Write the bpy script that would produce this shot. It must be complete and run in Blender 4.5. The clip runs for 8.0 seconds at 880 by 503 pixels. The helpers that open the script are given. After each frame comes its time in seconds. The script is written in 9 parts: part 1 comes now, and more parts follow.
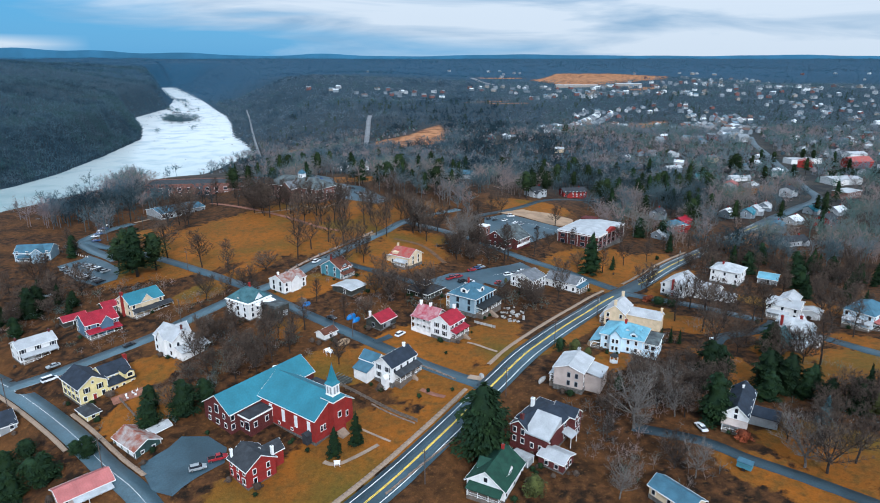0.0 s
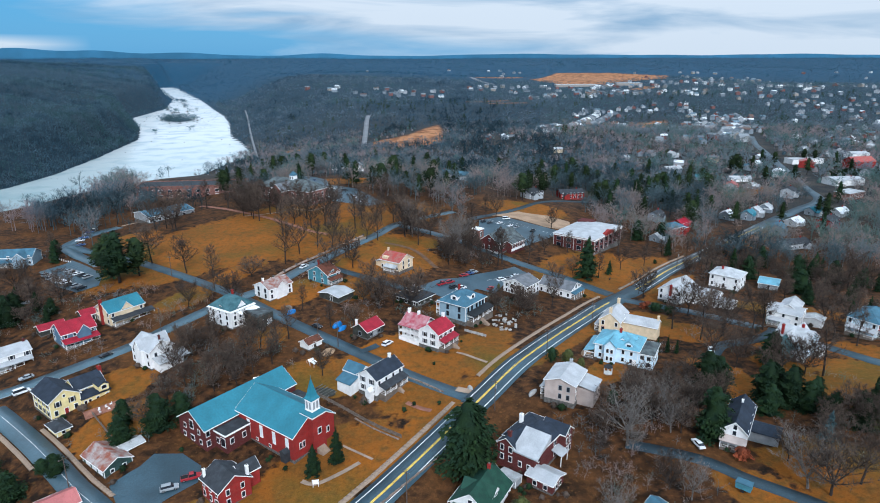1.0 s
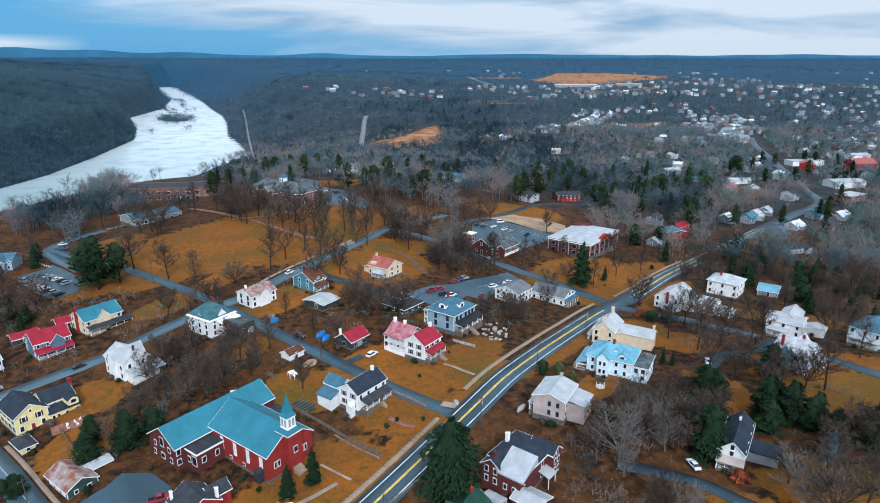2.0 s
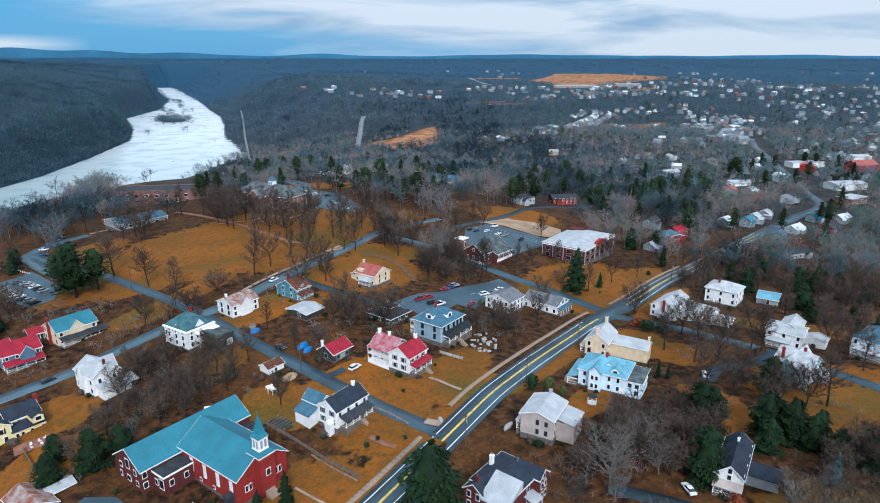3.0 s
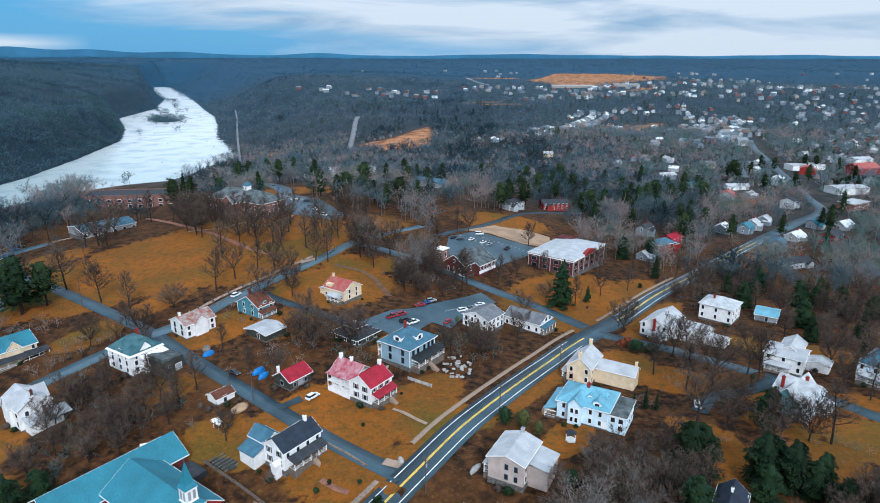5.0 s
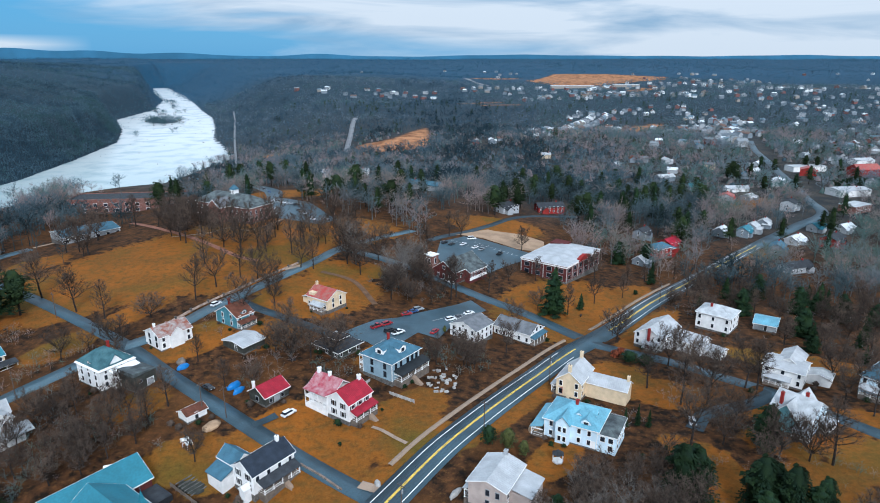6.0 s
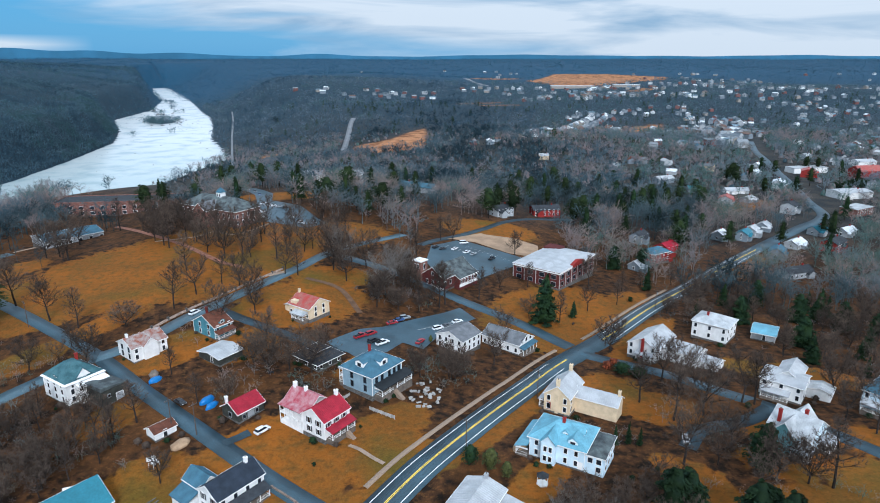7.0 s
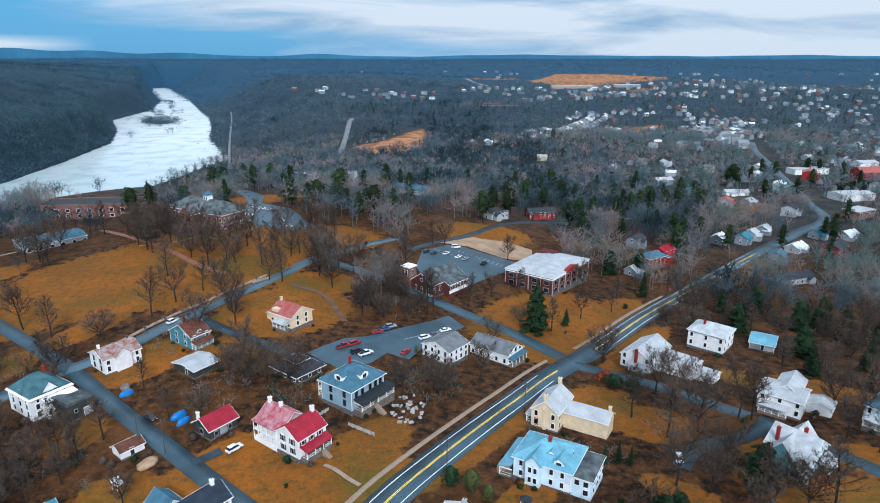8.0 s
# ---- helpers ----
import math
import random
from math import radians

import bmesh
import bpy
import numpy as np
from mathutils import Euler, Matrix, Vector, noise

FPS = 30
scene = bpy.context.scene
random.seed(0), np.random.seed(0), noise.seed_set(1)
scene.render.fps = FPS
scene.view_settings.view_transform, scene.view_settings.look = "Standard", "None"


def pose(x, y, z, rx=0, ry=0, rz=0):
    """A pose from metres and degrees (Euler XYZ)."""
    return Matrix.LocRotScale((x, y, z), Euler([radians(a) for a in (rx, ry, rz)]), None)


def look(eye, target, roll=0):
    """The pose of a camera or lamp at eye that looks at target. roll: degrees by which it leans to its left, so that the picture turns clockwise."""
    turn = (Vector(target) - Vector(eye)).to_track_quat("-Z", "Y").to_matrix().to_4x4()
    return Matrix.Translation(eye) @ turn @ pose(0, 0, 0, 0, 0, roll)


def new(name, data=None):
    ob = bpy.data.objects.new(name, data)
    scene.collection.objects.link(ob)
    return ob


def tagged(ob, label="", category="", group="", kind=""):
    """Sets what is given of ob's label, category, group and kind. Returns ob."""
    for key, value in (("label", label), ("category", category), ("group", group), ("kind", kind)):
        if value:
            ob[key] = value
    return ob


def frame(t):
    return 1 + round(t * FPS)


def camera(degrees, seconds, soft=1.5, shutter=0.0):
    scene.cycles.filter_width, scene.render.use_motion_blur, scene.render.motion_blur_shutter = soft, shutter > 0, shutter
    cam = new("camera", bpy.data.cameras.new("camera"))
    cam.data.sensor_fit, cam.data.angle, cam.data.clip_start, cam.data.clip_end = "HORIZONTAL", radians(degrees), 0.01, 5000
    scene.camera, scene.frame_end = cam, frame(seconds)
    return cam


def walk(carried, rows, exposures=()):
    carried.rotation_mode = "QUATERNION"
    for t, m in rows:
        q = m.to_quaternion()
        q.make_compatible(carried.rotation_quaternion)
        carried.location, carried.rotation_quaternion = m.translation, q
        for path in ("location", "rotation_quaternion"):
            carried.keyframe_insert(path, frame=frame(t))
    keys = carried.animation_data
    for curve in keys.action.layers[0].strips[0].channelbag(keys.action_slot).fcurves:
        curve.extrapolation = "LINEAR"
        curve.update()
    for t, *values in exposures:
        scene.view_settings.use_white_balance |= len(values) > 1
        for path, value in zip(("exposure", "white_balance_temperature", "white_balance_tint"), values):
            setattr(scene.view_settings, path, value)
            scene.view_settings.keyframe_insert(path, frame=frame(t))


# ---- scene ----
cam = camera(70.0, 8.0, 1.0)
PATH = [
    (0, (0.434, -2.121, 97.869), (0.428, -0.21, 97.278), -0.0),
    (0.5, (2.753, 2.3, 97.8), (2.745, 4.211, 97.209), -0.0),
    (1, (5.078, 6.704, 97.748), (5.069, 8.614, 97.156), -0.1),
    (1.5, (7.38, 11.152, 97.694), (7.371, 13.062, 97.103), -0.1),
    (1.7, (8.321, 12.996, 97.683), (8.312, 14.906, 97.091), -0.0),
    (3, (14.599, 25.463, 97.617), (14.59, 27.374, 97.026), 0.0),
    (3.5, (17.043, 30.45, 97.566), (17.035, 32.361, 96.976), 0.1),
    (4, (19.596, 35.564, 97.493), (19.588, 37.475, 96.903), 0.0),
    (4.5, (22.176, 40.67, 97.438), (22.169, 42.581, 96.848), 0.1),
    (4.7, (23.236, 42.651, 97.425), (23.229, 44.561, 96.833), 0.1),
    (6, (30.391, 55.015, 97.29), (30.381, 56.926, 96.7), 0.0),
    (6.5, (33.174, 59.641, 97.263), (33.164, 61.552, 96.673), 0.0),
    (7, (35.995, 64.187, 97.236), (35.982, 66.098, 96.646), 0.0),
    (7.5, (38.751, 68.637, 97.205), (38.736, 70.548, 96.615), -0.0),
    (8, (41.437, 73.041, 97.161), (41.42, 74.952, 96.571), -0.0),
]
walk(cam, [(t, look(eye, target, roll)) for t, eye, target, roll in PATH], [(0, 0.64, 5480, 8), (8, 0.64, 5480, 8)])

# ---- light ----
world = bpy.data.worlds.new("overcast_sky")
scene.world = world
world.use_nodes = True
wt = world.node_tree
wt.nodes.clear()


def wnode(kind, **values):
    n = wt.nodes.new(kind)
    for k, v in values.items():
        n.inputs[k].default_value = v
    return n


sky = wnode("ShaderNodeTexSky")
sky.sky_type, sky.sun_disc = "NISHITA", False
sky.sun_elevation, sky.sun_rotation = radians(35), radians(192)
sky.altitude, sky.air_density, sky.dust_density = 200, 1.2, 0.6
skyamp = wnode("ShaderNodeMix")
skyamp.data_type = "RGBA"
skyamp.inputs[0].default_value = 0.985
skyamp.inputs[7].default_value = (0.075, 0.34, 0.58, 1)
wt.links.new(sky.outputs[0], skyamp.inputs[6])
tc = wnode("ShaderNodeTexCoord")
sep = wnode("ShaderNodeSeparateXYZ")
wt.links.new(tc.outputs["Generated"], sep.inputs[0])


def wmath(op, a, b):
    n = wt.nodes.new("ShaderNodeMath")
    n.operation = op
    for k, v in ((0, a), (1, b)):
        if isinstance(v, (int, float)):
            n.inputs[k].default_value = v
        else:
            wt.links.new(v, n.inputs[k])
    return n.outputs[0]


# long flat cloud banks
com = wnode("ShaderNodeCombineXYZ")
wt.links.new(sep.outputs[0], com.inputs[0])
wt.links.new(sep.outputs[1], com.inputs[1])
wt.links.new(wmath("MULTIPLY", sep.outputs[2], 8.5), com.inputs[2])
clouds = wnode("ShaderNodeTexNoise", Scale=3.3, Detail=7.0, Roughness=0.5, Distortion=0.5)
wt.links.new(com.outputs[0], clouds.inputs["Vector"])
soft = wnode("ShaderNodeTexNoise", Scale=2.1, Detail=6.0, Roughness=0.55, Distortion=0.6)
wt.links.new(com.outputs[0], soft.inputs["Vector"])
tone = wnode("ShaderNodeValToRGB")
tone.color_ramp.elements[0].position, tone.color_ramp.elements[0].color = 0.36, (0.36, 0.49, 0.60, 1)
tone.color_ramp.elements[1].position, tone.color_ramp.elements[1].color = 0.56, (0.76, 0.785, 0.785, 1)
wt.links.new(clouds.outputs[0], tone.inputs[0])
level = wmath("ADD", sep.outputs[2], wmath("MULTIPLY", wmath("SUBTRACT", soft.outputs[0], 0.5), 0.17))
level = wmath("ADD", level, wmath("MULTIPLY", sep.outputs[0], 0.155))
cover = wnode("ShaderNodeMapRange")
for k, v in ((1, -0.022), (2, 0.034), (3, 0.0), (4, 1.0)):
    cover.inputs[k].default_value = v
wt.links.new(level, cover.inputs[0])
blend = wnode("ShaderNodeMix")
blend.data_type = "RGBA"
wt.links.new(cover.outputs[0], blend.inputs[0])
wt.links.new(skyamp.outputs[2], blend.inputs[6])
wt.links.new(tone.outputs[0], blend.inputs[7])
# a bright gap under the clouds, low over the western ridge
gap = wmath("MULTIPLY", wmath("MULTIPLY", wmath("SUBTRACT", -0.47, sep.outputs[0]), 14.0), wmath("SUBTRACT", 1.0, wmath("DIVIDE", wmath("ABSOLUTE", wmath("SUBTRACT", sep.outputs[2], 0.016), 0.0), 0.013)))
gapmask = wnode("ShaderNodeClamp")
wt.links.new(gap, gapmask.inputs[0])
front = wmath("MULTIPLY", gapmask.outputs[0], wmath("MULTIPLY", wmath("GREATER_THAN", sep.outputs[1], 0.0), wmath("MULTIPLY", wmath("GREATER_THAN", sep.outputs[2], 0.003), wmath("LESS_THAN", sep.outputs[2], 0.029))))
open_sky = wnode("ShaderNodeMix")
open_sky.data_type = "RGBA"
open_sky.inputs[7].default_value = (0.74, 0.78, 0.78, 1)
wt.links.new(front, open_sky.inputs[0])
wt.links.new(blend.outputs[2], open_sky.inputs[6])
back = wnode("ShaderNodeBackground")
# an overcast sky is brighter overhead than at the horizon
wt.links.new(wmath("MULTIPLY", wmath("ADD", wmath("MULTIPLY", wmath("MAXIMUM", sep.outputs[2], 0.0), 0.75), 1.0), 0.61), back.inputs["Strength"])
wt.links.new(open_sky.outputs[2], back.inputs[0])
wout = wnode("ShaderNodeOutputWorld")
wt.links.new(back.outputs[0], wout.inputs[0])

sun_lamp = bpy.data.lights.new("sun", "SUN")
sun_lamp.energy, sun_lamp.angle, sun_lamp.color = 2.15, radians(12), (1.0, 0.95, 0.88)
sun = new("sun", sun_lamp)
sun.rotation_euler = (radians(55), 0, radians(12))

# ---- terrain ----
TERRAIN = (-3.83, -4.41, 3.12, -1.45, -6.5, -1.76, 1.26, -1.14, 2.1, 0.48)
BUMPS = ((-36, 332, 45, 3.0), (85, 290, 32, -2.8), (47, 186, 26, 3.0), (150, 300, 28, 3.0), (42, 322, 24, -2.2), (-112, 142, 38, 4.0), (-48, 164, 20, -2.2), (-14, 178, 10, -1.4), (20, 206, 10, 0.8))
RIVER = ((-800, 280, 170), (-610, 540, 170), (-532, 740, 120), (-520, 880, 95), (-503, 1000, 107), (-508, 1200, 128), (-597, 1470, 90),
         (-684, 1700, 104), (-820, 2000, 130), (-925, 2350, 75), (-1116, 2800, 62), (-1415, 3400, 70), (-1700, 4000, 60))
WATER = -82.0
HILLS = ((-430, 2250, 420, 260, 34), (60, 1720, 300, 150, 18), (-260, 1650, 140, 160, 12), (700, 1750, 260, 140, 14), (1300, 2000, 400, 250, 26), (-150, 2700, 700, 160, 16), (900, 2500, 500, 140, 12), (230, 1090, 140, 70, 8), (-150, 1090, 150, 130, -17), (-150, 1460, 130, 120, 12))
# wooded river islands: centre, radii, turn
ISLANDS = ((-790, 1930, 165, 78, 122), (-905, 2180, 60, 26, 100), (-980, 2300, 50, 22, 120), (-640, 1640, 30, 12, 110), (-1090, 2700, 60, 30, 115), (-960, 2420, 70, 16, 115), (-1040, 2620, 60, 14, 115), (-700, 1560, 26, 7, 110), (-860, 2230, 45, 12, 60))


def sstep(a, b, v):
    t = np.clip((v - a) / (b - a), 0, 1)
    return t * t * (3 - 2 * t)


def along(x, y, line):
    """Distance to a line of (x, y, value) points, the value beside it, and the side (left positive)."""
    best, val, side = np.full(np.shape(x), 1e9), np.zeros(np.shape(x)), np.zeros(np.shape(x))
    for (ax, ay, aw), (bx, by, bw) in zip(line, line[1:]):
        dx, dy = bx - ax, by - ay
        t = np.clip(((x - ax) * dx + (y - ay) * dy) / (dx * dx + dy * dy), 0, 1)
        d = np.hypot(x - ax - t * dx, y - ay - t * dy)
        m = d < best
        best, val = np.where(m, d, best), np.where(m, aw + (bw - aw) * t, val)
        side = np.where(m, dx * (y - ay) - dy * (x - ax), side)
    return best, val, side


def islands(x, y):
    z = np.full(np.shape(x), -86.0)
    for cx, cy, ra, rb, turn in ISLANDS:
        c, s = math.cos(radians(turn)), math.sin(radians(turn))
        q = np.hypot(((x - cx) * c + (y - cy) * s) / ra, (-(x - cx) * s + (y - cy) * c) / rb)
        z = np.maximum(z, -80 - 4 * q)
    return z


def land(x, y):
    """The lie of the land without roads."""
    x, y = np.asarray(x, float), np.asarray(y, float)
    X, Y, c = np.clip(x, -190, 240) / 100, (np.clip(y, 125, 470) - 250) / 100, TERRAIN
    near = c[0] + c[1] * X + c[2] * Y + c[3] * X * X + c[4] * X * Y + c[5] * Y * Y + c[6] * X**3 + c[7] * X * X * Y + c[8] * X * Y * Y + c[9] * Y**3
    for bx, by, r, h in BUMPS:
        near = near + h * np.exp(-((x - bx) ** 2 + (y - by) ** 2) / (2 * r * r))
    far = np.interp(y, [400, 600, 800, 1200, 1500, 2000, 2600, 3200, 4000, 4900, 6000], [-14, -26, -36, -40, -38, -20, 0, 22, 52, 84, 110])
    roll = np.sin(x / 310 + y / 900) * np.sin(y / 370 - x / 800) * 12 + np.sin(x / 130 + 1) * np.sin(y / 170) * 3
    far = far + roll * sstep(500, 1300, y) * (1 - 0.75 * sstep(2500, 4500, y))
    for hx, hy, rx, ry, hh in HILLS:
        far = far + hh * np.exp(-(((x - hx) / rx) ** 2 + ((y - hy) / ry) ** 2))
    w = sstep(440, 800, y)
    base = near * (1 - w) + far * w
    d, hw, side = along(x, y, RIVER)
    d = d - hw
    lift = (92 - base) * (1 - np.exp(-np.clip(d, 0, None) / 330)) * (1 - 0.55 * sstep(2600, 4200, y))
    hill = base + lift * (0.8 + 0.2 * np.sin(x / 190 + y / 240) * np.sin(y / 150 - x / 400)) + 7 * np.sin(x / 75 - y / 110) * np.sin(y / 90 + x / 160) * sstep(40, 200, d)
    up = np.where(side > 0, hill, base)
    bank = np.maximum(sstep(0, 1, d / np.where(side > 0, 60, 165 + 165 * sstep(650, 1000, y))), 0.08 * sstep(0, 16, d))
    return np.maximum(-85 + (up + 85) * bank, islands(x, y))


def curve_points(points, step=2.5):
    """A smooth line through plan points, resampled."""
    p = [2 * np.array(points[0]) - np.array(points[1])] + [np.array(q, float) for q in points] + [2 * np.array(points[-1]) - np.array(points[-2])]
    out = []
    for a, b, c, d in zip(p, p[1:], p[2:], p[3:]):
        n = max(2, int(np.hypot(*(c - b)) / step))
        for i in range(n):
            t = i / n
            out.append(0.5 * (2 * b + (c - a) * t + (2 * a - 5 * b + 4 * c - d) * t * t + (3 * b - a - 3 * c + d) * t**3))
    out.append(p[-2])
    return np.array(out)


ROADS = {
    "road_main": (9.2, [(-62, 78), (-45, 102), (-30, 121), (-10, 144.5), (17.6, 183), (33.6, 207), (46, 225.5), (63, 250), (82, 277.5), (112, 311), (154, 364), (207, 428), (242, 466), (300, 520), (343, 561), (365, 627), (421, 779), (457, 886), (494, 996), (560, 1150)]),
    "road_west": (7.0, [(-215, 228), (-180, 210), (-149, 191), (-116, 166), (-94, 148), (-78, 136), (-52, 110)]),
    "road_hill": (6.4, [(-149, 191), (-135.5, 198), (-113, 217), (-103, 231), (-88, 252), (-72, 269), (-62, 288), (-48, 311), (-33, 340), (-23, 369), (-8, 394), (12, 420)]),
    "road_cross": (5.6, [(-205, 345), (-156, 311), (-114, 281), (-80.5, 257), (-58.6, 239), (-34, 220), (-11, 202), (15, 182)]),
    "road_lane": (4.6, [(-57, 298), (-44, 288.5), (-21, 276), (-3, 268), (12, 280)]),
    "road_fire": (6.0, [(86, 290), (66.5, 313), (43, 331), (22, 346), (-8, 362), (-23, 369)]),
    "road_east": (5.6, [(89, 284), (112, 268), (128, 252), (141, 238), (152, 218), (163, 198), (185, 172)]),
    "road_south": (4.4, [(56, 158), (73.5, 151), (83, 142), (92, 134), (104, 121)]),
    "road_lot": (6.5, [(-166, 304), (-171, 309), (-192, 328), (-205, 341), (-206, 355), (-202, 371), (-196, 384)]),
    "road_back": (5.5, [(22, 402), (30.7, 414.9), (43.6, 428.9), (61.2, 452.4), (79.4, 479.6), (98.4, 495.9), (130, 508)]),
    "road_court": (5.0, [(139, 240), (128, 232), (112, 226), (104, 216)]),
}
LINES = {k: (w, curve_points(p)) for k, (w, p) in ROADS.items()}
# parking lots and yards by their outlines
LOTS = {
    "lot_town": [(-7, 273), (3.8, 285.4), (12.2, 289.5), (21, 298.3), (36, 313.7), (43.1, 322), (49.5, 312), (36.2, 294), (33.2, 285.9), (28.5, 274.1), (20.7, 277.8), (15.6, 269), (5.1, 263.5), (-1, 268)],
    "lot_fire": [(26.5, 374), (28.7, 402), (42.9, 418.4), (51.6, 418.8), (85.5, 397.4), (70.9, 380.1), (58.4, 364.1), (54, 358), (44, 366), (33, 354)],
    "lot_campus": [(-70, 427), (-79, 447), (-92, 459), (-92, 484), (-104, 520), (-134, 580), (-124, 584), (-92, 526), (-84, 492), (-60, 474), (-42, 440), (-34, 430), (-44, 416)],
    "lot_west": [(-197, 303), (-188, 317), (-158, 291), (-153, 277), (-160, 271), (-174, 280)],
    "lot_church": [(-84.1, 148.1), (-78.9, 154.9), (-77, 160), (-69.2, 160.7), (-62.3, 156.2), (-61, 150), (-66.6, 144), (-71, 137.7), (-76.9, 139)],
    "gravel_court": [(37, 420), (58.9, 439.6), (79.4, 439), (92.7, 428.8), (89.6, 404.8), (73.4, 406), (54, 420.5)],
}


def lot_edge(x, y, poly):
    """Distance to an outline, negative inside."""
    best, inside = np.full(np.shape(x), 1e9), np.zeros(np.shape(x), bool)
    for (ax, ay), (bx, by) in zip(poly, poly[1:] + poly[:1]):
        dx, dy = bx - ax, by - ay
        t = np.clip(((x - ax) * dx + (y - ay) * dy) / (dx * dx + dy * dy), 0, 1)
        best = np.minimum(best, np.hypot(x - ax - t * dx, y - ay - t * dy))
        cross = (ay > y) != (by > y)
        inside ^= cross & (x < ax + (y - ay) * dx / (dy if dy else 1e-9))
    return np.where(inside, -best, best)


def ground(x, y):
    """The land with the roads and lots laid level into it."""
    x, y = np.asarray(x, float), np.asarray(y, float)
    z = land(x, y)
    for w, p in LINES.values():
        m = (x > p[:, 0].min() - 12) & (x < p[:, 0].max() + 12) & (y > p[:, 1].min() - 12) & (y < p[:, 1].max() + 12)
        if not m.any():
            continue
        xm, ym = np.atleast_1d(x)[np.atleast_1d(m)], np.atleast_1d(y)[np.atleast_1d(m)]
        d2 = np.full(xm.shape, 1e9)
        zz = np.zeros(xm.shape)
        pz = land(p[:, 0], p[:, 1])
        for (px, py), pzz in zip(p, pz):
            d = (xm - px) ** 2 + (ym - py) ** 2
            k = d < d2
            d2, zz = np.where(k, d, d2), np.where(k, pzz, zz)
        f = 1 - sstep(w / 2 + 1.5, w / 2 + 6, np.sqrt(d2))
        zn = np.atleast_1d(z).copy()
        sel = np.atleast_1d(m)
        zn[sel] = zn[sel] * (1 - f) + zz * f
        z = zn.reshape(np.shape(z))
    return z


def gz(x, y):
    return float(ground(np.array([x]), np.array([y]))[0])


# ---- materials ----
MATS = {}


def deepen(c):
    """Strong and dark paints a little deeper; whites stay."""
    return c if max(c) > 0.65 else tuple(v * 0.68 for v in c)


def material(name, color, rough=0.85, vary=0.22, scale=0.6, fine=14.0, bump=0.15, metal=0.0, gloss=0.3, piece=0.0, second=None, rows=None, island=0.0):
    """Grain and stains at two sizes; piece: change from object to object; rows: height of courses."""
    color = deepen(color)
    second = deepen(second) if second else None
    m = bpy.data.materials.new(name)
    m.use_nodes = True
    t = m.node_tree
    b = t.nodes["Principled BSDF"]
    b.inputs["Roughness"].default_value, b.inputs["Metallic"].default_value = rough, metal
    b.inputs["Specular IOR Level"].default_value = gloss
    co = t.nodes.new("ShaderNodeTexCoord")
    n1, n2 = t.nodes.new("ShaderNodeTexNoise"), t.nodes.new("ShaderNodeTexNoise")
    n1.inputs["Scale"].default_value, n1.inputs["Detail"].default_value = scale, 5
    n2.inputs["Scale"].default_value, n2.inputs["Detail"].default_value = fine, 3
    for n in (n1, n2):
        t.links.new(co.outputs["Object"], n.inputs["Vector"])
    mix = t.nodes.new("ShaderNodeMix")
    mix.data_type = "RGBA"
    lo = second or tuple(c * (1 - vary) for c in color)
    hi = color if second else tuple(min(1, c * (1 + vary)) for c in color)
    mix.inputs[6].default_value, mix.inputs[7].default_value = (*lo, 1), (*hi, 1)
    ramp = t.nodes.new("ShaderNodeMapRange")
    ramp.inputs[1].default_value, ramp.inputs[2].default_value = 0.36, 0.64
    t.links.new(n1.outputs[0], ramp.inputs[0])
    t.links.new(ramp.outputs[0], mix.inputs[0])
    grain = t.nodes.new("ShaderNodeHueSaturation")
    vr = t.nodes.new("ShaderNodeMapRange")
    for k, v in ((1, 0.3), (2, 0.7), (3, 1 - vary * 0.8), (4, 1 + vary * 0.8)):
        vr.inputs[k].default_value = v
    t.links.new(n2.outputs[0], vr.inputs[0])
    value = vr.outputs[0]
    for amount, kind, socket in ((piece, "ShaderNodeObjectInfo", "Random"), (island, "ShaderNodeNewGeometry", "Random Per Island")):
        if amount:
            oi = t.nodes.new(kind)
            r = t.nodes.new("ShaderNodeMapRange")
            r.inputs[3].default_value, r.inputs[4].default_value = 1 - amount, 1 + amount
            t.links.new(oi.outputs[socket], r.inputs[0])
            mm = t.nodes.new("ShaderNodeMath")
            mm.operation = "MULTIPLY"
            t.links.new(value, mm.inputs[0])
            t.links.new(r.outputs[0], mm.inputs[1])
            value = mm.outputs[0]
    t.links.new(value, grain.inputs["Value"])
    t.links.new(mix.outputs[2], grain.inputs["Color"])
    t.links.new(grain.outputs[0], b.inputs["Base Color"])
    height = n2.outputs[0]
    if rows:
        wave = t.nodes.new("ShaderNodeTexWave")
        wave.bands_direction, wave.wave_profile = "Z", "SAW"
        wave.inputs["Scale"].default_value = 0.314 / rows
        t.links.new(co.outputs["Object"], wave.inputs["Vector"])
        height = wave.outputs["Fac"]
    if bump:
        bp = t.nodes.new("ShaderNodeBump")
        bp.inputs["Strength"].default_value, bp.inputs["Distance"].default_value = bump, 0.04
        t.links.new(height, bp.inputs["Height"])
        t.links.new(bp.outputs[0], b.inputs["Normal"])
    MATS[name] = m
    return m


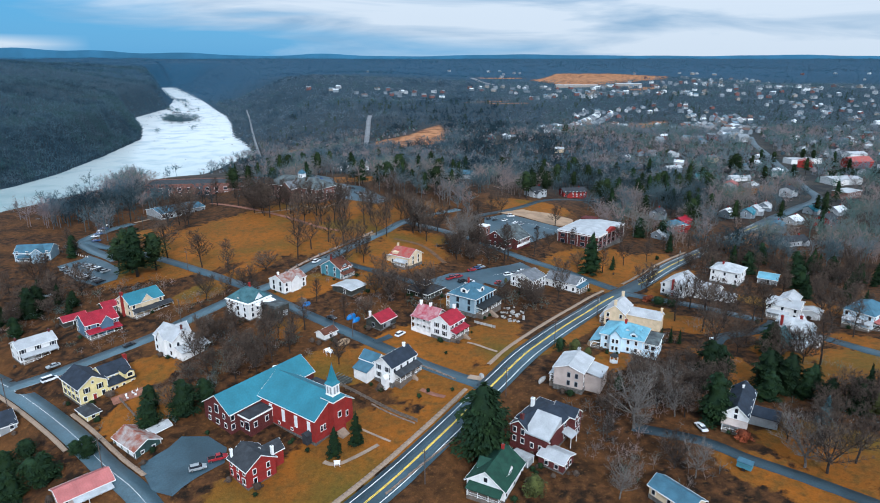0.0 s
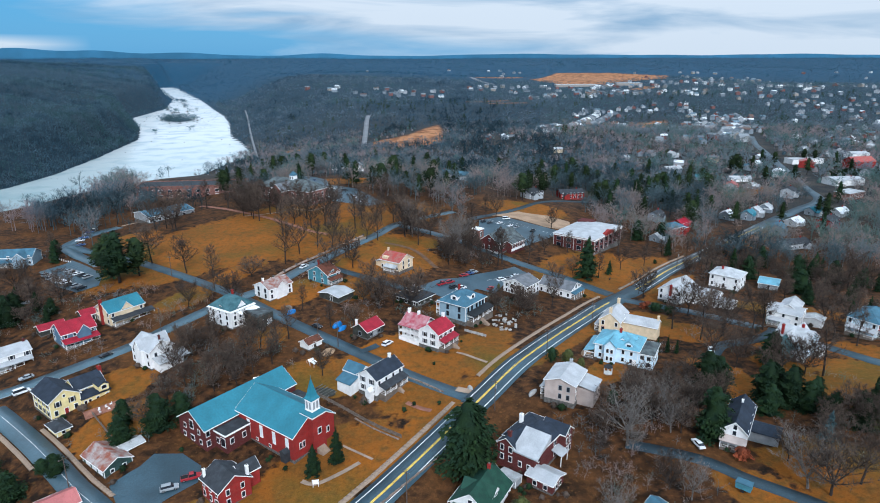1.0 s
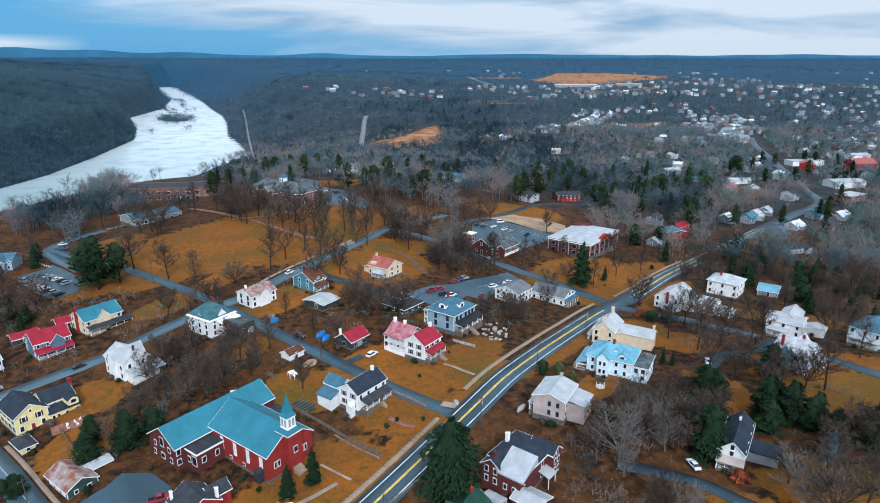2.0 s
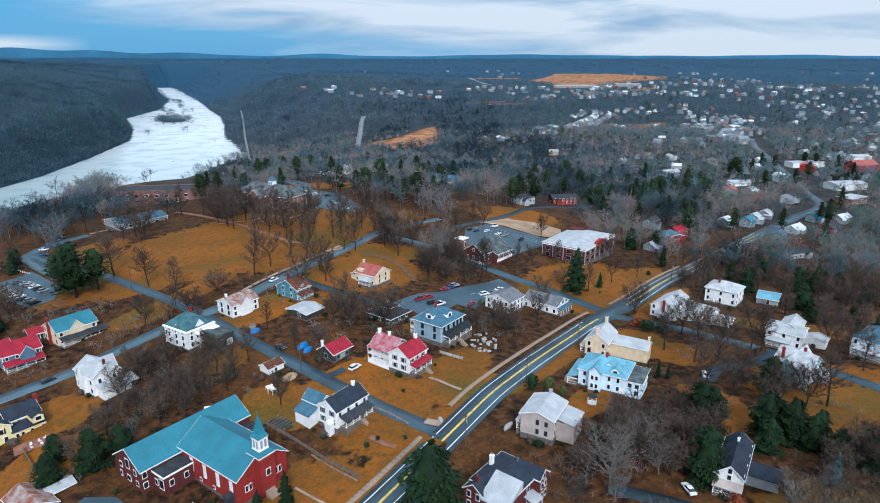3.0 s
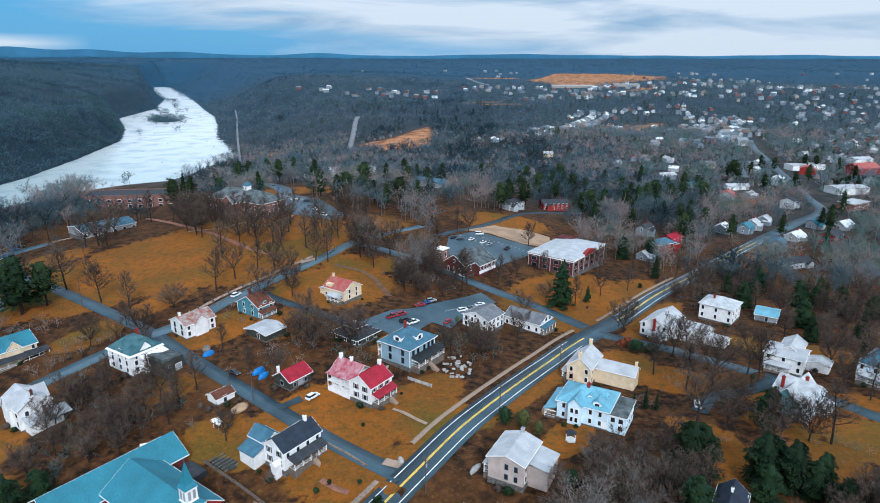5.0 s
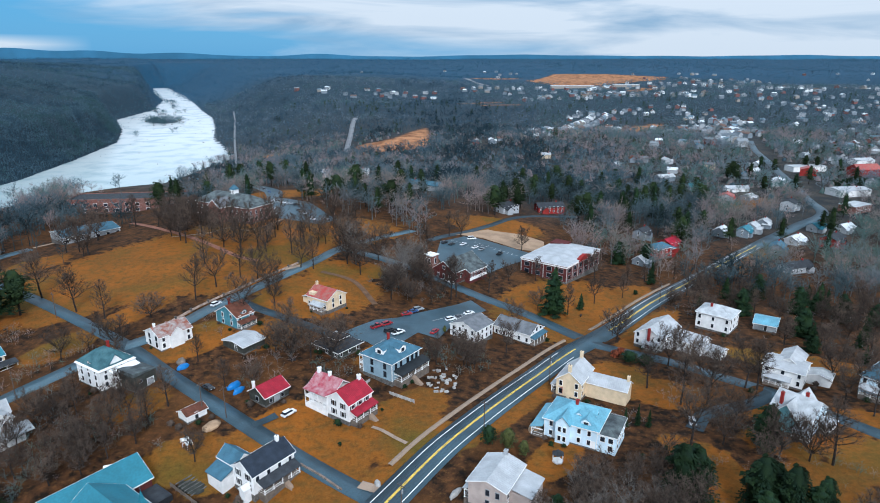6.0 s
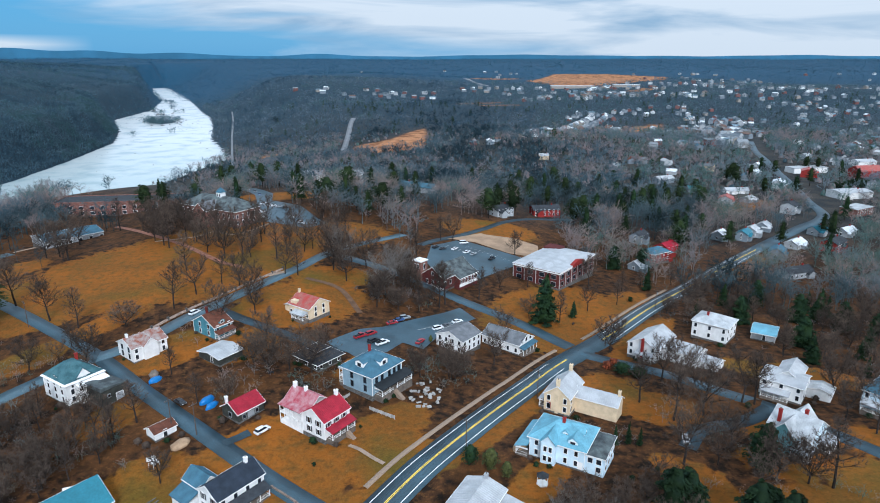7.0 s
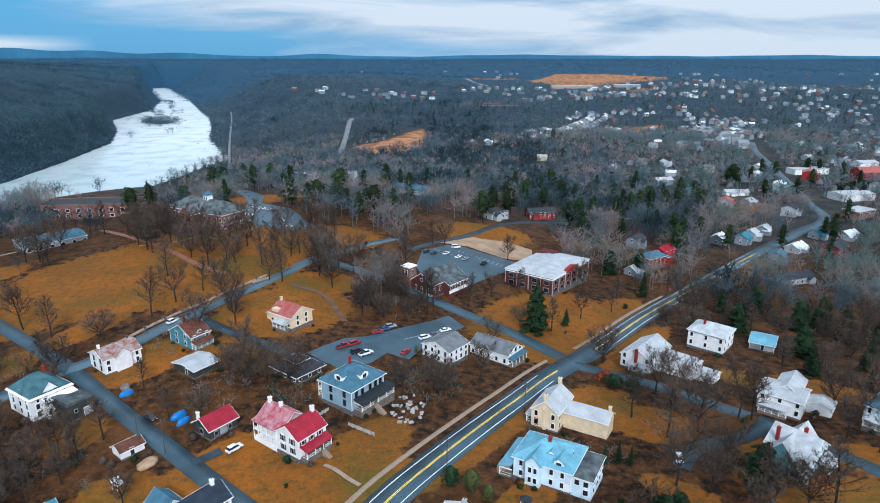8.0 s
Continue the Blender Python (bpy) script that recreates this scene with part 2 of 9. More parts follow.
# blues of ASPHALT and WETROAD hold the wet road's reflection of the sky
ASPHALT = material("asphalt", (0.052, 0.098, 0.130), 0.5, 0.3, 0.08, 3.0, 0.1, gloss=0.45)
WETROAD = material("wet_asphalt", (0.085, 0.150, 0.190), 0.38, 0.25, 0.06, 2.0, 0.08, gloss=0.6)
LANE = material("asphalt_lane", (0.044, 0.072, 0.092), 0.6, 0.3, 0.15, 3.0, 0.1, gloss=0.25)
CONCRETE = material("concrete", (0.42, 0.31, 0.23), 0.85, 0.2, 0.3, 5)
WHITELINE = material("white_paint_line", (0.75, 0.75, 0.74), 0.7, 0.15, 0.5, 6)
YELLOWLINE = material("yellow_paint_line", (0.80, 0.56, 0.08), 0.7, 0.2, 0.5, 6)
WHITE = material("white_boards", (0.74, 0.735, 0.73), 0.6, 0.08, 0.5, 8, 0.25, rows=0.18)
TRIM = material("white_trim", (0.82, 0.81, 0.80), 0.55, 0.06)
CREAM = material("cream_stucco", (0.66, 0.52, 0.35), 0.85, 0.12, 0.4)
FROSTED = material("frosted_glass", (0.72, 0.74, 0.74), 0.35, 0.06)
PALEPINK = material("pale_stucco", (0.64, 0.53, 0.48), 0.85, 0.12, 0.4)
YELLOW = material("yellow_boards", (0.74, 0.62, 0.30), 0.7, 0.1, 0.5, 8, 0.25, rows=0.18)
SLATEBLUE = material("slate_blue_boards", (0.13, 0.23, 0.34), 0.7, 0.12, 0.5, 8, 0.25, rows=0.18)
GREYBLUE = material("grey_blue_stucco", (0.36, 0.50, 0.60), 0.8, 0.1, 0.4)
PALEBLUE = material("pale_blue_boards", (0.60, 0.74, 0.84), 0.65, 0.08, 0.5, 8, 0.25, rows=0.18)
TEALWALL = material("teal_boards", (0.10, 0.30, 0.38), 0.7, 0.15, 0.5, 8, 0.25, rows=0.2)
GREYWALL = material("grey_boards", (0.42, 0.44, 0.46), 0.75, 0.15, 0.5, 8, 0.25, rows=0.18)
DARKWALL = material("dark_stained_boards", (0.055, 0.058, 0.05), 0.85, 0.3, 0.6, 9, 0.3, rows=0.2)
GREENWALL = material("dark_green_boards", (0.045, 0.09, 0.085), 0.8, 0.25, 0.5, 8, 0.3, rows=0.2)


def brickwork(name, a, b, mortar):
    m = material(name, a, 0.85, 0.2, 0.3, 6)
    t = m.node_tree
    bs = t.nodes["Principled BSDF"]
    co = next(n for n in t.nodes if n.type == "TEX_COORD")
    br = t.nodes.new("ShaderNodeTexBrick")
    br.inputs["Color1"].default_value, br.inputs["Color2"].default_value, br.inputs["Mortar"].default_value = (*deepen(a), 1), (*deepen(b), 1), (*deepen(mortar), 1)
    br.inputs["Scale"].default_value, br.inputs["Mortar Size"].default_value = 1.0, 0.012
    br.inputs["Brick Width"].default_value, br.inputs["Row Height"].default_value = 0.22, 0.075
    mp = t.nodes.new("ShaderNodeVectorMath")
    mp.operation = "ADD"
    sp, cb = t.nodes.new("ShaderNodeSeparateXYZ"), t.nodes.new("ShaderNodeCombineXYZ")
    ad = t.nodes.new("ShaderNodeMath")
    t.links.new(co.outputs["Object"], sp.inputs[0])
    t.links.new(sp.outputs[0], ad.inputs[0])
    t.links.new(sp.outputs[1], ad.inputs[1])
    t.links.new(ad.outputs[0], cb.inputs[0])
    t.links.new(sp.outputs[2], cb.inputs[1])
    t.links.new(cb.outputs[0], br.inputs["Vector"])
    mx = t.nodes.new("ShaderNodeMix")
    mx.data_type, mx.blend_type = "RGBA", "MULTIPLY"
    mx.inputs[0].default_value = 0.55
    nz = t.nodes.new("ShaderNodeTexNoise")
    nz.inputs["Scale"].default_value = 0.5
    t.links.new(co.outputs["Object"], nz.inputs["Vector"])
    t.links.new(br.outputs["Color"], mx.inputs[6])
    t.links.new(nz.outputs[0], mx.inputs[7])
    t.links.new(mx.outputs[2], bs.inputs["Base Color"])
    return m


BRICK = brickwork("red_brick", (0.58, 0.030, 0.026), (0.44, 0.024, 0.022), (0.44, 0.075, 0.062))
DARKBRICK = brickwork("dark_red_brick", (0.20, 0.030, 0.030), (0.14, 0.022, 0.022), (0.20, 0.075, 0.068))
ROSEBRICK = brickwork("rose_brick", (0.36, 0.12, 0.09), (0.28, 0.09, 0.07), (0.42, 0.30, 0.26))
STONE = material("foundation_stone", (0.16, 0.15, 0.14), 0.9, 0.35, 1.2, 5, 0.4)
SHINGLE = material("dark_shingles", (0.05, 0.056, 0.066), 0.85, 0.25, 0.5, 6, 0.35, rows=0.13, piece=0.1)
NAVY = material("navy_shingles", (0.030, 0.042, 0.065), 0.8, 0.22, 0.5, 6, 0.35, rows=0.13)
GREYSHINGLE = material("grey_shingles", (0.20, 0.21, 0.23), 0.85, 0.2, 0.5, 6, 0.35, rows=0.13)
BLUEROOF = material("blue_grey_shingles", (0.080, 0.19, 0.27), 0.75, 0.18, 0.4, 6, 0.3, rows=0.14)
DEEPTEAL = material("dark_teal_shingles", (0.045, 0.125, 0.150), 0.7, 0.3, 0.35, 5, 0.25, gloss=0.3, rows=0.14, second=(0.10, 0.22, 0.25))
SLATEROOF = material("streaked_slate", (0.165, 0.20, 0.205), 0.75, 0.25, 0.35, 4, 0.25, rows=0.2, second=(0.055, 0.062, 0.068))
AQUA = material("aqua_boards", (0.26, 0.56, 0.62), 0.65, 0.1, 0.5, 8, 0.25, rows=0.18)
TEALROOF = material("teal_sheet_roof", (0.045, 0.235, 0.315), 0.5, 0.14, 0.15, 2, 0.05, gloss=0.35)
SKYROOF = material("sky_blue_sheet_roof", (0.21, 0.50, 0.64), 0.45, 0.16, 0.3, 2, 0.08, gloss=0.5)
REDROOF = material("crimson_sheet_roof", (0.42, 0.020, 0.045), 0.55, 0.2, 0.35, 3, 0.08, gloss=0.25)
WORNRED = material("worn_crimson_roof", (0.46, 0.05, 0.085), 0.5, 0.2, 0.5, 3, 0.08, gloss=0.4, second=(0.60, 0.34, 0.36))
REDROOF2 = material("scarlet_sheet_roof", (0.50, 0.06, 0.05), 0.5, 0.25, 0.5, 3, 0.08, gloss=0.4, second=(0.42, 0.16, 0.13))
WHITEROOF = material("white_sheet_roof", (0.56, 0.575, 0.60), 0.5, 0.13, 0.3, 3, 0.08, gloss=0.5)
SILVER = material("silver_sheet_roof", (0.60, 0.62, 0.64), 0.4, 0.18, 0.4, 3, 0.1, gloss=0.5)
RUST = material("rusty_sheet_roof", (0.48, 0.44, 0.42), 0.7, 0.2, 0.5, 4, 0.15, second=(0.33, 0.10, 0.06))
BROWNROOF = material("rust_brown_roof", (0.17, 0.06, 0.035), 0.8, 0.3, 0.5, 5, 0.2)
GREENROOF = material("dark_green_roof", (0.02, 0.075, 0.05), 0.7, 0.2, 0.5, 5, 0.2, rows=0.14)
PINKROOF = material("salmon_sheet_roof", (0.60, 0.20, 0.19), 0.5, 0.12, 0.3, 3, 0.05)
GLASS = material("window_glass", (0.025, 0.032, 0.045), 0.08, 0.3, 0.8, 3, 0, gloss=0.6, piece=0.4)
DARKPAINT = material("dark_paint", (0.025, 0.03, 0.035), 0.6, 0.2)
STONEWALL = material("field_stone", (0.34, 0.25, 0.20), 0.9, 0.35, 0.8, 4, 0.5, piece=0.25)
WOODPOLE = material("weathered_pole", (0.13, 0.10, 0.085), 0.9, 0.25, 0.8, 9)
PLANK = material("weathered_planks", (0.22, 0.18, 0.15), 0.85, 0.25, 0.8, 9, piece=0.15)
BARK = material("grey_brown_bark", (0.038, 0.030, 0.027), 0.95, 0.3, 0.8, 6, 0.4, piece=0.3)
PALEBARK = material("pale_sycamore_bark", (0.19, 0.17, 0.155), 0.9, 0.3, 0.8, 5, 0.3, piece=0.1)
TWIG = material("bare_twigs", (0.108, 0.078, 0.060), 0.95, 0.25, 0.4, 3, 0, piece=0.35)
NEEDLE = material("dark_needles", (0.017, 0.038, 0.021), 0.8, 0.35, 0.5, 4, 0, gloss=0.10, piece=0.3, island=0.25, second=(0.022, 0.044, 0.014))
PINEGREEN = material("pine_needles", (0.021, 0.041, 0.021), 0.85, 0.35, 0.5, 4, 0, gloss=0.1, piece=0.35, island=0.25, second=(0.036, 0.056, 0.018))
BLUENEEDLE = material("blue_needles", (0.045, 0.085, 0.095), 0.8, 0.3, 0.5, 4, 0, island=0.35)
OLIVE = material("olive_leaves", (0.075, 0.085, 0.02), 0.8, 0.3, 0.5, 4, 0, piece=0.25, island=0.35)
RUSSET = material("russet_leaves", (0.30, 0.07, 0.025), 0.85, 0.3, 0.5, 4, 0, piece=0.15, island=0.35)


def woods_material(name, a, b_, c):
    """Tree by tree shades from the attribute that the woods carry."""
    m = material(name, a, 0.95, 0.24, 0.05, 0.55, 0.5)
    next(n for n in m.node_tree.nodes if n.type == "BUMP").inputs["Distance"].default_value = 0.7
    t = m.node_tree
    at = t.nodes.new("ShaderNodeAttribute")
    at.attribute_name = "tone"
    r = t.nodes.new("ShaderNodeValToRGB")
    a, b_, c = [tuple(v * 1.12 for v in k) for k in (a, b_, c)]
    r.color_ramp.elements[0].color, r.color_ramp.elements[1].color = (*a, 1), (*[(0.25 * (p + q) + 0.15 * sum(c)) * k for p, q, k in zip(b_, c, (0.85, 1.0, 1.1))], 1)
    for pos, shade in ((0.30, b_), (0.52, c), (0.70, (b_[0] * 0.9, b_[1] * 1.05, b_[2] * 0.8))):
        e = r.color_ramp.elements.new(pos)
        e.color = (*shade, 1)
    t.links.new(at.outputs["Fac"], r.inputs[0])
    g = next(n for n in t.nodes if n.type == "HUE_SAT")
    t.links.new(r.outputs[0], g.inputs["Color"])
    # fine twigs let light through, so both sides of a crown are lit
    thin, both = t.nodes.new("ShaderNodeBsdfTranslucent"), t.nodes.new("ShaderNodeMixShader")
    t.links.new(g.outputs[0], thin.inputs["Color"])
    t.links.new(t.nodes["Principled BSDF"].outputs[0], both.inputs[1])
    t.links.new(thin.outputs[0], both.inputs[2])
    both.inputs[0].default_value = 0.5
    t.links.new(both.outputs[0], next(n for n in t.nodes if n.type == "OUTPUT_MATERIAL").inputs["Surface"])
    return m


WOODS = woods_material("bare_woods", (0.015, 0.028, 0.034), (0.102, 0.146, 0.164), (0.300, 0.222, 0.204))
MIDWOODS = woods_material("leafless_woods", (0.018, 0.038, 0.052), (0.094, 0.146, 0.176), (0.276, 0.216, 0.216))
# wall and roof paints for far houses, haze of distance mixed into each
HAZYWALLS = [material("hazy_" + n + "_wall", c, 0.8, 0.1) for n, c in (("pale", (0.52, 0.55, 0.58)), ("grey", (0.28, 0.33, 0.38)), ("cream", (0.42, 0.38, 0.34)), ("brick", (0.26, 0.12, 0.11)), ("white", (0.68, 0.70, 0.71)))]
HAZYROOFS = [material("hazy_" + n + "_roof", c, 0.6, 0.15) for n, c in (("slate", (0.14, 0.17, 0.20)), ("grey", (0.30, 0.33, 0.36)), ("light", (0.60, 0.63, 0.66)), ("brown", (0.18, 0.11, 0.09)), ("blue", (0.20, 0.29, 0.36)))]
# woods far off: blue haze of the air put into the tree colours
FARWOODS = woods_material("hazy_distant_woods", (0.016, 0.036, 0.054), (0.060, 0.104, 0.142), (0.156, 0.188, 0.224))
HORIZONWOODS = woods_material("hazy_horizon_woods", (0.010, 0.048, 0.095), (0.022, 0.074, 0.130), (0.050, 0.104, 0.155))
HILLWOODS = woods_material("hazy_hillside_woods", (0.018, 0.042, 0.062), (0.044, 0.086, 0.118), (0.092, 0.144, 0.180))
PINEWOODS = woods_material("evergreen_woods", (0.012, 0.030, 0.022), (0.024, 0.048, 0.024), (0.050, 0.070, 0.030))
TARP = material("blue_tarpaulin", (0.03, 0.22, 0.60), 0.4, 0.15, 0.8, 4, 0.2)
BRONZE = material("rubber", (0.02, 0.02, 0.022), 0.8, 0.2)
CHROME = material("bare_metal", (0.55, 0.56, 0.58), 0.35, 0.1, metal=0.9)
STOCK = material("cut_stone_stock", (0.50, 0.48, 0.46), 0.85, 0.2, 0.8, 5, piece=0.25)
PAINTS = {k: material(k + "_car_paint", c, 0.3, 0.05, 0.5, 4, 0, gloss=0.6) for k, c in (
    ("white", (0.75, 0.76, 0.78)), ("silver", (0.42, 0.45, 0.48)), ("black", (0.02, 0.022, 0.026)), ("red", (0.42, 0.02, 0.03)),
    ("blue", (0.04, 0.10, 0.28)), ("grey", (0.13, 0.14, 0.16)))}

# ---- mesh tools ----


class Build:
    """Gathers boxes and faces for one mesh."""

    def __init__(self):
        self.v, self.f = [], []

    def face(self, *pts):
        n = len(self.v)
        self.v += [tuple(p) for p in pts]
        self.f.append(tuple(range(n, n + len(pts))))

    def solid(self, pts, faces):
        n = len(self.v)
        self.v += [tuple(p) for p in pts]
        self.f += [tuple(n + i for i in q) for q in faces]

    def box(self, x0, y0, z0, x1, y1, z1):
        x0, x1, y0, y1, z0, z1 = min(x0, x1), max(x0, x1), min(y0, y1), max(y0, y1), min(z0, z1), max(z0, z1)
        self.solid([(x0, y0, z0), (x1, y0, z0), (x1, y1, z0), (x0, y1, z0), (x0, y0, z1), (x1, y0, z1), (x1, y1, z1), (x0, y1, z1)],
                   [(3, 2, 1, 0), (4, 5, 6, 7), (0, 1, 5, 4), (1, 2, 6, 5), (2, 3, 7, 6), (3, 0, 4, 7)])

    def extrude(self, profile, put, s0, s1):
        """A closed profile of (p, z) swept along s; put(s, p, z) gives the place."""
        n = len(profile)
        self.solid([put(s0, p, z) for p, z in profile] + [put(s1, p, z) for p, z in profile],
                   [tuple(range(n))[::-1], tuple(range(n, 2 * n))] + [(i, (i + 1) % n, n + (i + 1) % n, n + i) for i in range(n)])

    def tube(self, a, b, ra, rb, n=5):
        a, b = Vector(a), Vector(b)
        d = (b - a).normalized()
        u = d.orthogonal().normalized()
        w = d.cross(u)
        k = len(self.v)
        for c, r in ((a, ra), (b, rb)):
            for i in range(n):
                g = 2 * math.pi * i / n
                self.v.append(tuple(c + (u * math.cos(g) + w * math.sin(g)) * r))
        for i in range(n):
            j = (i + 1) % n
            self.f.append((k + i, k + j, k + n + j, k + n + i))
        if n > 4:
            self.f.append(tuple(k + n + i for i in range(n)))

    def mesh(self, name, mat, smooth=False):
        me = bpy.data.meshes.new(name)
        me.from_pydata(self.v, [], self.f)
        me.materials.append(mat)
        if smooth:
            me.polygons.foreach_set("use_smooth", [True] * len(me.polygons))
        bm = bmesh.new()
        bm.from_mesh(me)
        bmesh.ops.recalc_face_normals(bm, faces=bm.faces)
        bm.to_mesh(me)
        bm.free()
        return me


def raw_mesh(name, verts, faces, mat, tone=None):
    """A large mesh from arrays, all faces with the same number of corners."""
    me = bpy.data.meshes.new(name)
    nf, k = faces.shape
    me.vertices.add(len(verts))
    me.vertices.foreach_set("co", verts.astype(np.float32).ravel())
    me.loops.add(nf * k)
    me.loops.foreach_set("vertex_index", faces.astype(np.int32).ravel())
    me.polygons.add(nf)
    me.polygons.foreach_set("loop_start", np.arange(0, nf * k, k, dtype=np.int32))
    me.update(calc_edges=True)
    if tone is not None:
        at = me.attributes.new("tone", "FLOAT", "POINT")
        at.data.foreach_set("value", tone.astype(np.float32))
    me.materials.append(mat)
    return me


def part(name, what, mat, parent, label="", m=None, smooth=False):
    """Links a Build (or a ready mesh) as one part under a thing."""
    me = what.mesh(name, mat, smooth) if isinstance(what, Build) else what
    ob = new(name, me)
    ob.parent = parent
    if m is not None:
        ob.matrix_basis = m
    if label:
        ob["label"] = label
    return ob


def thing(name, m, label, category, group=""):
    ob = new(name)
    ob.empty_display_size = 0.5
    ob.matrix_basis = m
    return tagged(ob, label, category, group)


# ---- ground ----
LAWNS = ((22, 208, 8, 12, -36), (56, 232, 5, 34, -36), (2, 172, 6, 26, -36), (-18, 212, 18, 8, 54), (-60, 262, 14, 9, 54), (-35, 268, 12, 9, 54), (10, 256, 10, 8, 54), (118, 300, 6, 24, -40), (-100, 342, 52, 40, 40), (-130, 312, 42, 22, 54), (-30, 150, 26, 12, 54), (-52, 138, 10, 8, 54), (-4, 190, 12, 12, 54), (2, 206, 16, 12, 54), (20, 222, 14, 8, 54),
         (-104, 193, 12, 9, 54), (-93, 172, 12, 9, 54), (85, 322, 36, 24, 54), (118, 338, 24, 9, 54), (-22, 305, 24, 18, 40), (-62, 340, 40, 26, 50), (-15, 335, 16, 12, 30), (-60, 395, 60, 30, 20),
         (90, 250, 11, 14, -20), (104, 186, 10, 7, 20), (105, 140, 18, 7, -45), (95, 127, 10, 8, -45), (140, 205, 14, 7, -40), (130, 227, 5, 5, 0), (104, 240, 11, 10, -30), (148, 268, 12, 5, -40), (152, 192, 22, 11, -48), (122, 188, 15, 9, 20), (160, 216, 14, 8, -40), (112, 148, 14, 7, -45), (84, 138, 10, 6, -40),
         (60, 198, 12, 5, 54), (-40, 200, 10, 8, 40), (-62, 224, 8, 6, 54), (-28, 197, 10, 7, 54), (170, 262, 16, 7, -30), (65, 452, 26, 20, 0), (-146, 318, 18, 14, 54), (-116, 294, 20, 10, 54), (-92, 283, 14, 6, 54), (-172, 350, 14, 12, 54), (-106, 258, 12, 7, 54), (-33, 269, 10, 6, 54), (105, 192, 9, 6, -40), (100, 205, 9, 5, -40), (125, 208, 9, 6, -40),
         (215, 424, 40, 8, 50), (-75, 520, 40, 18, 20), (300, 600, 30, 14, 30), (260, 2980, 110, 50, 0), (-285, 1225, 34, 12, 0), (180, 1750, 50, 14, 0), (135, 1900, 60, 30, 0))
# open tan fields by their outlines
FIELDS = ([(-122, 1118), (-126, 1190), (-92, 1205), (-58, 1222), (-30, 1300), (-6, 1360), (2, 1250), (1, 1095), (-24, 1062), (-57, 1088), (-90, 1080)], [(361, 2657), (420, 2850), (578, 3300), (830, 3194), (1030, 2974), (900, 2640), (791, 2462), (560, 2380), (446, 2430)], [(590, 2090), (700, 2230), (740, 2180), (640, 2080)], [(364, 1341), (501, 1453), (489, 1380), (354, 1240)])


def in_lawns(x, y, edge=0.25):
    f = np.zeros(np.shape(x))
    for cx, cy, ra, rb, turn in LAWNS:
        c, s = math.cos(radians(turn)), math.sin(radians(turn))
        u, v = (x - cx) * c + (y - cy) * s, -(x - cx) * s + (y - cy) * c
        f = np.maximum(f, 1 - sstep(1 - edge, 1 + edge, np.sqrt((u / ra) ** 2 + (v / rb) ** 2) / 1.18))
    if np.max(y) > 900:
        for poly in FIELDS:
            f = np.maximum(f, 1 - sstep(-6, 14, lot_edge(x, y, poly)))
    return f


def grid_lines(fine0, fine1, step, end0, end1, grow=1.15):
    mid = list(np.arange(fine0, fine1 + 0.1, step))
    lo, hi, s = [], [], step
    p = fine0
    while p > end0:
        s = min(s * grow, 11 if p > -1000 else 40)
        p -= s
        lo.append(p)
    p, s = mid[-1], step
    while p < end1:
        s = min(s * grow, 20 if p < 1300 else 36)
        p += s
        hi.append(p)
    return np.array(lo[::-1] + mid + hi)


gx, gy = grid_lines(-260, 320, 2.5, -3700, 3700), grid_lines(40, 520, 2.5, -300, 4960)
GX, GY = np.meshgrid(gx, gy)
GZ = ground(GX, GY)
nx, ny = len(gx), len(gy)
idx = np.arange(nx * ny).reshape(ny, nx)
quads = np.stack([idx[:-1, :-1], idx[:-1, 1:], idx[1:, 1:], idx[1:, :-1]], -1).reshape(-1, 4)

gm = bpy.data.materials.new("winter_ground")
gm.use_nodes = True
gt = gm.node_tree
gb = gt.nodes["Principled BSDF"]
gb.inputs["Roughness"].default_value, gb.inputs["Specular IOR Level"].default_value = 0.95, 0.15


def gnode(kind, scale=None, detail=5):
    n = gt.nodes.new(kind)
    if scale:
        n.inputs["Scale"].default_value, n.inputs["Detail"].default_value = scale, detail
        gt.links.new(gco.outputs["Object"], n.inputs["Vector"])
    return n


def gmix(fac, a, b):
    n = gt.nodes.new("ShaderNodeMix")
    n.data_type = "RGBA"
    for k, v in ((0, fac), (6, a), (7, b)):
        if isinstance(v, tuple):
            n.inputs[k].default_value = (*v, 1)
        else:
            gt.links.new(v, n.inputs[k])
    return n.outputs[2]


def grange(src, a, b, c=0.0, d=1.0):
    n = gt.nodes.new("ShaderNodeMapRange")
    for k, v in ((1, a), (2, b), (3, c), (4, d)):
        n.inputs[k].default_value = v
    gt.links.new(src, n.inputs[0])
    return n.outputs[0]


gco = gt.nodes.new("ShaderNodeTexCoord")
big, mid_n, fine_n = gnode("ShaderNodeTexNoise", 0.05), gnode("ShaderNodeTexNoise", 0.35), gnode("ShaderNodeTexNoise", 3.0, 3)
lawn_at, far_at = gt.nodes.new("ShaderNodeAttribute"), gt.nodes.new("ShaderNodeAttribute")
lawn_at.attribute_name, far_at.attribute_name = "lawn", "far"
grass = gmix(grange(big.outputs[0], 0.38, 0.62), (0.250, 0.083, 0.009), (0.172, 0.066, 0.010))
grass = gmix(grange(mid_n.outputs[0], 0.44, 0.72, 0.0, 0.85), grass, (0.100, 0.056, 0.013))
olive = gnode("ShaderNodeTexNoise", 0.028)
grass = gmix(grange(olive.outputs[0], 0.50, 0.70), grass, (0.102, 0.072, 0.012))
field_at = gt.nodes.new("ShaderNodeAttribute")
field_at.attribute_name = "field"
